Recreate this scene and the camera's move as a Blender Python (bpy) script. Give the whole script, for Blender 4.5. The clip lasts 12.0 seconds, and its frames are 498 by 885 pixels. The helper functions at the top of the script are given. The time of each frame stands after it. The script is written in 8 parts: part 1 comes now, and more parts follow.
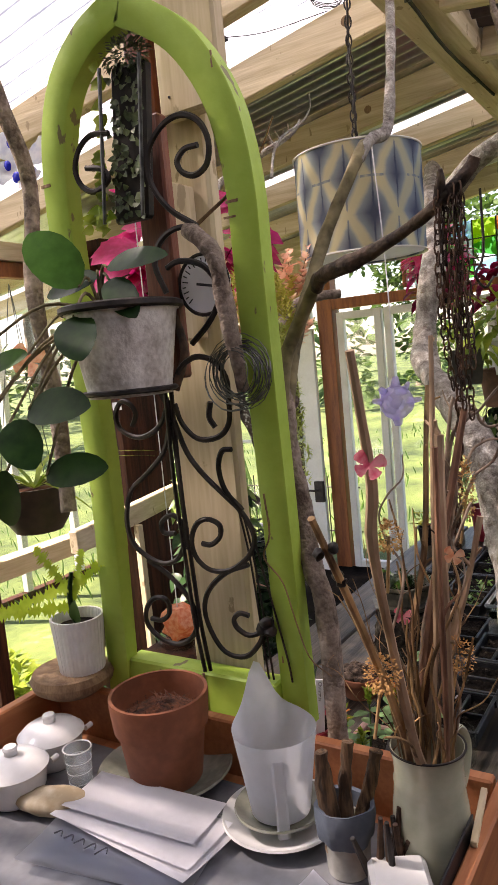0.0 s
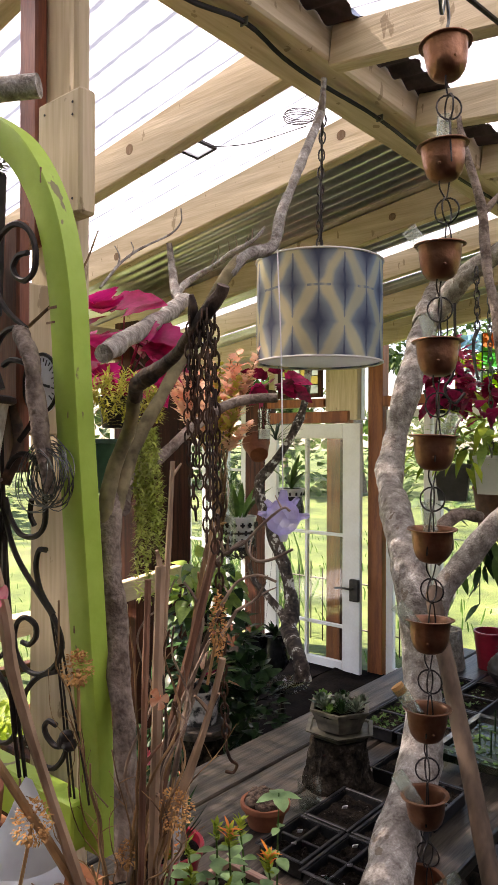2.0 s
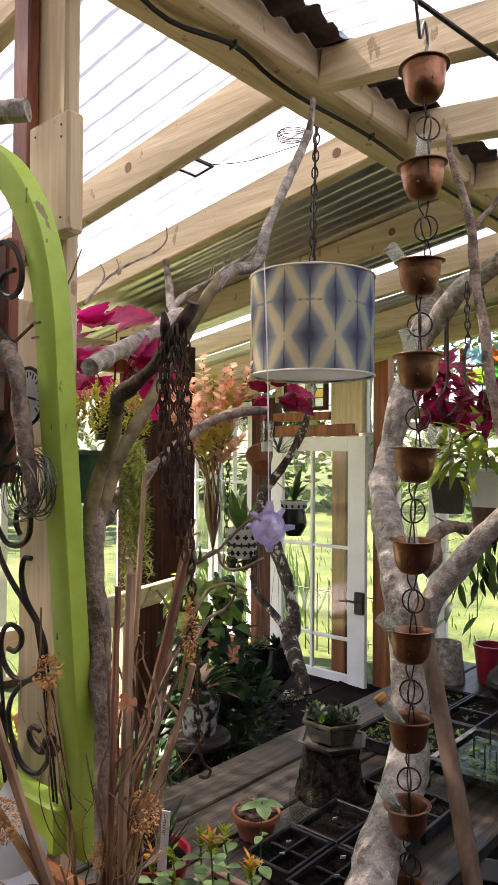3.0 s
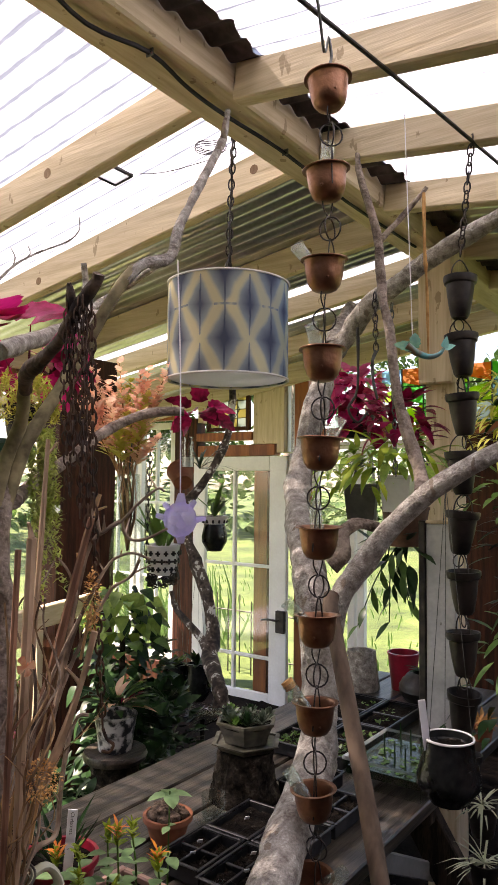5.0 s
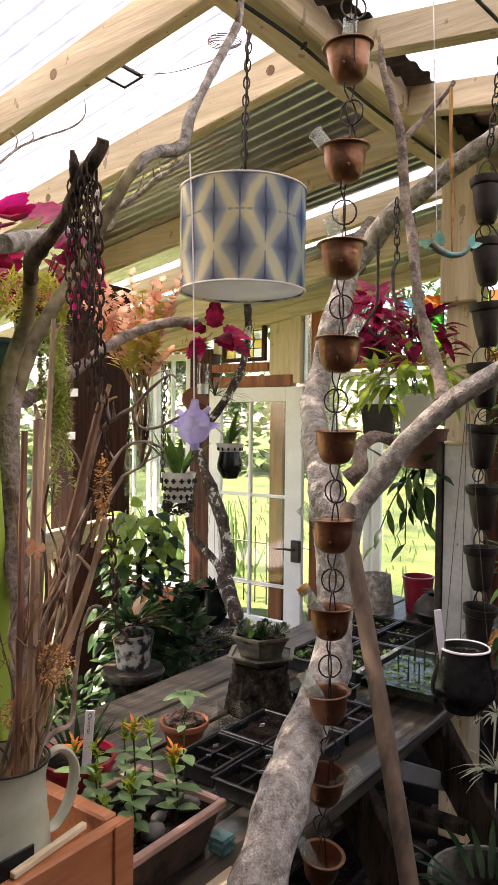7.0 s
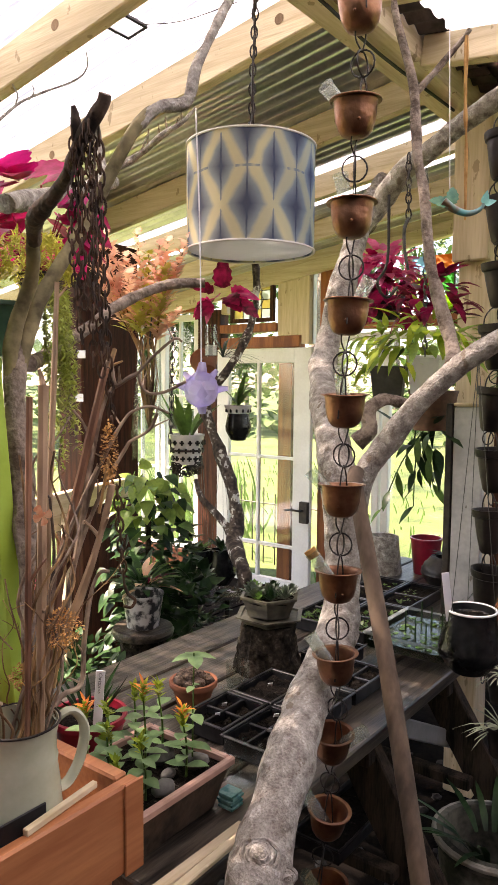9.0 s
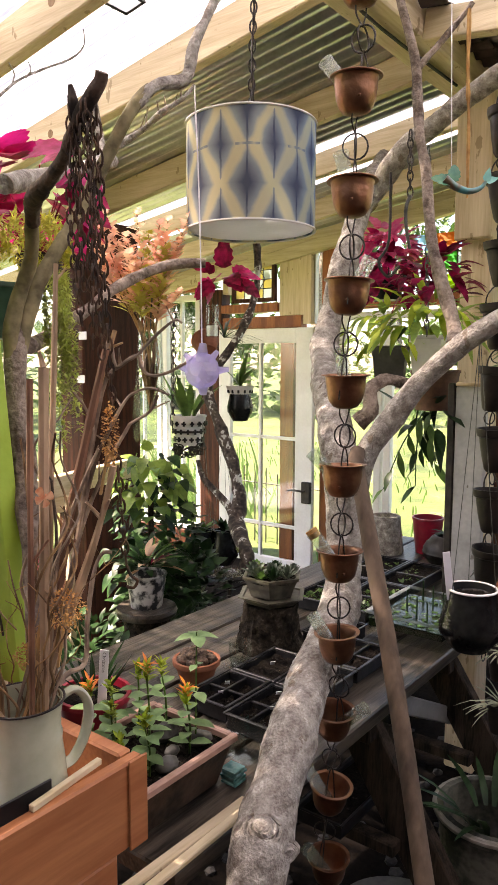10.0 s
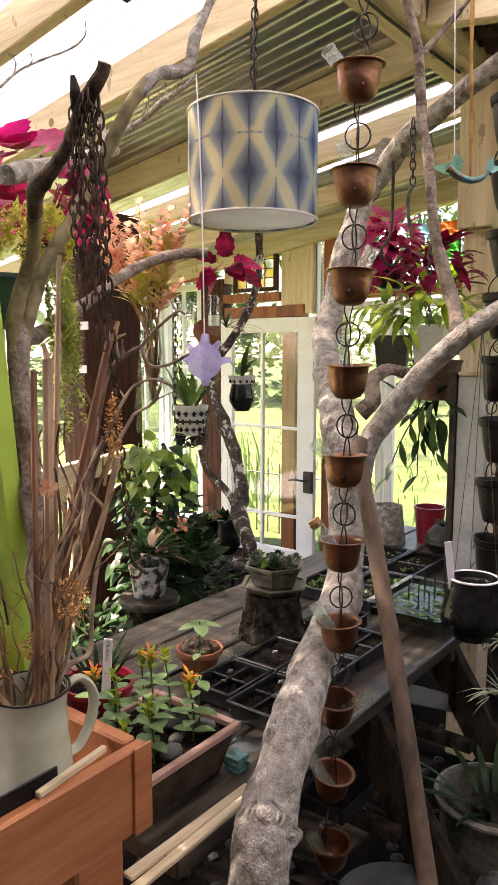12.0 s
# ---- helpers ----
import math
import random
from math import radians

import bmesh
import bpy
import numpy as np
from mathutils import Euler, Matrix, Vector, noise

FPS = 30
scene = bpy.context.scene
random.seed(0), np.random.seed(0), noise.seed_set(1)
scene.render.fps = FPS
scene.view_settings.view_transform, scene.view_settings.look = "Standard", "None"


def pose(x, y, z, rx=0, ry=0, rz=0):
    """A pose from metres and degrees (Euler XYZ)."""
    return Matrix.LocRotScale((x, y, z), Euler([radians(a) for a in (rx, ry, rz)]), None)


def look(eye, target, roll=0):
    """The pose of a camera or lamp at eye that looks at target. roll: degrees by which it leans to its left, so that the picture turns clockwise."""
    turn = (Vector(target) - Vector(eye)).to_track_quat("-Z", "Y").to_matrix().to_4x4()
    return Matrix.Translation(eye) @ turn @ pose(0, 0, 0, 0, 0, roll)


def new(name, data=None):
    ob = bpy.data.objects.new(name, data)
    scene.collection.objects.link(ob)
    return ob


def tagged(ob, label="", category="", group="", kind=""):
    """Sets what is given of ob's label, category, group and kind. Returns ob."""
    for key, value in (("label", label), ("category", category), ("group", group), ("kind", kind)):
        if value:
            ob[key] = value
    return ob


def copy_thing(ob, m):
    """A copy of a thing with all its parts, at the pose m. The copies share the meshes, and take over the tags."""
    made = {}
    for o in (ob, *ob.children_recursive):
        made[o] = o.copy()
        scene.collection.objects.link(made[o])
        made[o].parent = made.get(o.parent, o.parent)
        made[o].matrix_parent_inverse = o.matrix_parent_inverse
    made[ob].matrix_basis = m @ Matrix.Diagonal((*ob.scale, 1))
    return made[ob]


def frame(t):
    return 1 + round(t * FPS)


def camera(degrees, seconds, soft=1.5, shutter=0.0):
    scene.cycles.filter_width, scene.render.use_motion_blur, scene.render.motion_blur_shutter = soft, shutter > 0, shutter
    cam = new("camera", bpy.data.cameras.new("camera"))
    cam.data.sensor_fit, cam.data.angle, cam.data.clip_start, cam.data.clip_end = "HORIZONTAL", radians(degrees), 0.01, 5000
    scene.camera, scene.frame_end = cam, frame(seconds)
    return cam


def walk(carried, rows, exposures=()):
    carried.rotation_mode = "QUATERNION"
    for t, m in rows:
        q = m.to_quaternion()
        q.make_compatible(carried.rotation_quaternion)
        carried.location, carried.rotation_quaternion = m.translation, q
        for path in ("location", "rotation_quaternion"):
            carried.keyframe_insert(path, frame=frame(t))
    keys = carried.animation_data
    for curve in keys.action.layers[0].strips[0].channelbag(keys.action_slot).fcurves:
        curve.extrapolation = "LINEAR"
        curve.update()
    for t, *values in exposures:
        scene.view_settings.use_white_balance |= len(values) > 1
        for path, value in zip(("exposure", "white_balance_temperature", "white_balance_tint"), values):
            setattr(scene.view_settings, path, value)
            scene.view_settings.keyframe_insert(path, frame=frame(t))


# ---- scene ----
cam = camera(38.2, 12.0)

PATH = [
    (0, (-0.321, 0.4, 1.662), (1.353, 1.469, 1.429), -5.4),
    (0.5, (-0.218, 0.319, 1.655), (1.453, 1.414, 1.555), -5.3),
    (1, (-0.128, 0.237, 1.67), (1.466, 1.443, 1.613), -3.7),
    (1.5, (-0.079, 0.145, 1.686), (1.463, 1.418, 1.661), -1.2),
    (2, (-0.044, 0.074, 1.69), (1.485, 1.363, 1.689), 0.2),
    (2.5, (-0.028, 0.037, 1.686), (1.488, 1.341, 1.696), 0.5),
    (3, (-0.031, 0.019, 1.689), (1.476, 1.334, 1.723), 0.4),
    (3.5, (-0.026, -0.011, 1.682), (1.521, 1.255, 1.745), 0.2),
    (5.5, (-0.035, -0.022, 1.589), (1.599, 1.125, 1.708), 0.6),
    (6, (-0.027, -0.016, 1.564), (1.598, 1.144, 1.68), 0.6),
    (6.5, (-0.009, -0.003, 1.55), (1.608, 1.174, 1.561), 0.7),
    (7, (0.0, 0.0, 1.55), (1.607, 1.189, 1.498), 0.6),
    (9, (0.009, 0.005, 1.555), (1.598, 1.209, 1.394), 0.5),
    (9.5, (0.008, 0.006, 1.554), (1.593, 1.21, 1.358), 0.3),
    (10, (0.009, 0.002, 1.556), (1.59, 1.208, 1.341), 0.2),
    (10.5, (0.009, 0.002, 1.557), (1.588, 1.209, 1.327), 0.1),
    (11, (0.01, 0.002, 1.557), (1.586, 1.211, 1.324), 0.1),
    (11.5, (0.009, 0.003, 1.557), (1.586, 1.21, 1.319), 0.1),
    (12, (0.005, 0.001, 1.558), (1.581, 1.209, 1.314), 0.1),
]
walk(cam, [(t, look(eye, target, roll)) for t, eye, target, roll in PATH], exposures=[(0, 2.18, 7500, 28), (3.5, 2.2, 7450, 28), (5.5, 2.25, 7500, 28), (7, 2.55, 7700, 28), (9, 2.78, 7900, 28), (12, 2.78, 7900, 28)])

# ---- world and sun ----
SUN_EL, SUN_AZ = 52, 112          # degrees; azimuth counted from +x towards +y
world = bpy.data.worlds.new("sky")
scene.world = world
world.use_nodes = True
wn = world.node_tree.nodes
sky = wn.new("ShaderNodeTexSky")
sky.sky_type, sky.sun_disc = "NISHITA", False
sky.sun_elevation, sky.sun_rotation = radians(SUN_EL), radians(90 - SUN_AZ)
wn["Background"].inputs["Strength"].default_value = 0.11
world.node_tree.links.new(sky.outputs[0], wn["Background"].inputs["Color"])
sun = new("sun", bpy.data.lights.new("sun", "SUN"))
sun.data.energy, sun.data.angle, sun.data.color = 5.0, radians(0.6), (1, 0.95, 0.86)
sun_way = Vector((math.cos(radians(SUN_EL)) * math.cos(radians(SUN_AZ)), math.cos(radians(SUN_EL)) * math.sin(radians(SUN_AZ)), math.sin(radians(SUN_EL))))
sun.matrix_world = look(sun_way * 20, (0, 0, 0))


# ---- materials ----
def material(name, a, b, scale=8.0, rough=0.6, metal=0.0, bump=0.2, grain=None, fine=60.0, spread=0.5, c=None, spec=0.5, coat=0.0, sheen_through=0.0, each=0.0, chips=None):
    """A surface of two or three colours, mixed by coarse and fine noise. grain: the stretch of the noise along x, y, z."""
    m = bpy.data.materials.new(name)
    m.use_nodes = True
    n, l = m.node_tree.nodes, m.node_tree.links
    p = n["Principled BSDF"]
    co = n.new("ShaderNodeTexCoord")
    mp = n.new("ShaderNodeMapping")
    mp.inputs["Scale"].default_value = grain or (1, 1, 1)
    l.new(co.outputs["Object"], mp.inputs["Vector"])
    n1, n2 = n.new("ShaderNodeTexNoise"), n.new("ShaderNodeTexNoise")
    for k, sc, de in ((n1, scale, 4), (n2, fine, 3)):
        k.inputs["Scale"].default_value, k.inputs["Detail"].default_value = sc, de
        l.new(mp.outputs[0], k.inputs["Vector"])
    mix = n.new("ShaderNodeMath")
    mix.operation = "MULTIPLY_ADD"
    l.new(n2.outputs[0], mix.inputs[0])
    mix.inputs[1].default_value = 0.45
    sub = n.new("ShaderNodeMath")
    sub.operation = "SUBTRACT"
    l.new(n1.outputs[0], sub.inputs[0])
    sub.inputs[1].default_value = 0.225
    l.new(sub.outputs[0], mix.inputs[2])
    ramp = n.new("ShaderNodeValToRGB")
    r = ramp.color_ramp
    r.elements[0].position, r.elements[1].position = 0.5 - 0.3 * spread, 0.5 + 0.3 * spread
    r.elements[0].color, r.elements[1].color = (*a, 1), (*b, 1)
    if c:
        e = r.elements.new(0.5 + 0.22 * spread)
        e.color = (*b, 1)
        r.elements[2].position = min(0.98, 0.5 + 0.34 * spread)
        r.elements[2].color = (*c, 1)
    l.new(mix.outputs[0], ramp.inputs[0])
    colour = ramp.outputs[0]
    if chips:
        # small flakes where the paint has come off
        n3, cut, over = n.new("ShaderNodeTexNoise"), n.new("ShaderNodeMapRange"), n.new("ShaderNodeMix")
        n3.inputs["Scale"].default_value, n3.inputs["Detail"].default_value = 26, 6
        squash = n.new("ShaderNodeMapping")
        squash.inputs["Scale"].default_value = (1, 1, 0.45)
        l.new(co.outputs["Object"], squash.inputs["Vector"])
        l.new(squash.outputs[0], n3.inputs["Vector"])
        cut.inputs[1].default_value, cut.inputs[2].default_value = 0.655, 0.675
        l.new(n3.outputs[0], cut.inputs[0])
        over.data_type = "RGBA"
        l.new(cut.outputs[0], over.inputs[0])
        l.new(colour, over.inputs[6])
        over.inputs[7].default_value = (*chips, 1)
        colour = over.outputs[2]
    if each:
        info, hsv = n.new("ShaderNodeObjectInfo"), n.new("ShaderNodeHueSaturation")
        geo, add = n.new("ShaderNodeNewGeometry"), n.new("ShaderNodeMath")
        add.operation = "ADD"
        l.new(info.outputs["Random"], add.inputs[0])
        l.new(geo.outputs["Random Per Island"], add.inputs[1])
        rng = n.new("ShaderNodeMapRange")
        rng.inputs[1].default_value, rng.inputs[2].default_value = 0, 2
        rng.inputs[3].default_value, rng.inputs[4].default_value = 1 - each, 1 + each
        l.new(add.outputs[0], rng.inputs[0])
        l.new(rng.outputs[0], hsv.inputs["Value"])
        l.new(colour, hsv.inputs["Color"])
        colour = hsv.outputs[0]
    l.new(colour, p.inputs["Base Color"])
    p.inputs["Roughness"].default_value, p.inputs["Metallic"].default_value = rough, metal
    p.inputs["Specular IOR Level"].default_value, p.inputs["Coat Weight"].default_value = spec, coat
    if bump:
        bp = n.new("ShaderNodeBump")
        bp.inputs["Strength"].default_value, bp.inputs["Distance"].default_value = bump, 0.01
        l.new(mix.outputs[0], bp.inputs["Height"])
        l.new(bp.outputs[0], p.inputs["Normal"])
    if sheen_through:
        tr, ms = n.new("ShaderNodeBsdfTranslucent"), n.new("ShaderNodeMixShader")
        l.new(colour, tr.inputs["Color"])
        ms.inputs[0].default_value = sheen_through
        l.new(p.outputs[0], ms.inputs[1])
        l.new(tr.outputs[0], ms.inputs[2])
        l.new(ms.outputs[0], n["Material Output"].inputs[0])
    return m


def clear(name, tint, see, rough=0.05, milky=0.0, stripe=0.0):
    """Thin sheet: mostly see-through, partly glossy, milky ones scatter the light. stripe: paints in the shading of
    corrugations.
    """
    m = bpy.data.materials.new(name)
    m.use_nodes = True
    n, l = m.node_tree.nodes, m.node_tree.links
    n.remove(n["Principled BSDF"])
    t, g, mx = n.new("ShaderNodeBsdfTransparent"), n.new("ShaderNodeBsdfGlossy"), n.new("ShaderNodeMixShader")
    t.inputs[0].default_value, g.inputs["Roughness"].default_value = (*tint, 1), rough
    mx.inputs[0].default_value = 0.06
    last = t.outputs[0]
    if milky:
        d, m2 = n.new("ShaderNodeBsdfTranslucent"), n.new("ShaderNodeMixShader")
        d.inputs[0].default_value = (*tint, 1)
        m2.inputs[0].default_value = milky
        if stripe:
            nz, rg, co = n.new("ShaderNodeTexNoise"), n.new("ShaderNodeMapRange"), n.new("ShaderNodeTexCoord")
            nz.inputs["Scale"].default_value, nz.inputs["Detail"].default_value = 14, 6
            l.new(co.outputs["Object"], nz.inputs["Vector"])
            # shading of the corrugation, painted in as dark and bright bands along x
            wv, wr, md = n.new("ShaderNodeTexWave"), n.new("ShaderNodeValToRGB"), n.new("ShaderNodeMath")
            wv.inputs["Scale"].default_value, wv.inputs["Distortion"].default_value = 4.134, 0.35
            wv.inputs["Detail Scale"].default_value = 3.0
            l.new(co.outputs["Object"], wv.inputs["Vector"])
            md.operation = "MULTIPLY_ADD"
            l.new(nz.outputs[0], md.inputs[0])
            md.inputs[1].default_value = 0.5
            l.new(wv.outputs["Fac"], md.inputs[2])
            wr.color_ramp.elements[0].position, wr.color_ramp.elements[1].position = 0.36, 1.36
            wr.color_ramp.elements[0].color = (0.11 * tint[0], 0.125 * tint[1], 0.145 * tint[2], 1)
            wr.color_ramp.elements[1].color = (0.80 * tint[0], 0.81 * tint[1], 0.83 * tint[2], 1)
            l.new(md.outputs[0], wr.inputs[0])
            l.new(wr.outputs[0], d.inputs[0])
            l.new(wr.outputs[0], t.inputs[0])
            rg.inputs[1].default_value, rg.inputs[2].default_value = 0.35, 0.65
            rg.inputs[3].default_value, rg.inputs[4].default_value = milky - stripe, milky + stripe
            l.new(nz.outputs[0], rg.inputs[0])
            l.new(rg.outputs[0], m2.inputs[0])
        l.new(t.outputs[0], m2.inputs[1])
        l.new(d.outputs[0], m2.inputs[2])
        last = m2.outputs[0]
    l.new(last, mx.inputs[1])
    l.new(g.outputs[0], mx.inputs[2])
    l.new(mx.outputs[0], n["Material Output"].inputs[0])
    return m


PINE = material("treated_pine", (0.42, 0.31, 0.18), (0.60, 0.475, 0.31), 6, 0.7, grain=(3, 3, 3), bump=0.15, each=0.12, spread=0.9)
PINE_X = material("pine_along_x", (0.50, 0.39, 0.23), (0.70, 0.585, 0.40), 5, 0.7, grain=(0.5, 6, 6), bump=0.15, fine=20, each=0.12, spread=0.8, chips=(0.37, 0.275, 0.16))
PINE_Y = material("pine_along_y", (0.50, 0.39, 0.23), (0.70, 0.585, 0.40), 5, 0.7, grain=(9, 0.5, 9), bump=0.2, fine=22, each=0.15, spread=0.75, chips=(0.37, 0.275, 0.16))
PINE_Z = material("pine_along_z", (0.50, 0.39, 0.23), (0.70, 0.585, 0.40), 5, 0.7, grain=(6, 6, 0.4), bump=0.15, fine=20, each=0.12, spread=0.8, chips=(0.37, 0.275, 0.16))
DARKWOOD = material("dark_stained_wood", (0.026, 0.008, 0.0045), (0.092, 0.029, 0.014), 5, 0.6, spec=0.2, grain=(8, 8, 0.5), bump=0.2, each=0.2)
ORANGEWOOD = material("orange_stained_wood", (0.20, 0.050, 0.012), (0.38, 0.115, 0.028), 5, 0.5, grain=(5, 5, 0.5), bump=0.1, each=0.15)
CEDAR = material("cedar_boards", (0.36, 0.12, 0.045), (0.52, 0.21, 0.085), 4, 0.55, grain=(0.6, 5, 5), bump=0.1, fine=25, each=0.1)
LIME = material("lime_paint", (0.31, 0.49, 0.045), (0.43, 0.63, 0.10), 5, 0.5, bump=0.25, fine=50, spread=1.2, c=(0.52, 0.62, 0.22), chips=(0.22, 0.20, 0.07))
BAREWOOD = material("bare_wood", (0.16, 0.09, 0.045), (0.30, 0.19, 0.1), 9, 0.8, grain=(6, 6, 1), bump=0.3)
WHITEPAINT = material("white_paint", (0.62, 0.61, 0.56), (0.80, 0.80, 0.76), 6, 0.5, bump=0.1, spread=1.2)
SLAB = material("grey_slab", (0.085, 0.090, 0.100), (0.25, 0.26, 0.275), 9, 0.20, bump=0.08, spread=1.0, fine=40)
TERRACOTTA = material("terracotta", (0.20, 0.062, 0.026), (0.30, 0.100, 0.045), 9, 0.75, bump=0.1)
CERAMIC = material("white_ceramic", (0.70, 0.70, 0.68), (0.80, 0.80, 0.78), 5, 0.2, bump=0.0)
ENAMEL = material("cream_enamel", (0.38, 0.40, 0.28), (0.58, 0.59, 0.45), 6, 0.25, bump=0.05, coat=0.3, spread=1.0)
COPPER = material("aged_copper", (0.24, 0.118, 0.070), (0.36, 0.180, 0.106), 45, 0.36, metal=0.9, bump=0.14, fine=90, spread=1.0)
BRONZE = material("dark_bronze", (0.009, 0.0075, 0.0065), (0.030, 0.023, 0.019), 14, 0.42, metal=0.3, bump=0.2)
BLACKPLASTIC = material("black_plastic", (0.006, 0.006, 0.007), (0.014, 0.014, 0.015), 12, 0.4, bump=0.1, spec=0.25)
BLACKGLAZE = material("black_glaze", (0.008, 0.009, 0.009), (0.024, 0.025, 0.025), 8, 0.22, bump=0.1, spec=0.3)
IRON = material("black_iron", (0.012, 0.010, 0.009), (0.04, 0.03, 0.025), 25, 0.55, metal=0.3, bump=0.2)
RUST = material("rusty_chain", (0.03, 0.016, 0.010), (0.11, 0.055, 0.03), 30, 0.75, metal=0.2, bump=0.3)
WIRE = material("galvanised_wire", (0.07, 0.075, 0.07), (0.17, 0.18, 0.17), 30, 0.45, metal=0.7, bump=0.1)
PALEBARK = material("pale_bark", (0.19, 0.165, 0.14), (0.45, 0.42, 0.37), 48, 0.88, bump=0.8, fine=210, spread=0.65, c=(0.62, 0.60, 0.55), chips=(0.22, 0.18, 0.14), spec=0.2)
GREYBARK = material("grey_bark", (0.10, 0.07, 0.05), (0.36, 0.29, 0.23), 26, 0.85, bump=0.9, fine=140, spread=0.55)
MOSSBARK = material("olive_bark", (0.09, 0.072, 0.034), (0.29, 0.24, 0.125), 24, 0.85, bump=0.4, fine=50)
LICHENBARK = material("lichen_bark", (0.03, 0.022, 0.018), (0.13, 0.10, 0.08), 15, 0.9, bump=0.6, c=(0.60, 0.60, 0.54), spread=0.45)
TWIG = material("dry_twig", (0.09, 0.042, 0.016), (0.50, 0.30, 0.13), 25, 0.75, bump=0.4, grain=(1, 1, 0.3), each=0.55)
STUMPBARK = material("stump_bark", (0.010, 0.008, 0.006), (0.040, 0.032, 0.024), 30, 0.95, bump=1.0, fine=110, spec=0.05, c=(0.075, 0.064, 0.048))
SOIL = material("potting_soil", (0.004, 0.003, 0.0025), (0.016, 0.013, 0.010), 70, 0.95, bump=1.0, fine=260, c=(0.12, 0.105, 0.09), spec=0.05, spread=0.75)
COIR = material("coir_mulch", (0.035, 0.014, 0.008), (0.20, 0.070, 0.032), 60, 0.95, bump=0.8, fine=200)
TABLEWOOD = material("weathered_table", (0.011, 0.009, 0.007), (0.088, 0.070, 0.053), 6, 0.34, spec=0.5, grain=(0.6, 6, 6), bump=0.3, fine=25, each=0.15)
METALSHEET = material("steel_sheet", (0.56, 0.56, 0.56), (0.74, 0.74, 0.74), 4, 0.28, metal=0.9, bump=0.0)
STONE = material("grey_stone", (0.035, 0.034, 0.031), (0.12, 0.117, 0.107), 18, 0.8, bump=0.4, each=0.3)
PAPER = material("white_paper", (0.76, 0.76, 0.79), (0.84, 0.84, 0.87), 4, 0.8, bump=0.02)
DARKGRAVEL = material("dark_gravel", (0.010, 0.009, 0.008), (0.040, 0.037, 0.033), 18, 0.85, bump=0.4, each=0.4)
INK = material("ink", (0.02, 0.02, 0.03), (0.04, 0.04, 0.05), 9, 0.7, bump=0)
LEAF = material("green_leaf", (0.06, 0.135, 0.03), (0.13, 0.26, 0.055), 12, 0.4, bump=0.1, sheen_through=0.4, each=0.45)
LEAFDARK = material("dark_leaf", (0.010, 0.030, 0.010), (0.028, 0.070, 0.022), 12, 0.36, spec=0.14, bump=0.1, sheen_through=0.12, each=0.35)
LEAFLIME = material("lime_leaf", (0.16, 0.26, 0.02), (0.36, 0.44, 0.05), 12, 0.5, bump=0.1, sheen_through=0.45, each=0.3, spec=0.25)
SEDUM = material("yellow_sedum", (0.46, 0.46, 0.06), (0.72, 0.68, 0.18), 12, 0.5, bump=0.1, sheen_through=0.35, each=0.3, spec=0.25)
COLEUS = material("magenta_coleus", (0.46, 0.008, 0.10), (0.86, 0.030, 0.27), 14, 0.45, bump=0.15, sheen_through=0.5, each=0.5, spec=0.25)
COLEUSDARK = material("crimson_coleus", (0.12, 0.004, 0.022), (0.50, 0.012, 0.10), 14, 0.45, bump=0.15, sheen_through=0.4, each=0.5, spec=0.25)
PEACH = material("peach_leaf", (0.84, 0.42, 0.30), (0.94, 0.72, 0.50), 14, 0.5, bump=0.1, sheen_through=0.6, each=0.3, spec=0.25)
DRYFLOWER = material("dried_flower", (0.42, 0.20, 0.06), (0.72, 0.42, 0.16), 20, 0.9, bump=0.2, sheen_through=0.2, each=0.3)
ORANGEFLOWER = material("orange_flower", (0.75, 0.14, 0.02), (0.85, 0.30, 0.04), 14, 0.5, bump=0.05, sheen_through=0.3)
PINK = material("pink_plastic", (0.80, 0.10, 0.20), (0.92, 0.36, 0.42), 120, 0.2, bump=0.3, sheen_through=0.6)
SALMON = material("salmon_plastic", (0.80, 0.32, 0.18), (0.92, 0.56, 0.36), 120, 0.2, bump=0.3, sheen_through=0.6)
REDGLAZE = material("red_glaze", (0.22, 0.008, 0.02), (0.34, 0.015, 0.035), 8, 0.3, bump=0.05)
GREENPLASTIC = material("green_plastic", (0.02, 0.07, 0.04), (0.05, 0.14, 0.08), 8, 0.4, bump=0.03, sheen_through=0.2)
GRASS = material("grass", (0.022, 0.046, 0.010), (0.135, 0.185, 0.042), 1.1, 0.9, bump=0.3, fine=14, spread=0.8, c=(0.27, 0.27, 0.10))
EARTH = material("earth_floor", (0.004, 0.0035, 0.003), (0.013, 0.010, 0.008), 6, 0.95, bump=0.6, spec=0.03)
FOLIAGE = material("far_foliage", (0.024, 0.062, 0.014), (0.085, 0.155, 0.034), 6, 0.7, bump=0.1, sheen_through=0.3, each=0.5)
GLASS = clear("window_glass", (0.95, 0.97, 0.95), 0.9)
CLEARGLASS = clear("clear_glass", (0.90, 0.93, 0.92), 0.9)
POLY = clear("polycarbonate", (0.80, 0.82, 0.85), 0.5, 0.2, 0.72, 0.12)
MILKY = clear("milky_plastic", (0.80, 0.82, 0.83), 0.3, 0.12, 0.5)
AMETHYST = clear("amethyst_glass", (0.76, 0.72, 0.95), 0.3, 0.06, 0.42)
VIALGLASS = clear("vial_glass", (0.90, 0.93, 0.90), 0.3, 0.05, 0.13)
AQUA = material("aqua_glass", (0.05, 0.24, 0.24), (0.26, 0.58, 0.55), 40, 0.08, bump=0.0, spec=0.6, sheen_through=0.4)


# ---- mesh helpers ----
def thing(name, loc, label, category, group="", kind=""):
    ob = new(name)
    ob.location = loc
    ob.empty_display_size = 0.05
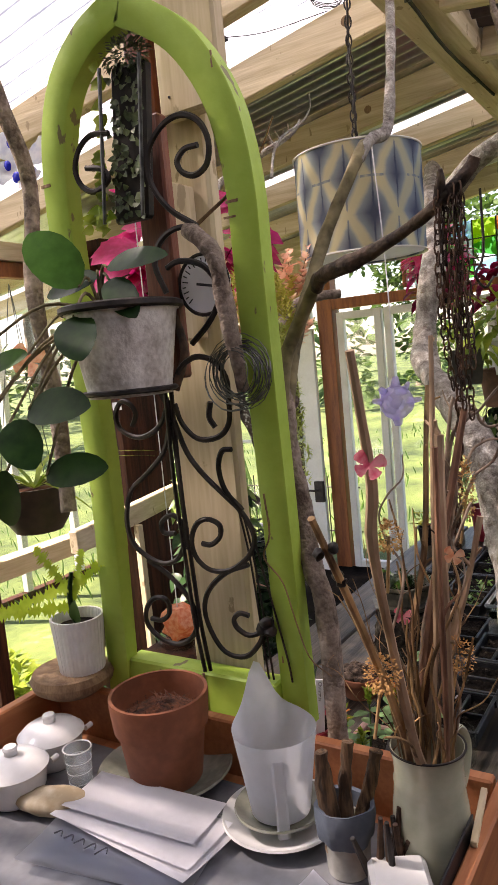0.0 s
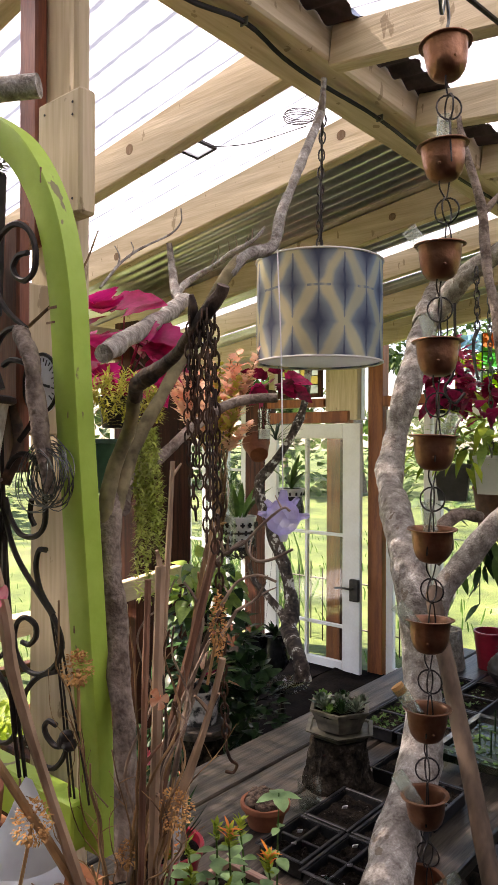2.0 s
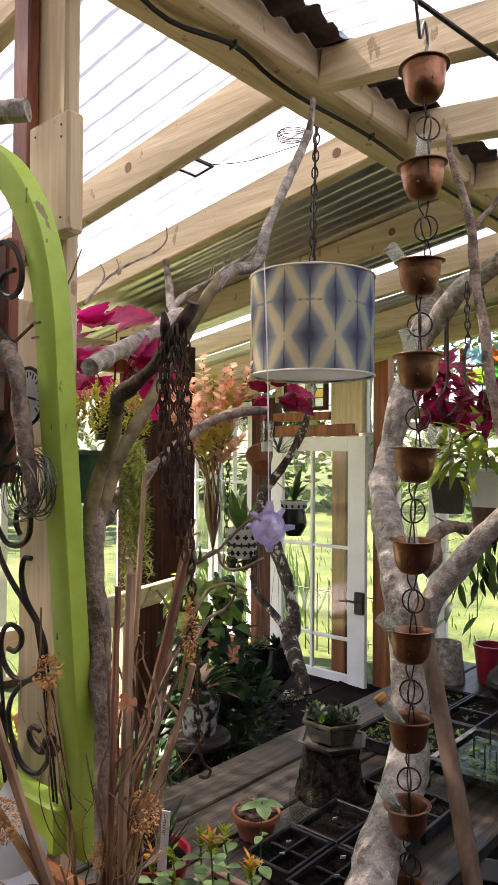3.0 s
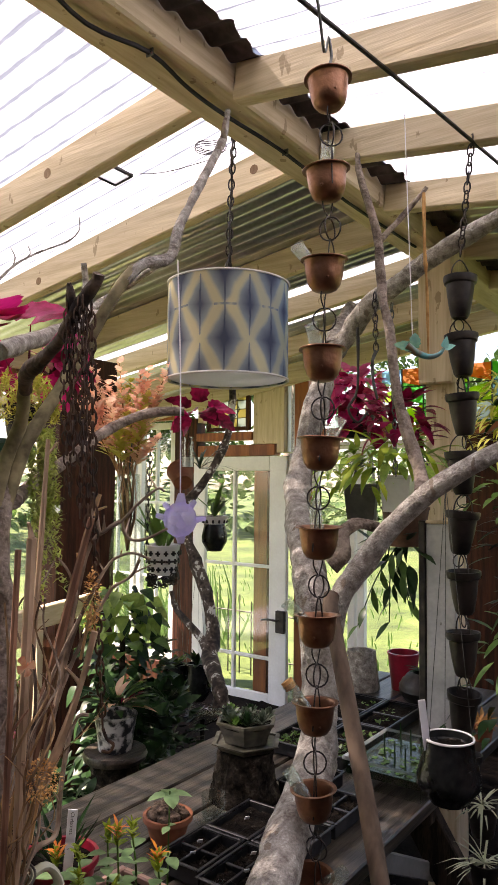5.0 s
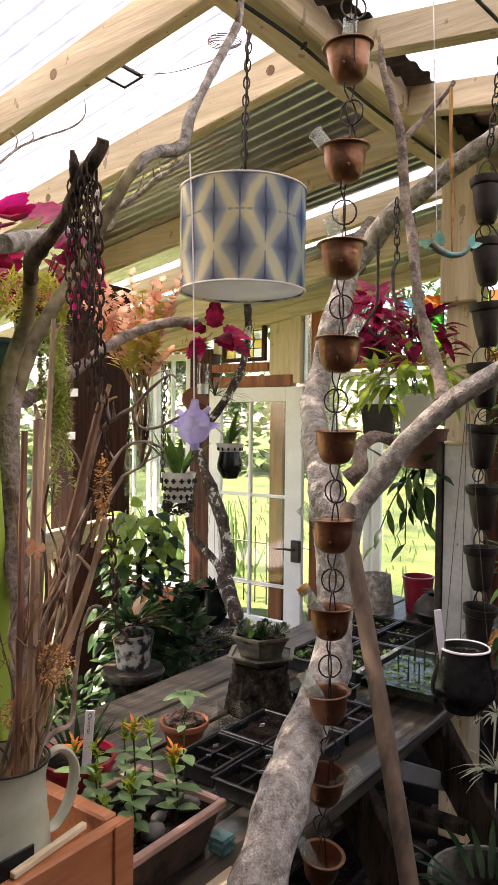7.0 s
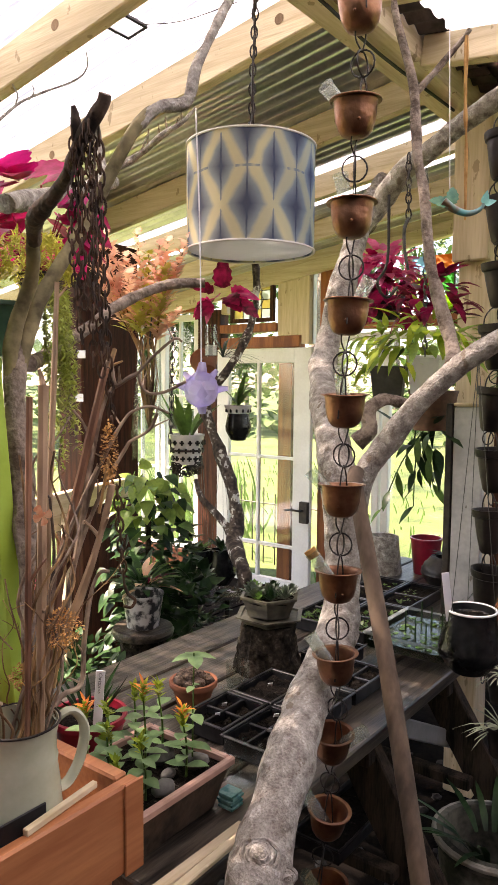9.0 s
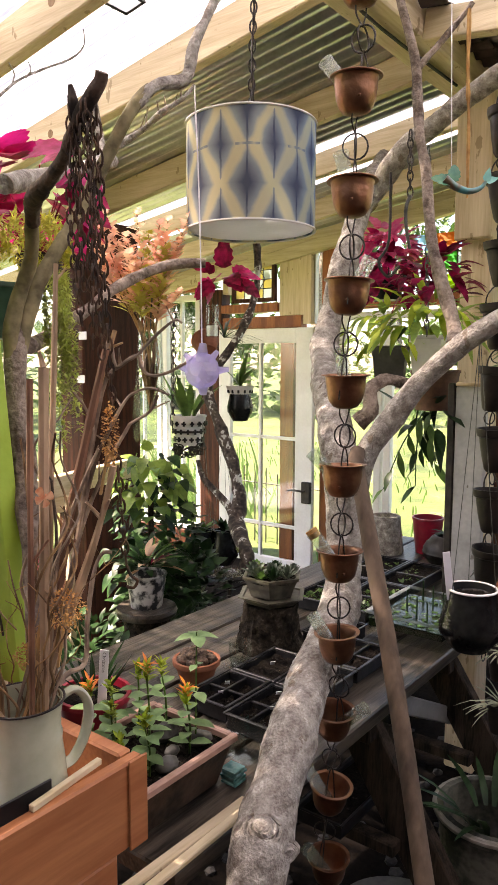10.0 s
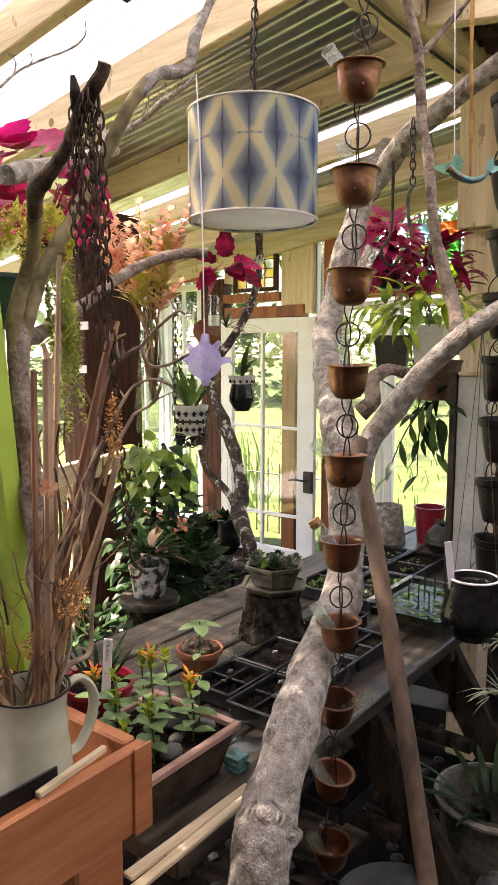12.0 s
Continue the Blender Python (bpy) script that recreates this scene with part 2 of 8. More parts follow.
    return tagged(ob, label, category, group, kind)


def base_of(ob):
    """The place of a thing or part that has only been moved, not turned."""
    v = Vector(ob.location)
    while ob.parent:
        ob = ob.parent
        v += ob.location
    return v


def part(name, bm, mat, parent=None, label="", smooth=True, at=None):
    """Links a bmesh, given in world coordinates, as one mesh object under a thing or a part."""
    data = bpy.data.meshes.new(name)
    shift = base_of(parent) if parent else Vector((0, 0, 0))
    if at is not None:
        shift = Vector(at)
    if shift.length:
        bmesh.ops.translate(bm, verts=bm.verts, vec=-shift)
    bm.to_mesh(data)
    bm.free()
    if smooth:
        data.polygons.foreach_set("use_smooth", [True] * len(data.polygons))
        data.set_sharp_from_angle(angle=0.75)
    for m in (mat if isinstance(mat, (list, tuple)) else [mat]):
        data.materials.append(m)
    ob = new(name, data)
    if name in ("foliage", "mulch", "moss", "sedum", "trailing_sedum"):
        ob["kind"] = "stuff"
    if at is not None:
        ob.location = shift - (base_of(parent) if parent else Vector((0, 0, 0)))
    if parent:
        ob.parent = parent
    return tagged(ob, label)


def block(bm, lo, hi, bevel=0.004, m=None):
    """A box between two corners, with bevelled edges."""
    lo, hi = Vector(lo), Vector(hi)
    size = [max(abs(b - a), 1e-4) for a, b in zip(lo, hi)]
    res = bmesh.ops.create_cube(bm, size=1, matrix=(m or Matrix()) @ Matrix.LocRotScale((lo + hi) / 2, None, size))
    b = min(bevel, min(size) * 0.4)
    if b > 0:
        es = {e for v in res["verts"] for e in v.link_edges}
        bmesh.ops.bevel(bm, geom=list(es), offset=b, segments=1, affect="EDGES")
    return bm


def boxed(lo, hi, bevel=0.004, m=None):
    return block(bmesh.new(), lo, hi, bevel, m)


def beam(a, b, wide, high, bevel=0.004):
    """A timber of that section from a to b, upright in section."""
    a, b = Vector(a), Vector(b)
    d = b - a
    x = d.normalized()
    up = Vector((0, 0, 1)) if abs(x.z) < 0.95 else Vector((0, 1, 0))
    y = up.cross(x).normalized()
    z = x.cross(y)
    m = Matrix((x, y, z)).transposed().to_4x4()
    m.translation = (a + b) / 2
    h = d.length / 2
    return boxed((-h, -wide / 2, -high / 2), (h, wide / 2, high / 2), bevel, m)


def curve_points(ps, step=4):
    """Catmull-Rom points through the given ones."""
    ps = [Vector(p) for p in ps]
    if len(ps) < 3:
        return ps
    q = [2 * ps[0] - ps[1]] + ps + [2 * ps[-1] - ps[-2]]
    out = []
    for i in range(1, len(q) - 2):
        for s in range(step):
            t = s / step
            a, b, c, d = q[i - 1], q[i], q[i + 1], q[i + 2]
            out.append(0.5 * (2 * b + (c - a) * t + (2 * a - 5 * b + 4 * c - d) * t * t + (3 * b - a - 3 * c + d) * t ** 3))
    return out + [ps[-1]]


def tube(bm, ps, r0, r1=None, seg=8, rough=0.0, step=4, flat=1.0, closed=False, knots=0.0):
    """A round limb through points, from radius r0 to r1. rough: uneven skin; flat squeezes it into a strip; knots swell it here and there."""
    c = curve_points(ps, step)
    r1 = r0 if r1 is None else r1
    n = len(c)
    t0 = (c[1] - c[0]).normalized()
    side = t0.cross(Vector((0.3, 0.2, 1))).normalized()
    rings = []
    for i, p in enumerate(c):
        t = (c[min(i + 1, n - 1)] - c[max(i - 1, 0)]).normalized()
        side = (side - t * side.dot(t)).normalized()
        up = t.cross(side)
        r = r0 + (r1 - r0) * i / (n - 1)
        if knots:
            r *= 1 + knots * noise.noise(p * 9)
        ring = []
        for k in range(seg):
            a = 2 * math.pi * k / seg
            v = side * math.cos(a) + up * math.sin(a) * flat
            g = 1 + rough * (noise.noise((p + v * r) * 28) + 0.6 * noise.noise((p + v * r) * 85)) if rough else 1
            ring.append(bm.verts.new(p + v * r * g))
        rings.append(ring)
    for a, b in zip(rings, rings[1:]):
        for k in range(seg):
            bm.faces.new((a[k], a[(k + 1) % seg], b[(k + 1) % seg], b[k]))
    if closed:
        for k in range(seg):
            bm.faces.new((rings[-1][k], rings[-1][(k + 1) % seg], rings[0][(k + 1) % seg], rings[0][k]))
    else:
        bm.faces.new(rings[0][::-1])
        bm.faces.new(rings[-1])
    return bm


def tubed(ps, r0, r1=None, **k):
    return tube(bmesh.new(), ps, r0, r1, **k)


def lathe(bm, profile, at, seg=32, wobble=0.0, m=None, sides=None):
    """Turns a profile of (radius, height) round the upright through at."""
    at = Vector(at)
    rings = []
    for r, z in profile:
        ring = []
        for k in range(seg):
            a = 2 * math.pi * (k + 0.5) / seg
            w = 1 + wobble * noise.noise(Vector((math.cos(a), math.sin(a), z * 9)) * 1.7) if wobble else 1
            v = Vector((r * w * math.cos(a), r * w * math.sin(a), z))
            ring.append(bm.verts.new(at + (m @ v if m else v)))
        rings.append(ring)
    for a, b in zip(rings, rings[1:]):
        for k in range(seg):
            bm.faces.new((a[k], a[(k + 1) % seg], b[(k + 1) % seg], b[k]))
    for ring, turn in ((rings[0], -1), (rings[-1], 1)):
        bm.faces.new(ring[::turn])
    return bm


def lathed(profile, at, **k):
    return lathe(bmesh.new(), profile, at, **k)


def cup_profile(r_top, r_foot, h, wall=0.004, lip=0.0, deep=0.9):
    """A closed profile of a pot with an inside."""
    p = [(r_foot * 0.2, 0), (r_foot, 0), (r_foot + (r_top - r_foot) * 0.5, h * 0.5)]
    if lip:
        p += [(r_top - lip * 0.25, h - lip * 2.2), (r_top + lip * 0.5, h - lip * 2.1), (r_top + lip * 0.6, h - 0.002), (r_top + lip * 0.4, h)]
    else:
        p += [(r_top, h)]
    p += [(r_top - wall, h), (r_top - wall - 0.001, h * 0.9), (r_foot - wall + (r_top - r_foot) * (1 - deep), h * (1 - deep)), (r_foot * 0.2, h * (1 - deep))]
    return p


def mound(bm, at, r, high, rings=6, seg=20, rough=0.35):
    at = Vector(at)
    last = None
    for i in range(rings + 1):
        q = i / rings
        ring = []
        for k in range(seg):
            a = 2 * math.pi * k / seg
            v = Vector((r * (1 - q) * math.cos(a), r * (1 - q) * math.sin(a), 0))
            v.z = high * math.sin(q * 1.57) * (1 + rough * noise.noise((at + v) * 45)) + 0.004 * noise.noise((at + v) * 130)
            ring.append(bm.verts.new(at + v))
        if last:
            for k in range(seg):
                bm.faces.new((last[k], last[(k + 1) % seg], ring[(k + 1) % seg], ring[k]))
        last = ring
    return bm


LEAF_SHAPES = {"wing": ((0, 0.15), (0.25, 0.42), (0.5, 0.78), (0.66, 0.82), (0.8, 1.0), (0.92, 0.82), (1, 0.4)), "broad": ((0, 0.08), (0.05, 0.42), (0.16, 0.76), (0.33, 0.97), (0.5, 1.0), (0.68, 0.93), (0.84, 0.69), (0.95, 0.37), (1, 0.06)), 
    "oval": [(0.0, 0.04), (0.12, 0.45), (0.35, 0.95), (0.6, 0.95), (0.82, 0.6), (1.0, 0.03)],
    "lance": [(0.0, 0.06), (0.2, 0.6), (0.4, 0.9), (0.65, 0.75), (0.85, 0.35), (1.0, 0.02)],
    "strap": [(0.0, 0.5), (0.3, 0.9), (0.7, 0.75), (0.9, 0.4), (1.0, 0.03)],
    "heart": [(0.0, 0.3), (0.1, 0.95), (0.3, 1.0), (0.6, 0.7), (0.85, 0.3), (1.0, 0.02)],
    "frill": [(0.0, 0.2), (0.12, 0.85), (0.2, 0.7), (0.35, 1.0), (0.45, 0.82), (0.6, 0.9), (0.7, 0.6), (0.82, 0.55), (1.0, 0.02)],
    "lobe": [(0.0, 0.1), (0.15, 0.25), (0.28, 0.9), (0.36, 0.4), (0.5, 1.0), (0.6, 0.4), (0.75, 0.7), (0.84, 0.3), (1.0, 0.05)],
}


def leaf(bm, at, way, up, long, wide, shape="oval", bend=0.3, fold=0.15, index=0):
    """A bent leaf from at along way. bend: how far it droops; fold: how far its halves fold up."""
    way = Vector(way).normalized()
    side = way.cross(Vector(up))
    if side.length < 1e-3:
        side = way.orthogonal()
    side.normalize()
    up = side.cross(way)
    rows = []
    for s, w in LEAF_SHAPES[shape]:
        mid = Vector(at) + way * long * s - up * bend * long * s * s
        half = side * wide * 0.5 * w
        lift = up * fold * wide * w * 0.5
        rows.append((bm.verts.new(mid - half + lift), bm.verts.new(mid), bm.verts.new(mid + half + lift)))
    for a, b in zip(rows, rows[1:]):
        for k in (0, 1):
            f = bm.faces.new((a[k], a[k + 1], b[k + 1], b[k]))
            f.material_index = index
    return bm


def rnd(a, b):
    return random.uniform(a, b)


def ball_way(low=-0.3, high=1.0):
    a, z = rnd(0, 6.283), rnd(low, high)
    r = math.sqrt(max(0.0, 1 - z * z))
    return Vector((r * math.cos(a), r * math.sin(a), z))


def bush(bm, at, size, count, long, wide, shape="oval", low=-0.3, mats=1, bend=0.3, inner=0.2):
    """Leaves that stand out from a clump of the given half sizes."""
    at, size = Vector(at), Vector(size)
    for _ in range(count):
        w = ball_way(low)
        q = rnd(inner, 1.0) ** 0.6
        p = at + Vector((w.x * size.x, w.y * size.y, w.z * size.z)) * q
        way = (w + Vector((rnd(-0.6, 0.6), rnd(-0.6, 0.6), rnd(-0.4, 0.5)))).normalized()
        k = rnd(0.6, 1.15)
        leaf(bm, p, way, (rnd(-0.3, 0.3), rnd(-0.3, 0.3), 1), long * k, wide * k, shape, bend * rnd(0.3, 1.5), rnd(0, 0.3), random.randrange(mats))
    return bm


def link(bm, at, way, turn, long, wide, r, seg=6):
    """One chain link round at, its long side along way."""
    way = Vector(way).normalized()
    s = way.orthogonal().normalized()
    s = Matrix.Rotation(turn, 3, way) @ s
    c = []
    for k in range(10):
        a = 2 * math.pi * k / 10
        c.append(Vector(at) + way * math.sin(a) * long / 2 + s * math.cos(a) * wide / 2)
    rings = []
    for k, p in enumerate(c):
        t = (c[(k + 1) % 10] - c[k - 1]).normalized()
        n2 = t.cross(way.cross(s)).normalized()
        b2 = t.cross(n2)
        rings.append([bm.verts.new(p + r * (n2 * math.cos(6.283 * j / seg) + b2 * math.sin(6.283 * j / seg))) for j in range(seg)])
    for k in range(10):
        a, b = rings[k], rings[(k + 1) % 10]
        for j in range(seg):
            bm.faces.new((a[j], a[(j + 1) % seg], b[(j + 1) % seg], b[j]))
    return bm


def chain(bm, ps, pitch, wide, r, seg=5):
    """Links along points, each turned a quarter against the last."""
    c = curve_points(ps, 6)
    left, turn = 0.0, 0
    for a, b in zip(c, c[1:]):
        d = (b - a).length
        while left < d:
            p = a + (b - a) * (left / d)
            link(bm, p, b - a, turn * 1.5708 + rnd(-0.3, 0.3), pitch * 1.45, wide, r, seg)
            turn += 1
            left += pitch
        left -= d
    return bm


# ---- the large structure ----
def roof_z(y, x=0.0):
    """Middle line of the rafters on either side of the ridge beam; the far end of the roof lies a little higher."""
    if y > 1.04:
        q = min(1.0, max(0.0, (x - 1.9) / 1.4))
        return (2.665 + 0.060 * q) - (0.168 - 0.018 * q) * (y - 1.11)
    return 2.60 - 0.13 * (0.97 - y)


def setting(name, bm, mat, label, category, parent=None, smooth=False):
    ob = part(name, bm, mat, parent, "", smooth)
    return tagged(ob, label, category, "", "structure")


bm = bmesh.new()
bmesh.ops.create_grid(bm, x_segments=90, y_segments=90, size=70)
for v in bm.verts:
    far = max(0.0, v.co.length - 7)
    v.co.z = -0.12 + 0.25 * noise.noise(v.co * 0.12) * min(1, far / 6) + 0.012 * far
setting("ground", bm, GRASS, "sunlit mown lawn that reaches to the trees", "ground", smooth=True)
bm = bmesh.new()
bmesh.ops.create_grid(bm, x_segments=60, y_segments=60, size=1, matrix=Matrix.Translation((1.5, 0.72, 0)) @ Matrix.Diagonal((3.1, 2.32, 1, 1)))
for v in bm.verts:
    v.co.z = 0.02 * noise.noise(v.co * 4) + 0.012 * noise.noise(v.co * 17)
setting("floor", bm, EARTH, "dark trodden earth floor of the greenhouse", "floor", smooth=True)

# ridge beam, its post and the rafters
setting("ridge_beam", boxed((-1.6, 0.97, 2.54), (4.6, 1.11, 2.72), 0.006), PINE_X, "pale treated pine ridge beam under the roof", "beam")
post = setting("post_ridge", boxed((2.59, 0.895, 0), (2.71, 1.01, 2.54), 0.006), PINE_Z, "pale pine post that carries the ridge beam", "post")
part("splice_board", boxed((2.545, 0.89, 2.0), (2.588, 1.02, 2.5), 0.005), PINE_Z, post, "short pine board nailed to the post", False)
for x in (-1.2, -0.55, 0.1, 0.75, 1.36, 1.86, 2.65, 3.3, 3.95, 4.56):
    y1, low = (3.2 if x < 2.4 else 5.05), (0.03 if x == 1.36 else 0.0)
    setting("rafter", beam((x, 1.113, roof_z(1.113, x) - low), (x, y1, roof_z(y1, x) - low), 0.045, 0.12, 0.004), PINE_Y, "pale pine rafter with knots and nail marks", "rafter")
for x in (-1.2, -0.5, 0.1, 0.7, 1.31, 1.72, 2.15, 2.75, 3.3, 3.9, 4.56):
    setting("rafter", beam((x, 0.967, roof_z(0.967) - 0.03), (x, -1.55, roof_z(-1.55) - 0.03), 0.045, 0.09, 0.004), PINE_Y, "pale pine rafter on the lower side of the roof", "rafter")


def sheet(x0, x1, y0, y1, lift, pitch=0.076, amp=0.009):
    bm = bmesh.new()
    n = max(2, round((x1 - x0) / pitch * 6))
    m = 10
    rows = []
    for i in range(n + 1):
        x = x0 + (x1 - x0) * i / n
        col = []
        for j in range(m + 1):
            y = y0 + (y1 - y0) * j / m
            col.append(bm.verts.new((x, y, roof_z(y, x) + lift + amp * math.sin(2 * math.pi * x / pitch))))
        rows.append(col)
    for a, b in zip(rows, rows[1:]):
        for j in range(m):
            bm.faces.new((a[j], b[j], b[j + 1], a[j + 1]))
    return bm


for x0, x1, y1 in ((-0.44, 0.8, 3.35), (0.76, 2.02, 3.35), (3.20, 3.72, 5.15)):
    setting("roof_sheet", sheet(x0, x1, 1.12, y1, 0.072), POLY, "corrugated clear polycarbonate roof sheet with droplets and painted ridge shading", "roof sheet", smooth=True)
# the first sheet lies unseen behind the camera, added to cut skylight there
for x0, x1, y1 in ((-1.6, -0.4, 3.35), (2.0, 3.22, 5.15), (3.70, 4.75, 5.15)):
    setting("roof_sheet", sheet(x0, x1, 1.12, y1, 0.073), METALSHEET, "corrugated steel roof sheet; the ones behind the camera added to block light", "roof sheet", smooth=True)
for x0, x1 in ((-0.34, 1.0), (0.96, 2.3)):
    setting("roof_sheet", sheet(x0, x1, -1.6, 1.0, 0.04), POLY, "corrugated clear polycarbonate roof sheet with droplets and painted ridge shading", "roof sheet", smooth=True)
# again the first sheet is out of view and only blocks light
for x0, x1 in ((-1.6, -0.3), (2.26, 4.75)):
    setting("roof_sheet", sheet(x0, x1, -1.6, 1.0, 0.041), METALSHEET, "corrugated steel roof sheet; the ones behind the camera added to block light", "roof sheet", smooth=True)
bm = bmesh.new()
rows = []
for i in range(740):
    x = -1.6 + 6.3 * i / 739
    ragged = 0.885 + 0.022 * noise.noise(Vector((x * 9, 0, 0))) + 0.012 * noise.noise(Vector((x * 41, 3, 0)))
    rows.append([bm.verts.new((x, y, roof_z(0.96) + 0.016 - 0.10 * (0.96 - y) + 0.008 * math.sin(2 * math.pi * x / 0.076))) for y in (ragged, 0.93, 0.968)])
for a, b in zip(rows, rows[1:]):
    for j in (0, 1):
        bm.faces.new((a[j], b[j], b[j + 1], a[j + 1]))
setting("ridge_flashing", bm, material("old_flashing", (0.035, 0.026, 0.026), (0.10, 0.075, 0.075), 12, 0.7, bump=0.3), "dark ragged corrugated flashing along the ridge", "flashing", smooth=True)


def pane(name, lo, hi, parent, mat=None, label="clear window pane"):
    ob = part(name, boxed(lo, hi, 0), mat or GLASS, parent, label, False)
    ob.visible_shadow = False
    return ob


def bar(parent, lo, hi, mat, name="bar", label=""):
    return part(name, boxed(lo, hi, 0.003), mat, parent, label, False)


# end wall, at x = 4.6
wall = setting("wall_east", boxed((4.58, 4.12, -0.1), (4.68, 5.2, 0.12), 0.004), DARKWOOD, "timber end wall with windows and a glazed door", "wall")
X0, X1 = 4.575, 4.665
bar(wall, (X0, 4.95, 0.12), (X1, 5.2, 2.3), ORANGEWOOD, "post")
bar(wall, (X0 - 0.01, 3.76, -0.1), (X1 + 0.01, 4.00, 2.16), DARKWOOD, "post")
bar(wall, (X0, 4.0, 2.16), (X1, 5.2, 2.28), ORANGEWOOD, "lintel", "orange stained timber lintel")
bar(wall, (X0, 3.70, 2.12), (X1, 3.76, 2.5), PINE, "stud")
bar(wall, (X0, 2.97, 1.93), (X1, 3.20, 2.52), PINE_Z, "board", "pale pine wall board")
bar(wall, (X0 - 0.02, 2.90, 1.86), (X1, 2.968, 2.52), PINE_Z, "post")
bar(wall, (X0 - 0.02, 3.202, 1.965), (X1, 3.76, 2.03), ORANGEWOOD, "window_sill", "orange stained timber sill under the leaded window")
bar(wall, (X0, 3.0, 1.84), (X1, 3.76, 1.928), ORANGEWOOD, "lintel")
bar(wall, (X0, 2.70, -0.1), (X1, 2.82, 2.5), ORANGEWOOD, "post")
bar(wall, (X0, 0.9, 1.955), (X1, 2.698, 2.03), ORANGEWOOD, "lintel", "orange stained timber lintel")
bar(wall, (X0, 3.065, -0.1), (X1, 3.185, 1.835), ORANGEWOOD, "post")
bar(wall, (X0, 2.985, -0.1), (X1 - 0.01, 3.063, 1.835), DARKWOOD, "post")
bar(wall, (X0, 0.9, -0.1), (X1, 1.52, 1.95), DARKWOOD, "panel", "dark timber panel")
# unseen end of the wall; its glazing is added to light the upper right
bar(wall, (X0, -1.6, -0.1), (X1, 0.895, 1.0), DARKWOOD, "panel", "dark timber panel")
for k in range(4):
    y = -1.6 + 0.81 * k
    bar(wall, (X0, y, 1.002), (X1, y + 0.065, 2.2), ORANGEWOOD, "post")
    if k < 3:
        pane("pane", (4.618, y + 0.067, 1.002), (4.622, y + 0.808, 2.2), wall)
bar(wall, (X0, -1.6, 2.202), (X1, 0.895, 2.3), PINE_Y, "plate")
for y0, y1 in ((5.2, 2.55), (2.55, 1.11)):
    part("gable_board", beam((4.55, y0, roof_z(y0, 4.55) - 0.05), (4.55, y1, roof_z(y1, 4.55) - 0.05), 0.06, 0.09), PINE_Y, wall, "", False)


def window(name, y0, y1, z0, z1, columns, rows, label, x=4.62, frame=0.055, mat=None):
    mat = mat or WHITEPAINT
    w = thing(name, (x, (y0 + y1) / 2, z0), label, "window", kind="structure")
    for a, b, c, d in ((y0, y0 + frame, z0, z1), (y1 - frame, y1, z0, z1), (y0 + frame, y1 - frame, z0, z0 + frame), (y0 + frame, y1 - frame, z1 - frame, z1)):
        part("window_frame", boxed((x - 0.025, a, c), (x + 0.025, b, d), 0.004), mat, w, "", False)
    iy, iz = (y1 - y0 - 2 * frame) / columns, (z1 - z0 - 2 * frame) / rows
    for k in range(1, columns):
        y = y0 + frame + k * iy
        part("glazing_bar", boxed((x - 0.018, y - 0.011, z0 + frame), (x + 0.018, y + 0.011, z1 - frame), 0.003), mat, w, "", False)
    for k in range(1, rows):
        z = z0 + frame + k * iz
        part("glazing_bar", boxed((x - 0.016, y0 + frame, z - 0.011), (x + 0.016, y1 - frame, z + 0.011), 0.003), mat, w, "", False)
    for i in range(columns):
        for j in range(rows):
            y, z = y0 + frame + i * iy, z0 + frame + j * iz
            pane("pane", (x - 0.002, y + 0.011, z + 0.011), (x + 0.002, y + iy - 0.011, z + iz - 0.011), w)
    return w


window("window_1", 4.02, 4.46, 0.13, 2.14, 2, 3, "white painted casement window with glazing bars")
window("window_2", 4.48, 4.94, 0.13, 2.14, 2, 3, "white painted casement window with glazing bars")
window("window_3", 2.33, 2.68, 0.0, 1.93, 1, 1, "white framed narrow window beside the door")
window("window_4", 1.54, 2.31, 0.0, 1.93, 1, 1, "large white framed window onto the sunlit lawn")
window("window_5", 2.83, 2.895, 1.86, 2.40, 1, 1, "narrow fixed light beside the post", frame=0.004)


def french_door():
    y0, y1, z0, z1, x = 2.83, 3.72, -0.10, 1.83, 4.50
    d = thing("door_1", (x, y1, z0), "white painted glazed door leaf with a black rim lock", "door", kind="structure")
    for n, a, b, c, e in (("stile", y0, y0 + 0.15, z0, z1), ("stile", y1 - 0.12, y1, z0, z1), ("rail", y0 + 0.15, y1 - 0.12, z1 - 0.11, z1), ("rail", y0 + 0.15, y1 - 0.12, z0, z0 + 0.16)):
        part(n, boxed((x - 0.02, a, c), (x + 0.02, b, e), 0.004), WHITEPAINT, d, "", False)
    part("glazing_bar", boxed((x - 0.016, 3.30, 0.06), (x + 0.016, 3.325, z1 - 0.11), 0.003), WHITEPAINT, d, "", False)
    for z in (0.32, 1.0):
        part("glazing_bar", boxed((x - 0.014, y0 + 0.15, z - 0.012), (x + 0.014, y1 - 0.12, z + 0.012), 0.003), WHITEPAINT, d, "", False)
    for a, b in ((y0 + 0.15, 3.30), (3.325, y1 - 0.12)):
        for c, e in ((0.06, 0.308), (0.332, 0.988), (1.012, z1 - 0.11)):
            pane("pane", (x - 0.002, a, c), (x + 0.002, b, e), d)
    lock = part("rim_lock", boxed((x - 0.055, 2.825, 0.53), (x - 0.021, 2.90, 0.69), 0.005), IRON, d, "black iron rim lock", False)
    part("door_handle", tubed([(x - 0.05, 2.87, 0.625), (x - 0.085, 2.87, 0.625), (x - 0.09, 2.94, 0.628), (x - 0.088, 3.0, 0.62)], 0.009, 0.007), IRON, lock, "black lever handle")
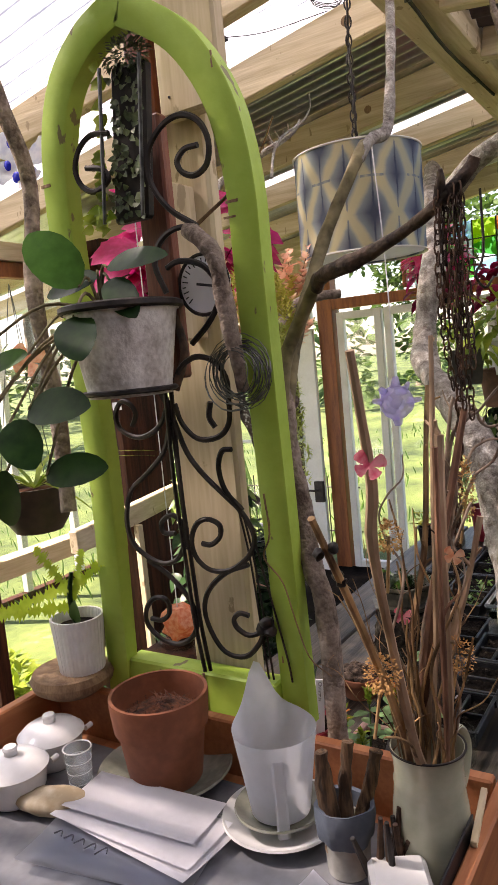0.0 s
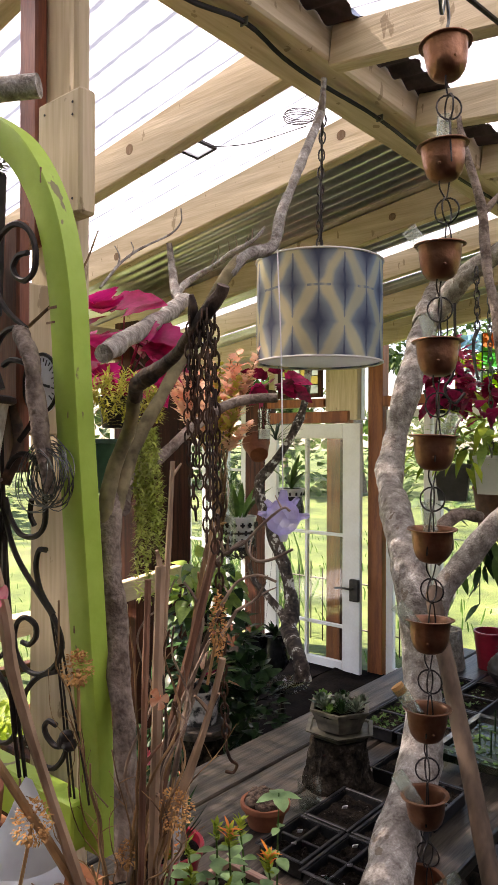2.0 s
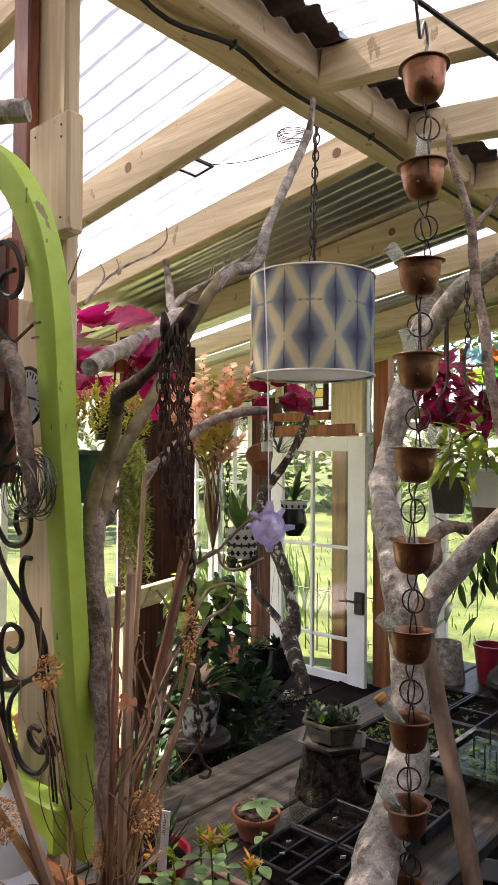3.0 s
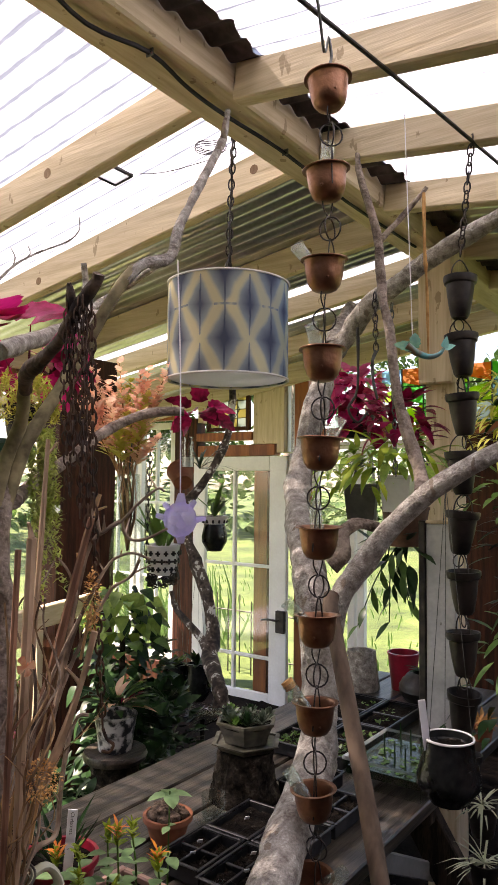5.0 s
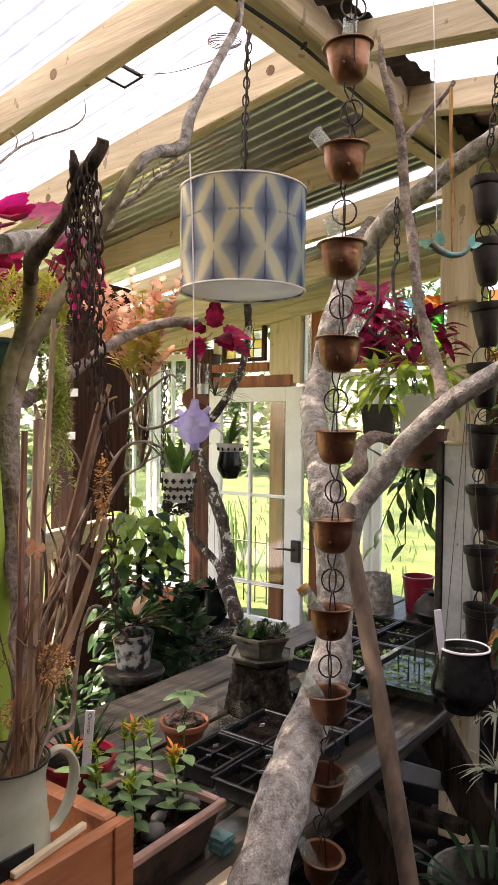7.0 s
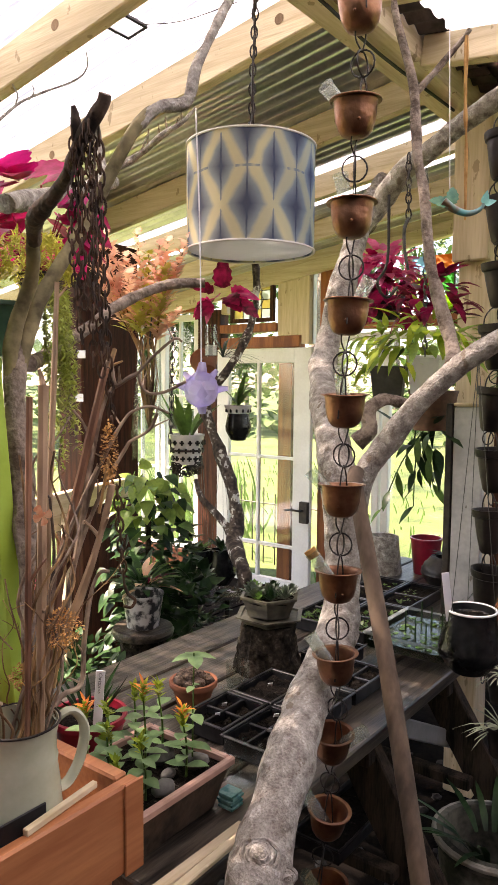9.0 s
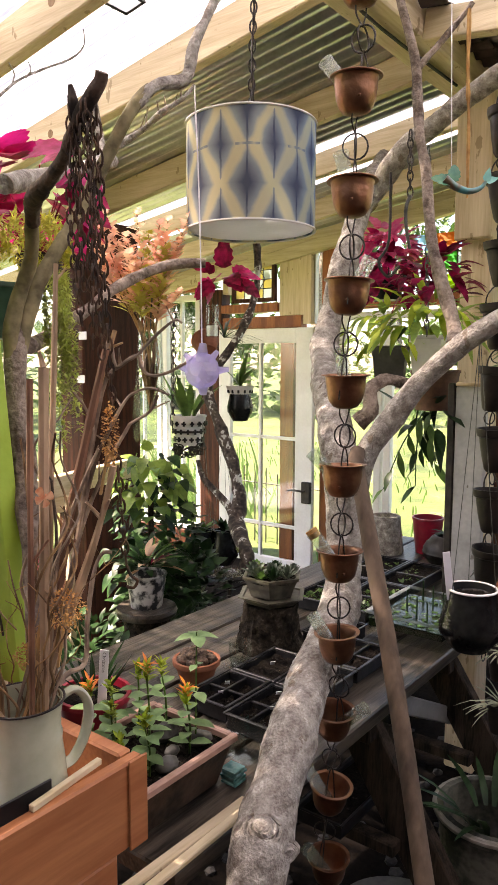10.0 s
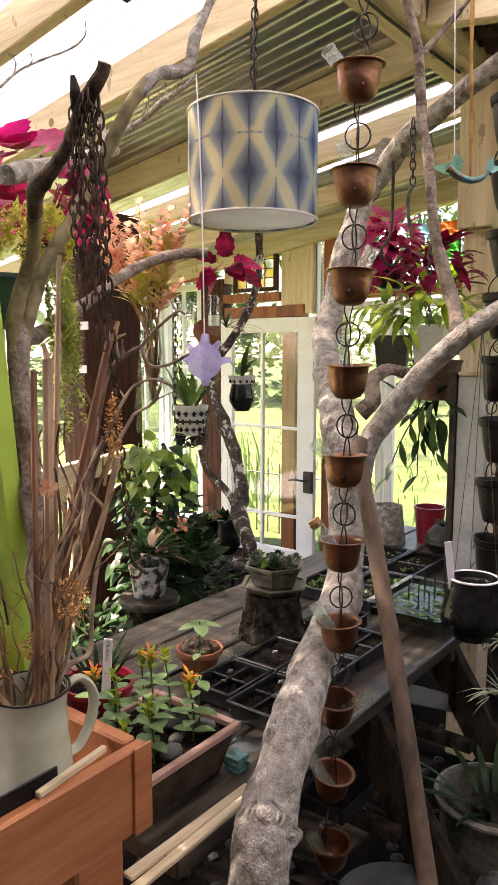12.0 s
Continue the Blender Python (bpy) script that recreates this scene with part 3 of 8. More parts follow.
    return d


french_door()


def leaded_window():
    y0, y1, z0, z1, x = 3.22, 3.64, 2.04, 2.38, 4.56
    w = thing("window_6", (x, (y0 + y1) / 2, z0), "small leaded window with amber and clear panes in a dark frame", "window", kind="structure")
    for a, b, c, e in ((y0, y0 + 0.03, z0, z1), (y1 - 0.03, y1, z0, z1), (y0 + 0.03, y1 - 0.03, z0, z0 + 0.03), (y0 + 0.03, y1 - 0.03, z1 - 0.03, z1)):
        part("window_frame", boxed((x - 0.02, a, c), (x + 0.02, b, e), 0.003), DARKWOOD, w, "", False)
    amber = clear("amber_pane", (0.75, 0.62, 0.25), 0.5, 0.2, 0.45)
    pale = clear("pale_pane", (0.80, 0.80, 0.68), 0.5, 0.2, 0.45)
    ny, nz = 4, 4
    dy, dz = (y1 - y0 - 0.06) / ny, (z1 - z0 - 0.06) / nz
    for i in range(ny):
        for j in range(nz):
            a, c = y0 + 0.03 + i * dy, z0 + 0.03 + j * dz
            pane("pane", (x - 0.002, a + 0.003, c + 0.003), (x + 0.002, a + dy - 0.003, c + dz - 0.003), w, amber if (i + j) % 2 else pale, "amber pane" if (i + j) % 2 else "pale pane")
    for i in range(1, ny):
        part("lead", boxed((x - 0.004, y0 + 0.03 + i * dy - 0.003, z0 + 0.03), (x + 0.004, y0 + 0.03 + i * dy + 0.003, z1 - 0.03), 0), IRON, w, "", False)
    for j in range(1, nz):
        part("lead", boxed((x - 0.0035, y0 + 0.03, z0 + 0.03 + j * dz - 0.003), (x + 0.0035, y1 - 0.03, z0 + 0.03 + j * dz + 0.003), 0), IRON, w, "", False)
    mid = Vector((x, (y0 + y1) / 2, (z0 + z1) / 2))
    dia = [mid + Vector((0, math.cos(a) * 0.11, math.sin(a) * 0.15)) for a in (0, 1.5708, 3.1416, 4.712)]
    for a, b in zip(dia, dia[1:] + dia[:1]):
        part("lead", beam(a, b, 0.007, 0.006, 0), IRON, w, "", False)


leaded_window()


def stained_glass():
    y0, y1, z0, z1, x = 1.20, 2.12, 2.045, 2.42, 4.60
    w = thing("window_7", (x, (y0 + y1) / 2, z0), "stained glass light in lime, green, blue and orange panes", "window", kind="structure")
    tints = [("lime", (0.62, 0.85, 0.08)), ("green", (0.10, 0.60, 0.10)), ("sky_blue", (0.55, 0.80, 0.95)), ("orange", (0.90, 0.30, 0.08)), ("clear", (0.85, 0.9, 0.9))]
    mats = [(n, clear(n + "_pane", t, 0.5, 0.15, 0.4)) for n, t in tints]
    for a, b, c, e in ((y0 - 0.03, y0, z0, z1), (y1, y1 + 0.03, z0, z1)):
        part("window_frame", boxed((x - 0.02, a, c), (x + 0.02, b, e), 0.003), ORANGEWOOD, w, "", False)
    order = (0, 2, 1, 4, 0, 3, 2, 1, 0, 1, 4, 2, 0, 1, 3, 4, 0, 2)
    k = 0
    for i in range(6):
        for j in range(3):
            a, b = y0 + (y1 - y0) * i / 6, y0 + (y1 - y0) * (i + 1) / 6
            c, e = z0 + (z1 - z0) * j / 3, z0 + (z1 - z0) * (j + 1) / 3
            s = 0.035 * (1 if (i + j) % 2 else -1)
            bm = bmesh.new()
            vs = [bm.verts.new((x, a + 0.003, c + 0.003)), bm.verts.new((x, b - 0.003, c + 0.003 + (s if j else 0))), bm.verts.new((x, b - 0.003, e - 0.003 + (s if j < 2 else 0))), bm.verts.new((x, a + 0.003, e - 0.003))]
            bm.faces.new(vs)
            bmesh.ops.solidify(bm, geom=bm.faces[:], thickness=0.004)
            name, mt = mats[order[k]]
            k += 1
            ob = part("pane", bm, mt, w, name.replace("_", " ") + " glass pane", False)
            ob.visible_shadow = False
        if i:
            y = y0 + (y1 - y0) * i / 6
            part("lead", boxed((x - 0.005, y - 0.004, z0), (x + 0.005, y + 0.004, z1), 0), IRON, w, "", False)
    for a, b in (((y0, z0 + 0.125), (y1, z0 + 0.125)), ((y0, z0 + 0.25), (y1, z0 + 0.25))):
        part("lead", beam((x, *a), (x, *b), 0.008, 0.008, 0), IRON, w, "", False)


stained_glass()

# side wall at y = 3.05 with low and high glazing, and the return behind it
side = setting("wall_north", boxed((-1.6, 3.02, -0.1), (2.42, 3.09, 0.10), 0.004), BAREWOOD, "timber side wall with a mid rail and window panes", "wall")
bar(side, (-1.6, 3.0, 0.79), (2.40, 3.09, 0.88), PINE_X, "rail", "knotty pine mid rail")
bar(side, (-1.6, 3.0, 2.19), (2.42, 3.09, 2.272), PINE_X, "plate")
bar(side, (-1.6, 3.02, 2.12), (2.42, 3.08, 2.188), ORANGEWOOD, "plate")
for x in (-1.6, -0.5, 0.6, 1.58):
    bar(side, (x, 3.02, 0.1), (x + 0.07, 3.08, 0.788), DARKWOOD, "post")
    bar(side, (x, 3.02, 0.882), (x + 0.07, 3.08, 2.118), DARKWOOD, "post")
    pane("pane", (x + 0.08, 3.048, 0.1), (x + (0.95 if x < 1.5 else 0.8), 3.052, 0.788), side)
    pane("pane", (x + 0.08, 3.048, 0.882), (x + (0.95 if x < 1.5 else 0.8), 3.052, 2.118), side)
bar(side, (2.384, 3.02, 0.102), (2.428, 3.08, 0.788), DARKWOOD, "post")
bar(side, (2.43, 2.92, -0.1), (2.60, 3.1, 2.32), DARKWOOD, "post", "dark reddish stained post")
bar(side, (2.602, 2.95, -0.1), (2.86, 3.08, 2.30), DARKWOOD, "post", "dark reddish stained post")
setting("floor_bay", boxed((2.90, 3.06, -0.05), (4.6, 4.0, 0.0), 0), EARTH, "dark earth floor of the bay", "floor")
bay = setting("wall_bay", boxed((2.87, 5.06, -0.2), (4.57, 5.14, -0.06), 0.004), DARKWOOD, "glazed bay wall beyond the dark post", "wall")
for x in (2.87, 3.45, 4.03, 4.50):
    bar(bay, (x, 5.06, -0.058), (x + 0.06, 5.12, 2.06), WHITEPAINT, "post")
# wall behind the camera, never in view, boarded up to reduce fill light
west = setting("wall_west", boxed((-1.72, -1.6, -0.1), (-1.62, 3.1, 2.248), 0.004), DARKWOOD, "closed timber end wall, unseen, added to cut light from behind", "wall")
bar(west, (-1.72, -1.6, 2.25), (-1.62, 3.1, 2.45), PINE_Y, "plate")
# out of view: near boards block fill light, far windows brighten the rafters
south = setting("wall_south", boxed((-1.6, -1.72, -0.1), (4.57, -1.62, 1.20), 0.004), DARKWOOD, "unseen dark boarded wall added to shape light, windows along its far half", "wall")
bar(south, (-1.6, -1.72, 1.202), (2.198, -1.62, 2.05), DARKWOOD, "panel", "dark timber panel")
bar(south, (-1.6, -1.72, 2.052), (4.57, -1.62, 2.25), PINE_X, "plate")
for k in range(4):
    x = 2.2 + 0.766 * k
    bar(south, (x, -1.71, 1.202), (x + 0.07, -1.63, 2.05), WHITEPAINT, "post")
    if k < 3:
        pane("pane", (x + 0.072, -1.672, 1.202), (x + 0.764, -1.668, 2.05), south)

# ---- outside ----
PATHSTONE = material("pale_path", (0.34, 0.34, 0.32), (0.55, 0.55, 0.52), 5, 0.85, bump=0.3, fine=40)

def tree(name, at, high, spread, leaves, label):
    t = thing(name, at, label, "tree", "trees round the lawn")
    at = Vector(at)
    top = at + Vector((rnd(-0.3, 0.3), rnd(-0.3, 0.3), high * 0.75))
    part("trunk", tubed([at, at.lerp(top, 0.5) + Vector((rnd(-0.2, 0.2), rnd(-0.2, 0.2), 0)), top], high * 0.035, high * 0.01, seg=8, rough=0.3), GREYBARK, t)
    bm = bmesh.new()
    for _ in range(9):
        w = ball_way(-0.2)
        c = at + Vector((0, 0, high * 0.62)) + Vector((w.x * spread, w.y * spread, w.z * high * 0.36)) * rnd(0.5, 1)
        s = spread * rnd(0.3, 0.55)
        bush(bm, c, (s, s, s * 0.8), leaves // 9, 0.34, 0.2, "oval", -1, inner=0.5)
    part("crown", bm, FOLIAGE, t)
    return t


for k in range(26):
    a = radians(-25 + k * 6.2)
    r = rnd(17, 30)
    h = rnd(4.5, 9)
    tree("tree", (r * math.cos(a) + 1, r * math.sin(a) + 1, 0.1), h, h * 0.34, 900, "leafy green tree at the edge of the lawn")
bm = bmesh.new()
for k in range(46):
    a = radians(-25 + k * 3.5)
    r = rnd(20, 34)
    bush(bm, (r * math.cos(a), r * math.sin(a), 0.9), (2.0, 2.0, 1.8), 170, 0.5, 0.3, "oval", -0.6, inner=0.5)
tagged(part("shrubbery", bm, FOLIAGE), "dense green shrubs behind the lawn", "shrubs", "", "stuff")
bm = bmesh.new()
for k in range(150):
    p = Vector((5.9, 5.2, 0.0)) + Vector((rnd(-0.6, 0.6), rnd(-0.6, 0.6), -0.1))
    leaf(bm, p, (rnd(-0.5, 0.5), rnd(-0.5, 0.5), 1), (1, 0, 0), rnd(0.35, 0.9), 0.035, "strap", rnd(0.1, 0.5))
for k in range(1500):
    a, r = radians(rnd(0, 80)), rnd(5.6, 15)
    leaf(bm, (r * math.cos(a), r * math.sin(a), -0.1), (rnd(-0.4, 0.4), rnd(-0.4, 0.4), 1), (1, 0, 0), rnd(0.06, 0.18), 0.02, "strap", 0.3)
tagged(part("tall_grass", bm, LEAF), "tufts of tall green grass on the lawn", "grass", "", "stuff")
bm = bmesh.new()
for k in range(16):
    bush(bm, (rnd(0.2, 2.2), rnd(3.35, 4.1), 0.0), (0.28, 0.28, 0.16), 90, 0.09, 0.05, "oval", -0.2)
tagged(part("ground_cover", bm, LEAFLIME), "bright lime ground cover outside the low window", "ground cover", "", "stuff")
bm = boxed((-2.5, 4.5, -0.2), (2.4, 5.5, -0.045), 0.02)
setting("garden_path", bm, PATHSTONE, "pale worn concrete path outside the side wall", "path")


def garden_stake_fence():
    f = thing("garden_railing", (5.4, 3.55, -0.1), "low black wire garden railing outside the door", "railing")
    for k in range(12):
        y = 3.0 + 0.13 * k
        part("rod", tubed([(5.4, y, -0.12), (5.4, y, 0.55 + 0.05 * (k % 2))], 0.006, seg=6), IRON, f)
    for z in (0.05, 0.45):
        part("rail", tubed([(5.4, 2.95, z), (5.4, 4.48, z)], 0.007, seg=6), IRON, f)


garden_stake_fence()


REDSTAIN = material("red_stained_board", (0.11, 0.028, 0.014), (0.26, 0.075, 0.035), 5, 0.5, grain=(6, 6, 0.5), bump=0.15)


# ---- the lime arch, its post and the planter bench ----
def arch_x(y, z):
    """Depth of the leaning plane in which the arched frame stands."""
    return 0.6648 - 0.0723 * (y - 1.15) - 0.1198 * (z - 1.05)


def arch_frame():
    """A rounded, slightly pointed window frame, painted lime, that leans towards the bench."""
    t = thing("arched_frame", (arch_x(1.15, 1.045), 1.15, 1.045), "lime green painted arched window frame with chipped paint", "window frame")
    right = [(0.960, 1.045), (0.949, 1.28), (0.938, 1.50), (0.925, 1.76), (0.917, 1.90), (0.926, 2.00), (0.951, 2.070), (0.990, 2.127), (1.038, 2.165), (1.090, 2.195)]
    left = [(1.380, 1.045), (1.348, 1.28), (1.319, 1.50), (1.303, 1.76), (1.292, 1.92), (1.272, 2.03), (1.234, 2.110), (1.178, 2.161), (1.130, 2.184), (1.090, 2.195)]
    w, d = 0.046, 0.034

    def leg(outer, side):
        bm = bmesh.new()
        pts = [(p.x, p.y) for p in curve_points([(y, z, 0) for y, z in outer], 4)]
        rows = []
        for i, (y, z) in enumerate(pts):
            a, b = pts[max(i - 1, 0)], pts[min(i + 1, len(pts) - 1)]
            dy, dz = b[0] - a[0], b[1] - a[1]
            ln = math.hypot(dy, dz)
            iy, iz = side * dz / ln, -side * dy / ln
            if i == len(pts) - 1:
                iy, iz = 0.0, -1.0
            if i == 0:
                iy, iz = side, 0.0
            row = []
            for u, e in ((0.0, 0.06), (0.0, 0.94), (0.06, 1.0), (0.94, 1.0), (1.0, 0.94), (1.0, 0.06), (0.94, 0.0), (0.06, 0.0)):
                yy, zz = y + iy * w * u, z + iz * w * u
                row.append(bm.verts.new((arch_x(yy, zz) - d / 2 + d * e, yy, zz)))
            rows.append(row)
        for a, b in zip(rows, rows[1:]):
            for k in range(8):
                bm.faces.new((a[k], a[(k + 1) % 8], b[(k + 1) % 8], b[k]))
        bm.faces.new(rows[0])
        bm.faces.new(rows[-1][::-1])
        bmesh.ops.recalc_face_normals(bm, faces=bm.faces)
        return bm

    part("leg", leg(right, 1), LIME, t, "", True)
    part("leg", leg(left, -1), LIME, t, "", True)
    xs = arch_x(1.17, 1.09)
    part("sill", boxed((xs - 0.022, 1.006, 1.045), (xs + 0.022, 1.332, 1.122), 0.004), LIME, t, "lime sill with a crack and flaking paint", False)
    part("crack", boxed((xs - 0.0235, 1.148, 1.046), (xs - 0.0222, 1.153, 1.121), 0), BAREWOOD, t, "", False)
    for y, z, h in ((0.952, 2.055, 0.022), (0.945, 1.88, 0.004), (0.952, 1.86, 0.003), (0.975, 1.40, 0.030), (1.27, 1.96, 0.005), (0.99, 1.16, 0.05)):
        part("crack", boxed((arch_x(y, z) - 0.0185, y, z), (arch_x(y, z) - 0.0165, y + 0.0022 + (0.018 if h < 0.01 else 0), z + h), 0), BAREWOOD, t, "", False)
    return t


arch_frame()

post = setting("post_arch", boxed((0.69, 1.075, 0.0), (0.722, 1.21, 2.60), 0.006), PINE_Z, "pale pine post behind the arched frame", "post")
part("splice_board", boxed((0.655, 1.016, 2.055), (0.688, 1.135, 2.258), 0.005), PINE_Z, post, "short pine board nailed to the post", False)
for y, z in ((1.035, 2.235), (1.035, 2.215), (1.112, 2.235), (1.035, 2.08), (1.112, 2.085)):
    part("nail", lathed([(0.0005, 0), (0.0022, 0.0002), (0.0022, 0.0012), (0.0005, 0.0014)], (0.6546, y, z), seg=8, m=Euler((0, radians(-90), 0)).to_matrix()), IRON, post)
part("stained_board", boxed((0.664, 1.152, 2.03), (0.688, 1.205, 2.58), 0.004), REDSTAIN, post, "dark red stained board", False)
part("stained_board", boxed((0.592, 1.092, 1.64), (0.616, 1.150, 2.045), 0.004), REDSTAIN, post, "dark red stained board", False)
part("spacer", boxed((0.617, 1.105, 1.70), (0.689, 1.135, 1.95), 0.003), PINE_Z, post, "", False)


def planter_bench():
    """A raised cedar box on legs with a slab laid over most of it."""
    x0, x1, y0, y1, z0, z1 = -0.15, 0.610, 0.625, 1.50, 0.957, 1.070
    t = thing("planter_bench", (0.25, 1.1, 0), "raised cedar planter box on square legs", "planter")
    part("front_board", boxed((x0, y0, z0), (x1, y0 + 0.018, z1), 0.003), CEDAR, t, "", False)
    part("corner_trim", boxed((x1 - 0.028, y0 - 0.004, z0 - 0.002), (x1 + 0.003, y0 - 0.0005, z1 + 0.002), 0.002), CEDAR, t, "", False)
    part("back_board", boxed((x0, y1 - 0.022, z0), (x1, y1, z1), 0.003), CEDAR, t, "", False)
    for x in (x0, x1 - 0.022):
        part("end_board", boxed((x, y0 + 0.0225, z0), (x + 0.022, y1 - 0.0225, z1), 0.003), CEDAR, t, "", False)
    part("bottom", boxed((x0 + 0.023, y0 + 0.023, z0 + 0.004), (x1 - 0.023, y1 - 0.023, z0 + 0.02), 0), CEDAR, t, "", False)
    for x in (x0 + 0.03, x1 - 0.115):
        for y in (y0 + 0.004, y1 - 0.09):
            part("leg", boxed((x, y, 0), (x + 0.075, y + 0.06, z0 - 0.001), 0.004), CEDAR, t, "", False)
    part("lower_shelf", boxed((x0 + 0.04, y0 + 0.1, 0.42), (x1 - 0.04, y1 - 0.1, 0.44), 0.003), CEDAR, t, "", False)
    return t


planter_bench()
tagged(part("slab", boxed((-0.12, 0.755, 0.9775), (0.555, 1.475, 0.990), 0.004), SLAB, None, "", False), "smooth grey slab laid in the planter box as a worktop", "worktop")

# ---- rain chain of copper cups ----
def copper_cup():
    c = thing("rain_cup", (0, 0, 0), "hammered copper rain chain cup with a rivet", "rain chain cup", "copper rain chain cups")
    prof = [(0.004, -0.0589), (0.014, -0.0583), (0.0225, -0.0546), (0.0290, -0.0460), (0.0330, -0.0332), (0.0352, -0.0171), (0.0362, -0.0032), (0.0376, -0.0009), (0.0436, 0.0), (0.0440, 0.0012), (0.0436, 0.0020), (0.0370, 0.0012), (0.0348, -0.0032), (0.0338, -0.0171), (0.0316, -0.0321), (0.0276, -0.0439), (0.0210, -0.0524), (0.004, -0.0562)]
    bowl = part("bowl", lathed(prof, (0, 0, 0), seg=28, wobble=0.01), COPPER, c)
    bm = bmesh.new()
    for k in range(2):
        m = Matrix.Rotation(k * 1.5708 + 0.4, 3, "Z")
        pts = [m @ Vector((0.021 * math.cos(a), 0, -0.108 + 0.021 * math.sin(a))) for a in [2 * math.pi * i / 16 for i in range(16)]]
        tube(bm, pts, 0.0016, seg=6, step=1, closed=True)
    part("ring", bm, BRONZE, c, "bronze wire ring")
    bm = bmesh.new()
    for s in (-1, 1):
        tube(bm, [(s * 0.012, 0, -0.050), (s * 0.010, 0.003, -0.07), (0, 0, -0.09)], 0.0014, seg=6)
        tube(bm, [(0, 0, -0.126), (s * 0.006, 0, -0.145), (s * 0.012, 0, -0.205)], 0.0014, seg=6)
    part("wire", bm, BRONZE, c)
    bm = bmesh.new()
    bmesh.ops.create_uvsphere(bm, u_segments=8, v_segments=6, radius=0.003, matrix=Matrix.Translation((-0.0265, -0.0155, -0.036)))
    part("rivet", bm, COPPER, bowl)
    return c


first = copper_cup()
TOP, LOW = Vector((1.098, 0.614, 2.025)), Vector((1.150, 0.660, 1.213))
cups = []
for k in range(-2, 11):
    p = TOP.lerp(LOW, k / 5)
    lean = (rnd(-4, 4), rnd(-4, 4)) if k < 7 else (rnd(-12, 12), rnd(-14, 4))
    m = pose(p.x, p.y, p.z, lean[0], lean[1], rnd(-25, 25))
    if k == -2:
        first.matrix_basis = m
        cups.append(first)
    else:
        cups.append(copy_thing(first, m))


def vial(at, lean, cork=True):
    v = thing("glass_vial", at, "small corked glass vial standing in a copper cup" if cork else "small empty glass vial standing in a copper cup", "vial", "vials in the rain chain")
    m = Euler(lean).to_matrix()
    part("tube", lathed([(0.004, 0), (0.0112, 0.001), (0.0126, 0.006), (0.0126, 0.096), (0.0136, 0.098), (0.0136, 0.102), (0.0114, 0.102), (0.0112, 0.007), (0.004, 0.004)], at, seg=20, m=m), VIALGLASS, v, "clear glass tube")
    if cork:
        part("cork", lathed([(0.003, 0.092), (0.0108, 0.092), (0.0120, 0.109), (0.003, 0.109)], at, seg=14, m=m), DRYFLOWER, v, "cork stopper")
    return v


# cup, shift of the foot, lean of the vial, corked or open
for k, dy, lx, ly, cork in ((-1, 0.004, 0.05, 0.06, False), (0, -0.012, -0.62, -0.25, False), (1, -0.004, -0.22, -0.10, False), (2, 0.012, 0.38, 0.30, False), (3, -0.004, -0.20, 0.10, False), (4, -0.014, -0.72, -0.30, False), (5, -0.012, -0.58, -0.28, True), (6, -0.012, -0.62, -0.20, False), (7, 0.014, 0.82, 0.25, False), (8, -0.008, -0.45, -0.35, False), (9, -0.008, -0.3, -0.5, False)):
    p = TOP.lerp(LOW, k / 5)
    vial((p.x, p.y + dy, p.z - 0.050), (lx, ly, 0), cork)

# rod across the roof that carries the chains
hp = TOP.lerp(LOW, -0.4)
tagged(part("hanging_rod", tubed([(0.80, 0.622, 2.448), (1.0, 0.600, 2.452), (1.40, 0.560, 2.462), (1.74, 0.530, 2.470), (2.3, 0.480, 2.484)], 0.0048, seg=8), IRON), "thin dark iron rod slung under the rafters", "rod")
tagged(part("wire_hook", tubed([(hp.x, hp.y, hp.z + 0.02), (hp.x + 0.012, hp.y, hp.z + 0.05), (hp.x, hp.y, hp.z + 0.08), (hp.x - 0.008, hp.y + 0.004, hp.z + 0.05), (1.02, 0.585, 2.46), (1.01, 0.594, 2.478), (0.992, 0.598, 2.462)], 0.003, seg=6), WIRE), "bent wire hook on the rod", "hook")


def dark_cup():
    c = thing("planter_cup", (0, 0, 0), "dark bronze flared cup of a hanging chain", "rain chain cup", "dark hanging chain cups")
    prof = [(0.005, -0.095), (0.019, -0.095), (0.0235, -0.088), (0.0300, -0.055), (0.0345, -0.020), (0.0355, -0.008), (0.0405, -0.005), (0.0430, 0.004), (0.0430, 0.013), (0.0395, 0.013), (0.0335, -0.010), (0.0285, -0.055), (0.005, -0.085)]
    part("bowl", lathed(prof, (0, 0, 0), seg=24), BRONZE, c)
    part("wire", tubed([(-0.03, 0, 0.0), (-0.025, 0, 0.035), (0, 0, 0.058), (0.025, 0, 0.035), (0.03, 0, 0.0)], 0.0018, seg=6), IRON, c)
    part("ring", tubed([(0.016 * math.cos(a), 0.004, -0.112 + 0.016 * math.sin(a)) for a in [6.283 * i / 14 for i in range(14)]], 0.0016, seg=6, step=1, closed=True), IRON, c)
    return c


first = dark_cup()
DTOP = Vector((1.765, 0.59, 2.14))
for k in range(9):
    m = pose(DTOP.x + 0.004 * (k % 3), DTOP.y, DTOP.z - 0.150 * k, rnd(-6, 6), rnd(-6, 6), rnd(-60, 60))
    if k == 0:
        first.matrix_basis = m
    else:
        copy_thing(first, m)
bm = chain(bmesh.new(), [(1.70, 0.536, 2.472), (1.765, 0.59, 2.2)], 0.022, 0.016, 0.0022)
tagged(part("hanging_chain", bm, IRON), "dark link chain that carries the hanging cups", "chain")


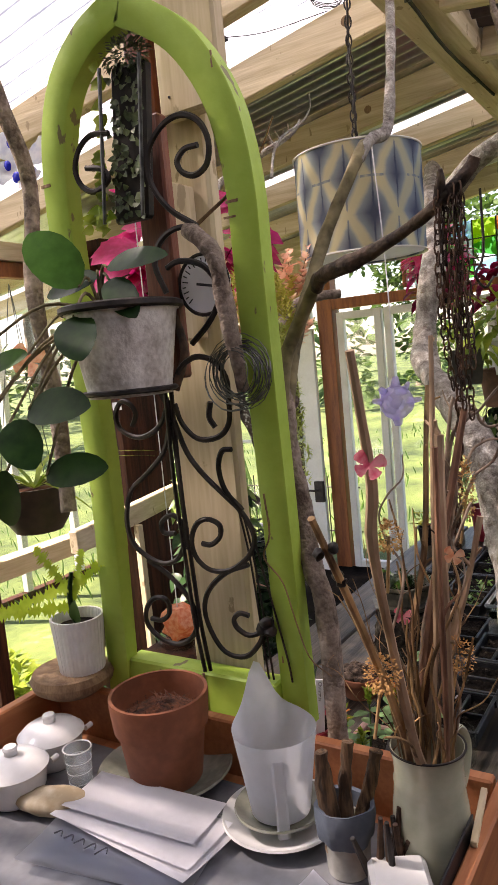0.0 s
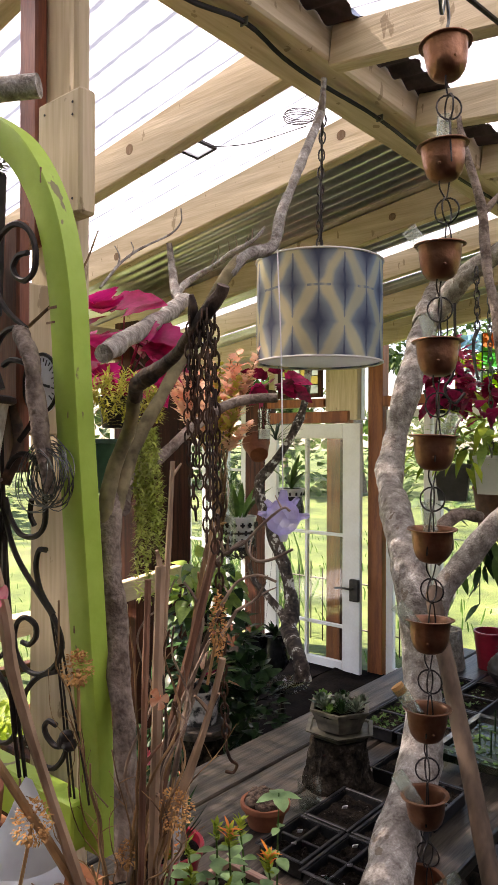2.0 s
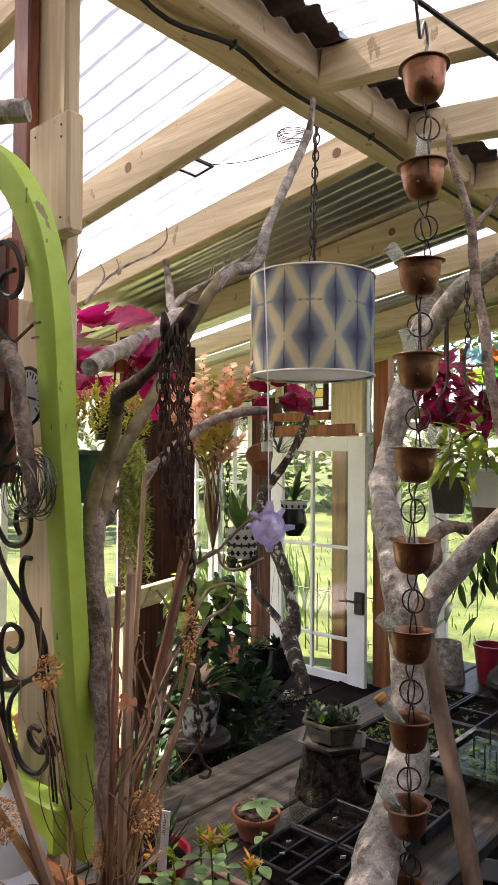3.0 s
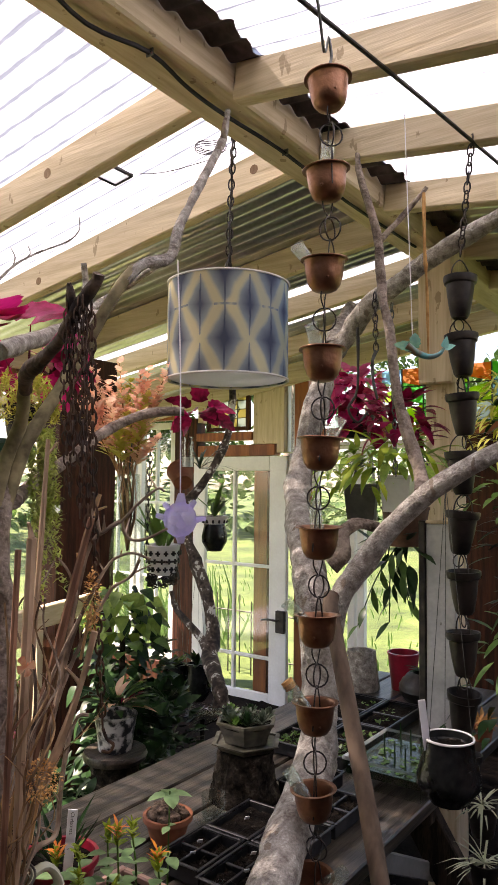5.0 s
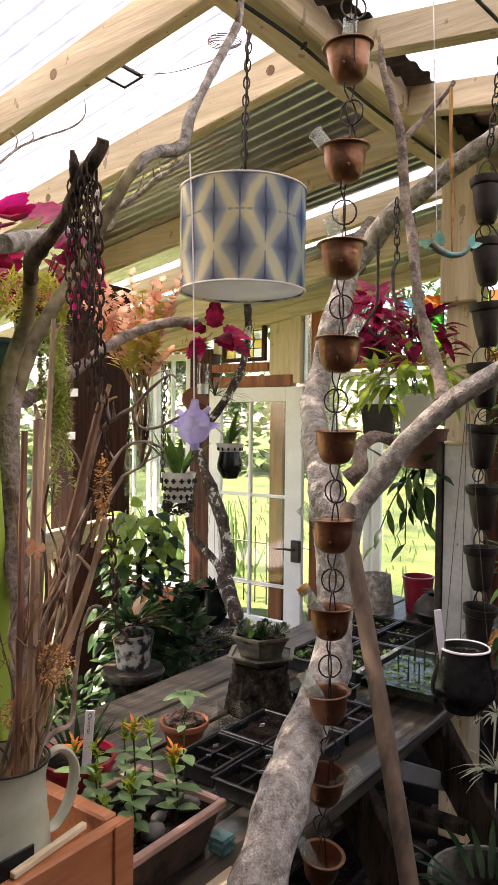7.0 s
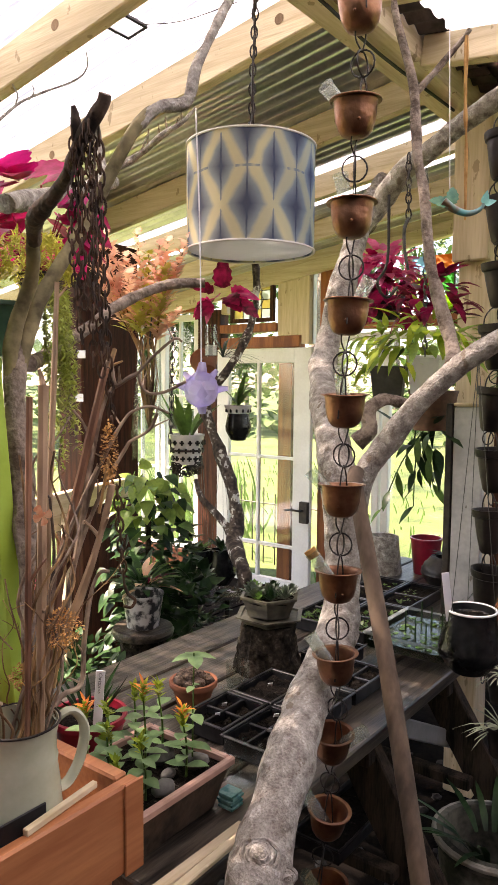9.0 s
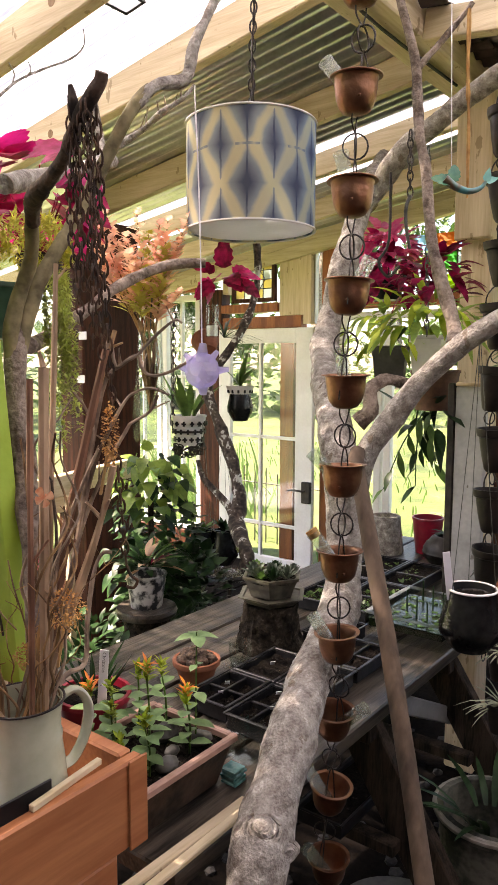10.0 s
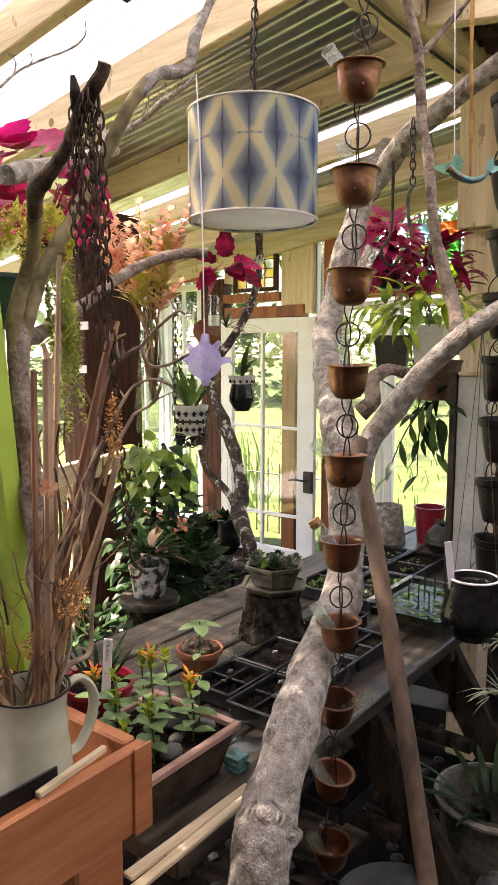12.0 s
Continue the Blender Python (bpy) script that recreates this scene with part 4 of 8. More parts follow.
# ---- lampshade ----
DIFFUSER = material("white_acrylic", (0.80, 0.81, 0.82), (0.86, 0.87, 0.88), 4, 0.35, bump=0, sheen_through=0.55)


def lamp():
    c = Vector((1.542, 1.168, 2.034))
    r, h = 0.167, 0.132
    t = thing("pendant_lamp", c, "drum pendant lampshade dyed in blue and yellow diamonds", "lamp")
    m = bpy.data.materials.new("dyed_cloth")
    m.use_nodes = True
    n, l = m.node_tree.nodes, m.node_tree.links
    co, sep = n.new("ShaderNodeTexCoord"), n.new("ShaderNodeSeparateXYZ")
    l.new(co.outputs["Object"], sep.inputs[0])

    def op(kind, a, b=None, c2=None):
        k = n.new("ShaderNodeMath")
        k.operation = kind
        for i, v in enumerate((a, b, c2)):
            if v is None:
                continue
            if isinstance(v, (int, float)):
                k.inputs[i].default_value = v
            else:
                l.new(v, k.inputs[i])
        return k.outputs[0]

    # columns round the drum; height 0 at the top rim, 1 at the bottom
    warp = n.new("ShaderNodeTexNoise")
    warp.inputs["Scale"].default_value, warp.inputs["Detail"].default_value = 16, 3
    l.new(co.outputs["Object"], warp.inputs["Vector"])
    wob = op("MULTIPLY", op("SUBTRACT", warp.outputs[0], 0.5), 0.15)
    u = op("ADD", op("MULTIPLY", op("ARCTAN2", sep.outputs[1], sep.outputs[0]), 8 / 6.2832), op("ADD", op("MULTIPLY", wob, 0.6), 0.244))
    v = op("ADD", op("MULTIPLY", sep.outputs[2], -1 / 0.264), op("ADD", op("MULTIPLY", wob, 0.3), 0.5))
    tri = op("MULTIPLY", op("ABSOLUTE", op("SUBTRACT", op("FRACT", u), 0.5)), 2.0)
    # zigzag target: 1 at the pinch rows (0.34 and 1.02), 0 at the crossings (0 and 0.68)
    zig = op("MULTIPLY", op("ABSOLUTE", op("SUBTRACT", op("FRACT", op("MULTIPLY", v, 1 / 0.68)), 0.5)), -2.0)
    target = op("MULTIPLY_ADD", op("ADD", zig, 1.0), 0.72, 0.06)
    band = op("ABSOLUTE", op("SUBTRACT", tri, op("ADD", target, op("MULTIPLY", wob, 0.5))))
    ramp = n.new("ShaderNodeValToRGB")
    e = ramp.color_ramp.elements
    e[0].position, e[0].color = 0.13, (0.76, 0.70, 0.46, 1)
    e[1].position, e[1].color = 0.74, (0.125, 0.145, 0.20, 1)
    k = e.new(0.215)
    k.color = (0.64, 0.62, 0.47, 1)
    k = e.new(0.31)
    k.color = (0.40, 0.45, 0.45, 1)
    seam = op("MINIMUM", tri, op("SUBTRACT", 1.0, tri))
    fold = op("ABSOLUTE", op("SUBTRACT", v, 0.34))
    dark = op("MAXIMUM", op("MULTIPLY", op("LESS_THAN", seam, 0.035), op("GREATER_THAN", band, 0.13)), op("MULTIPLY", op("LESS_THAN", fold, 0.011), op("GREATER_THAN", tri, 0.55)))
    bleed = n.new("ShaderNodeTexNoise")
    bleed.inputs["Scale"].default_value, bleed.inputs["Detail"].default_value = 11, 5
    l.new(co.outputs["Object"], bleed.inputs["Vector"])
    soft = op("ADD", band, op("MULTIPLY", op("SUBTRACT", bleed.outputs[0], 0.5), 0.45))
    l.new(op("MINIMUM", op("ADD", soft, op("MULTIPLY", dark, 0.22)), 1.0), ramp.inputs[0])
    blue = n.new("ShaderNodeMix")
    blue.data_type = "RGBA"
    big = n.new("ShaderNodeTexNoise")
    big.inputs["Scale"].default_value = 5
    l.new(co.outputs["Object"], big.inputs["Vector"])
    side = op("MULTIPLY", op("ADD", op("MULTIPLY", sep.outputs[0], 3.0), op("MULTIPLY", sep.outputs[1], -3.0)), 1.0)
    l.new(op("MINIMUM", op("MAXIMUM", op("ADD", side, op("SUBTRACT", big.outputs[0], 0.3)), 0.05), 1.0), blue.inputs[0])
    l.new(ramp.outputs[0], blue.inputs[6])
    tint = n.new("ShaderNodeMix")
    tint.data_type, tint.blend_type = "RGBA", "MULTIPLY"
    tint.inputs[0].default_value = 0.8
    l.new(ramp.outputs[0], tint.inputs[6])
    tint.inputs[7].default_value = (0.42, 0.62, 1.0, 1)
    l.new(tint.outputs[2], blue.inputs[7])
    p = n["Principled BSDF"]
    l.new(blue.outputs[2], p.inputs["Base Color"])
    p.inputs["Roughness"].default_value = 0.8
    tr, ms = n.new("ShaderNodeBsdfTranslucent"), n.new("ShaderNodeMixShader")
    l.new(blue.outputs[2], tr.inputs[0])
    ms.inputs[0].default_value = 0.5
    l.new(p.outputs[0], ms.inputs[1])
    l.new(tr.outputs[0], ms.inputs[2])
    l.new(ms.outputs[0], n["Material Output"].inputs[0])
    bm = bmesh.new()
    rings = [[bm.verts.new(c + Vector((q * math.cos(6.2832 * k / 72), q * math.sin(6.2832 * k / 72), z))) for k in range(72)] for q, z in ((r, -h), (r, h), (r - 0.003, h), (r - 0.003, -h))]
    for a, b in zip(rings, rings[1:] + rings[:1]):
        for k in range(72):
            bm.faces.new((a[k], a[(k + 1) % 72], b[(k + 1) % 72], b[k]))
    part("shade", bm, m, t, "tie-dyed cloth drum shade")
    for z in (-h, h):
        part("rim", tubed([c + Vector(((r + 0.001) * math.cos(a), (r + 0.001) * math.sin(a), z)) for a in [6.2832 * i / 48 for i in range(48)]], 0.003, seg=6, step=1, closed=True), WHITEPAINT, t, "white rim wire")
    part("diffuser", lathed([(0.01, -h + 0.004), (r - 0.005, -h + 0.004), (r - 0.005, -h + 0.008), (0.01, -h + 0.008)], c, seg=48), DIFFUSER, t, "white diffuser disc under the shade")
    bm = bmesh.new()
    for k in range(3):
        a = 2.094 * k
        tube(bm, [c + Vector((0, 0, h + 0.03)), c + Vector((r * math.cos(a), r * math.sin(a), h))], 0.002, seg=6)
    part("spider", bm, WIRE, t)
    part("chain", chain(bmesh.new(), [c + Vector((0, 0, h + 0.03)), (1.55, 1.17, 2.4), (1.565, 1.17, 2.62)], 0.024, 0.017, 0.0024), IRON, t, "dark link chain")
    part("cord", tubed([c + Vector((0.01, 0, h + 0.03)), (1.535, 1.16, 2.35), (1.57, 1.18, 2.45), (1.545, 1.165, 2.52), (1.56, 1.17, 2.6)], 0.003, seg=6), IRON, t)
    bm = bmesh.new()
    for k in range(4):
        o = Vector((1.50 + 0.008 * k, 1.20, 2.56 - 0.006 * k))
        tube(bm, [o + Vector(((0.030 + 0.005 * k) * math.cos(a) - 0.012 * k, -0.03 * math.cos(a + 0.5 * k), (0.016 + 0.005 * k) * math.sin(a + 0.3 * k))) for a in [6.283 * i / 12 for i in range(12)]], 0.0014, seg=5, step=1, closed=True)
    part("cord_loop", bm, IRON, t)


lamp()


# ---- trees and branches inside ----
def trunk_thing():
    TRUNK = [(0.8, 0.6, 0), (0.828, 0.612, 0.33), (0.84, 0.622, 0.631), (0.862, 0.634, 0.749), (0.921, 0.655, 0.805), (1.05, 0.689, 0.904), (1.184, 0.735, 0.951), (1.360, 0.775, 1.034), (1.445, 0.820, 1.174), (1.468, 0.842, 1.300), (1.520, 0.893, 1.405), (1.640, 0.988, 1.496), (1.790, 1.093, 1.582)]
    t = thing("bare_tree", (0.80, 0.60, 0.0), "pale barked bare forked tree set beside the table", "tree")
    UPPER = [(1.852, 1.118, 1.655), (1.885, 1.116, 1.75), (1.912, 1.098, 1.86), (1.985, 1.112, 1.965), (2.085, 1.138, 2.058), (2.125, 1.100, 2.120), (2.100, 1.040, 2.175), (2.078, 0.977, 2.216), (2.062, 0.894, 2.250), (2.045, 0.815, 2.288), (2.025, 0.700, 2.332), (2.000, 0.580, 2.368), (1.97, 0.44, 2.405)]
    part("trunk", tubed(TRUNK + UPPER, 0.051, 0.026, seg=26, rough=0.10, step=9, knots=0.22), PALEBARK, t)
    part("broken_stub", tubed([(2.10, 1.140, 2.07), (2.20, 1.172, 2.150), (2.30, 1.198, 2.215), (2.40, 1.228, 2.285)], 0.044, 0.030, seg=14, rough=0.25, knots=0.2), PALEBARK, t, "snapped grey stub above the fork")
    bm = tubed([(1.49, 0.85, 1.13), (1.51, 0.834, 1.231), (1.503, 0.796, 1.35), (1.513, 0.745, 1.425), (1.516, 0.673, 1.517), (1.522, 0.594, 1.591), (1.529, 0.511, 1.649), (1.55, 0.38, 1.72)], 0.031, 0.020, seg=14, rough=0.1, step=6, knots=0.15)
    part("limb", bm, PALEBARK, t)
    bm = tubed([(1.525, 0.60, 1.60), (1.57, 0.62, 1.64), (1.582, 0.654, 1.732), (1.593, 0.689, 1.836), (1.616, 0.718, 1.995), (1.633, 0.747, 2.105), (1.659, 0.773, 2.271), (1.647, 0.815, 2.43), (1.66, 0.83, 2.5)], 0.017, 0.009, seg=10, rough=0.2, knots=0.35)
    part("limb", bm, GREYBARK, t)
    part("twig", tubed([(1.655, 0.768, 2.245), (1.70, 0.725, 2.315), (1.725, 0.68, 2.375), (1.73, 0.665, 2.395)], 0.009, 0.006, seg=8, rough=0.2), GREYBARK, t)
    part("stub", tubed([(1.520, 0.83, 1.42), (1.532, 0.806, 1.448), (1.535, 0.806, 1.50), (1.575, 0.785, 1.522), (1.627, 0.758, 1.513)], 0.022, 0.013, seg=12, rough=0.2), GREYBARK, t, "cut elbow stub")
    for c, f, r in (((0.873, 0.631, 0.825), (-0.68, -0.38, 0.62), 0.024), ((0.893, 0.602, 0.785), (-0.35, -0.90, 0.15), 0.020)):
        c = Vector(c)
        f = Vector(f).normalized()
        a, b = f.cross(Vector((0, 0, 1))).normalized(), f.cross(Vector((0, 0, 1))).cross(f).normalized()
        bm = bmesh.new()
        for k in range(3):
            q = r * (1.0 - 0.30 * k)
            tube(bm, [c + f * 0.004 * k + a * q * (1.25 + rnd(-0.06, 0.06)) * math.cos(w) + b * q * (0.85 + rnd(-0.06, 0.06)) * math.sin(w) for w in [6.283 * i / 18 for i in range(18)]], r * 0.17, seg=6, step=1, closed=True)
        bmesh.ops.create_uvsphere(bm, u_segments=12, v_segments=8, radius=r * 0.95, matrix=Matrix.Translation(c - f * r * 0.35))
        for v in bm.verts:
            v.co += v.normal * 0.0025 * noise.noise(v.co * 90)
        part("knot", bm, PALEBARK, t, "eye-shaped ridged knot on the bark")


trunk_thing()
POLEWOOD = material("weathered_pole", (0.06, 0.038, 0.024), (0.17, 0.115, 0.075), 10, 0.8, bump=0.3, grain=(1, 1, 0.3), fine=60)
tagged(part("pole", tubed([(1.45, 0.79, 1.36), (1.417, 0.77, 1.316), (1.339, 0.662, 1.039), (1.256, 0.566, 0.8), (1.10, 0.40, 0.40), (0.97, 0.25, 0.01)], 0.018, 0.019, seg=12, rough=0.1), POLEWOOD), "straight brown wooden pole leaning on the tree", "pole")


CHARBARK = material("dark_bark", (0.025, 0.016, 0.011), (0.13, 0.085, 0.058), 22, 0.85, bump=0.7, fine=110)


def left_tree():
    t = thing("branched_tree", (0.66, 0.92, 0.5), "olive barked small bare tree with forked branches behind the arched frame", "tree")
    part("trunk", tubed([(0.66, 0.90, 0.0), (0.662, 0.908, 0.9), (0.664, 0.913, 1.236), (0.670, 0.935, 1.32), (0.676, 0.948, 1.407), (0.673, 0.958, 1.495), (0.675, 0.962, 1.56), (0.690, 0.975, 1.62)], 0.018, 0.016, seg=14, rough=0.2, knots=0.3, step=6), GREYBARK, t)
    part("branch", tubed([(0.672, 0.962, 1.55), (0.668, 0.962, 1.60), (0.680, 0.955, 1.658), (0.682, 0.925, 1.712), (0.655, 0.885, 1.755), (0.648, 0.870, 1.772)], 0.0115, 0.0098, seg=12, rough=0.15, knots=0.25), MOSSBARK, t)
    part("branch", tubed([(0.678, 0.965, 1.56), (0.700, 0.962, 1.63), (0.722, 0.957, 1.69), (0.772, 0.950, 1.768), (0.818, 0.938, 1.850), (0.848, 0.900, 1.942), (0.872, 0.886, 1.985), (0.893, 0.884, 2.006)], 0.0125, 0.0105, seg=12, rough=0.15, knots=0.25, step=6), MOSSBARK, t)
    part("branch", tubed([(0.866, 0.888, 1.975), (0.900, 0.876, 2.012), (0.962, 0.868, 2.040), (0.982, 0.866, 2.100), (1.040, 0.880, 2.180), (1.092, 0.895, 2.247), (1.187, 0.925, 2.362), (1.240, 0.952, 2.43), (1.270, 0.970, 2.488)], 0.0105, 0.0070, seg=12, rough=0.2, knots=0.3, step=6), PALEBARK, t)
    part("twig", tubed([(1.20, 0.93, 2.375), (1.185, 0.915, 2.40), (1.19, 0.915, 2.42)], 0.006, 0.004, seg=8, rough=0.2), GREYBARK, t)
    # dark forked limb that carries the chains
    part("branch", tubed([(0.655, 0.880, 1.755), (0.640, 0.862, 1.768), (0.606, 0.805, 1.776), (0.585, 0.730, 1.796), (0.556, 0.665, 1.820), (0.552, 0.636, 1.842), (0.554, 0.622, 1.856), (0.553, 0.616, 1.866)], 0.0108, 0.0062, seg=12, rough=0.25, knots=0.35, step=6), CHARBARK, t)
    part("stub", tubed([(0.558, 0.664, 1.816), (0.548, 0.657, 1.836), (0.543, 0.654, 1.850), (0.540, 0.653, 1.858)], 0.0085, 0.0028, seg=9, rough=0.3), CHARBARK, t, "dark split stub")
    # pale limb that comes in behind
    part("branch", tubed([(0.69, 1.000, 1.832), (0.74, 1.035, 1.850), (0.819, 1.092, 1.880), (1.049, 1.247, 1.965), (1.20, 1.35, 2.03), (1.285, 1.412, 2.062)], 0.0165, 0.018, seg=12, rough=0.15, knots=0.25, step=6), PALEBARK, t)
    part("branch", tubed([(1.25, 1.39, 2.045), (1.330, 1.50, 2.11), (1.357, 1.54, 2.181), (1.345, 1.54, 2.245)], 0.0135, 0.0095, seg=10, rough=0.2, knots=0.3), PALEBARK, t)
    part("branch", tubed([(1.30, 1.47, 2.08), (1.397, 1.516, 2.142), (1.436, 1.464, 2.180), (1.405, 1.350, 2.200), (1.420, 1.295, 2.225), (1.444, 1.275, 2.262)], 0.0100, 0.0055, seg=10, rough=0.2, knots=0.35), PALEBARK, t)
    for k in range(7):
        a = Vector((1.43, 1.46, 2.18)).lerp(Vector((1.42, 1.30, 2.22)), k / 6)
        part("twig", tubed([a, a + Vector((rnd(-0.01, 0.02), rnd(-0.02, 0.01), rnd(0.02, 0.05)))], 0.003, 0.001, seg=5), GREYBARK, t)
    part("branch", tubed([(0.700, 0.965, 1.585), (0.790, 1.070, 1.590), (0.914, 1.176, 1.620), (1.014, 1.200, 1.666), (1.101, 1.210, 1.719), (1.235, 1.240, 1.772), (1.299, 1.203, 1.795), (1.348, 1.158, 1.799)], 0.0135, 0.0115, seg=12, rough=0.15, knots=0.2, step=6), GREYBARK, t)


left_tree()
random.seed(17)
for k in range(7):
    o = Vector((0.545 + 0.007 * (k % 3), 0.660 - 0.009 * (k % 4), 1.832))
    d = (0.235, 0.17, 0.27, 0.21, 0.14, 0.25, 0.19)[k]
    bm = chain(bmesh.new(), [o, o + Vector((rnd(-0.006, 0.006), rnd(-0.006, 0.006), -d * 0.5)), o + Vector((rnd(-0.008, 0.008), rnd(-0.010, 0.010), -d))], 0.0125, 0.0088, 0.00120)
    tagged(part("hanging_chain", bm, RUST), "rusty chain looped over a cut branch", "chain", "rusty chains on the branch")
bm = chain(bmesh.new(), [(0.565, 0.640, 1.830), (0.600, 0.665, 1.56), (0.655, 0.700, 1.29)], 0.0150, 0.0100, 0.0016)
tube(bm, [(0.655, 0.700, 1.29), (0.660, 0.697, 1.275), (0.667, 0.692, 1.267), (0.664, 0.696, 1.257), (0.655, 0.701, 1.26)], 0.0022, seg=6)
tagged(part("hanging_chain", bm, RUST), "long rusty link chain ending in a hook", "chain")


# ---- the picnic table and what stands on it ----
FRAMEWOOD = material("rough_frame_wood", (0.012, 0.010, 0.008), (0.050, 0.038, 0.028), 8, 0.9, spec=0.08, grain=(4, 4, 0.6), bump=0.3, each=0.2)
GREYPAINT = material("greyed_paint", (0.13, 0.13, 0.12), (0.25, 0.245, 0.23), 6, 0.6, bump=0.1, spread=1.2)


def picnic_table():
    t = thing("picnic_table", (2.0, 1.1, 0), "dark weathered timber picnic table with plank top and bench", "table")
    for k in range(5):
        y = 0.738 + 0.160 * k
        part("plank", boxed((0.78, y, 0.712), (3.12, y + 0.152, 0.75), 0.004), TABLEWOOD, t, "", False)
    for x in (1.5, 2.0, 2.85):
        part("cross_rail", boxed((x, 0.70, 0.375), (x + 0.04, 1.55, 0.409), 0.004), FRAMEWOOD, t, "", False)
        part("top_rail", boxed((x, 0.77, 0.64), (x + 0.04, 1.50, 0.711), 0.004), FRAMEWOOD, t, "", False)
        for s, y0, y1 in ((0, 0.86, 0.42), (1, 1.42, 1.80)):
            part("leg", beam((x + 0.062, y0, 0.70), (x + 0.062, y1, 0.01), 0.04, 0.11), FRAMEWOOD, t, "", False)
    part("white_brace", beam((1.735, 0.80, 0.647), (2.13, 0.80, 0.452), 0.022, 0.052), GREYPAINT, t, "white painted brace board", False)
    return t


picnic_table()


TRAYBLACK = material("tray_plastic", (0.010, 0.010, 0.011), (0.022, 0.022, 0.023), 30, 0.32, bump=0.05, spec=0.22)


def seed_tray(x0, x1, y0, y1, nx, ny, label, z=0.752, h=0.044, sprouts=0, filled=1.0):
    t = thing("seed_tray", ((x0 + x1) / 2, (y0 + y1) / 2, z), label, "seed tray", "seed trays on the table")
    w, rim = 0.004, 0.009
    bm = bmesh.new()
    block(bm, (x0 + 0.012, y0 + 0.012, z), (x1 - 0.012, y1 - 0.012, z + 0.004), 0)
    for a, b in (((x0, y0), (x1, y0 + rim)), ((x0, y1 - rim), (x1, y1)), ((x0, y0 + rim), (x0 + rim, y1 - rim)), ((x1 - rim, y0 + rim), (x1, y1 - rim))):
        block(bm, (a[0], a[1], z + h - 0.004), (b[0], b[1], z + h), 0.0015)
    for a, b in (((x0 + 0.008, y0 + 0.008), (x1 - 0.008, y0 + 0.011)), ((x0 + 0.008, y1 - 0.011), (x1 - 0.008, y1 - 0.008)), ((x0 + 0.008, y0 + 0.011), (x0 + 0.011, y1 - 0.011)), ((x1 - 0.011, y0 + 0.011), (x1 - 0.008, y1 - 0.011))):
        block(bm, (a[0], a[1], z + 0.0045), (b[0], b[1], z + h - 0.0045), 0)
    part("tray", bm, TRAYBLACK, t, "", False)
    sx, sy = (x1 - x0 - 0.024) / nx, (y1 - y0 - 0.024) / ny
    for i in range(1, nx):
        part("divider", boxed((x0 + 0.012 + i * sx - 0.004, y0 + 0.012, z + 0.006), (x0 + 0.012 + i * sx + 0.004, y1 - 0.012, z + h - 0.006), 0.0015), TRAYBLACK, t, "", False)
    for j in range(1, ny):
        part("divider", boxed((x0 + 0.012, y0 + 0.012 + j * sy - 0.004, z + 0.006), (x1 - 0.012, y0 + 0.012 + j * sy + 0.004, z + h - 0.003), 0.0015), BLACKPLASTIC, t, "", False)
    for i in range(nx):
        for j in range(ny):
            a, b = x0 + 0.0165 + i * sx, y0 + 0.0165 + j * sy
            bm = bmesh.new()
            n = 9
            top = z + 0.012 + (h - 0.026) * filled
            grid = [[bm.verts.new((a + (sx - 0.009) * u / n, b + (sy - 0.009) * v / n, top + 0.008 * noise.noise(Vector((a + sx * u / n, b + sy * v / n, 0)) * 70) + rnd(-0.002, 0.003))) for v in range(n + 1)] for u in range(n + 1)]
            for u in range(n):
                for v in range(n):
                    bm.faces.new((grid[u][v], grid[u + 1][v], grid[u + 1][v + 1], grid[u][v + 1]))
            part("soil", bm, SOIL, t)
    if sprouts:
        bm = bmesh.new()
        for _ in range(sprouts):
            p = Vector((rnd(x0 + 0.03, x1 - 0.03), rnd(y0 + 0.03, y1 - 0.03), z + h - 0.02))
            for k in range(rndi(2, 4)):
                leaf(bm, p, (rnd(-1, 1), rnd(-1, 1), 0.7), (0, 0, 1), rnd(0.012, 0.026), 0.012, "oval", 0.3)
        part("seedling", bm, LEAF, t, "tiny green seedlings")
    return t


def rndi(a, b):
    return random.randint(a, b)


seed_tray(1.195, 1.365, 0.968, 1.098, 2, 2, "black four-cell seed pack with dark soil", filled=0.62)
seed_tray(1.37, 1.55, 0.962, 1.09, 1, 1, "black seed tray filled with dark soil")
seed_tray(1.175, 1.365, 0.832, 0.963, 2, 2, "black four-cell seed pack with dark soil and white tags", filled=0.8)
seed_tray(1.37, 1.55, 0.832, 0.957, 2, 1, "black seed tray filled with dark soil")
seed_tray(1.555, 1.74, 0.832, 0.957, 2, 2, "black four-cell seed tray with dark soil")
seed_tray(1.69, 1.86, 0.965, 1.10, 1, 1, "black seed tray filled with dark soil")
for y in (1.02, 1.166):
    seed_tray(1.945, 2.262, y, y + 0.143, 2, 1, "black seed tray with green seedlings", sprouts=60)
    seed_tray(2.267, 2.585, y, y + 0.143, 2, 1, "black seed tray with fresh soil", sprouts=10)
seed_tray(1.43, 1.83, 0.80, 0.945, 1, 1, "long black seed tray of soil on the table rail", z=0.411)
for p in ((1.25, 1.03, 0.80), (1.30, 1.05, 0.80), (1.26, 0.89, 0.80), (1.33, 0.92, 0.80), (1.46, 1.03, 0.80)):
    tagged(part("plant_tag", boxed((-0.006, -0.0006, -0.006), (0.006, 0.0006, 0.006), 0, pose(p[0], p[1], p[2] - 0.006, 35, 0, -40)), PAPER, None, "", False), "small white plant tag in a seed cell", "plant tag", "plant tags")


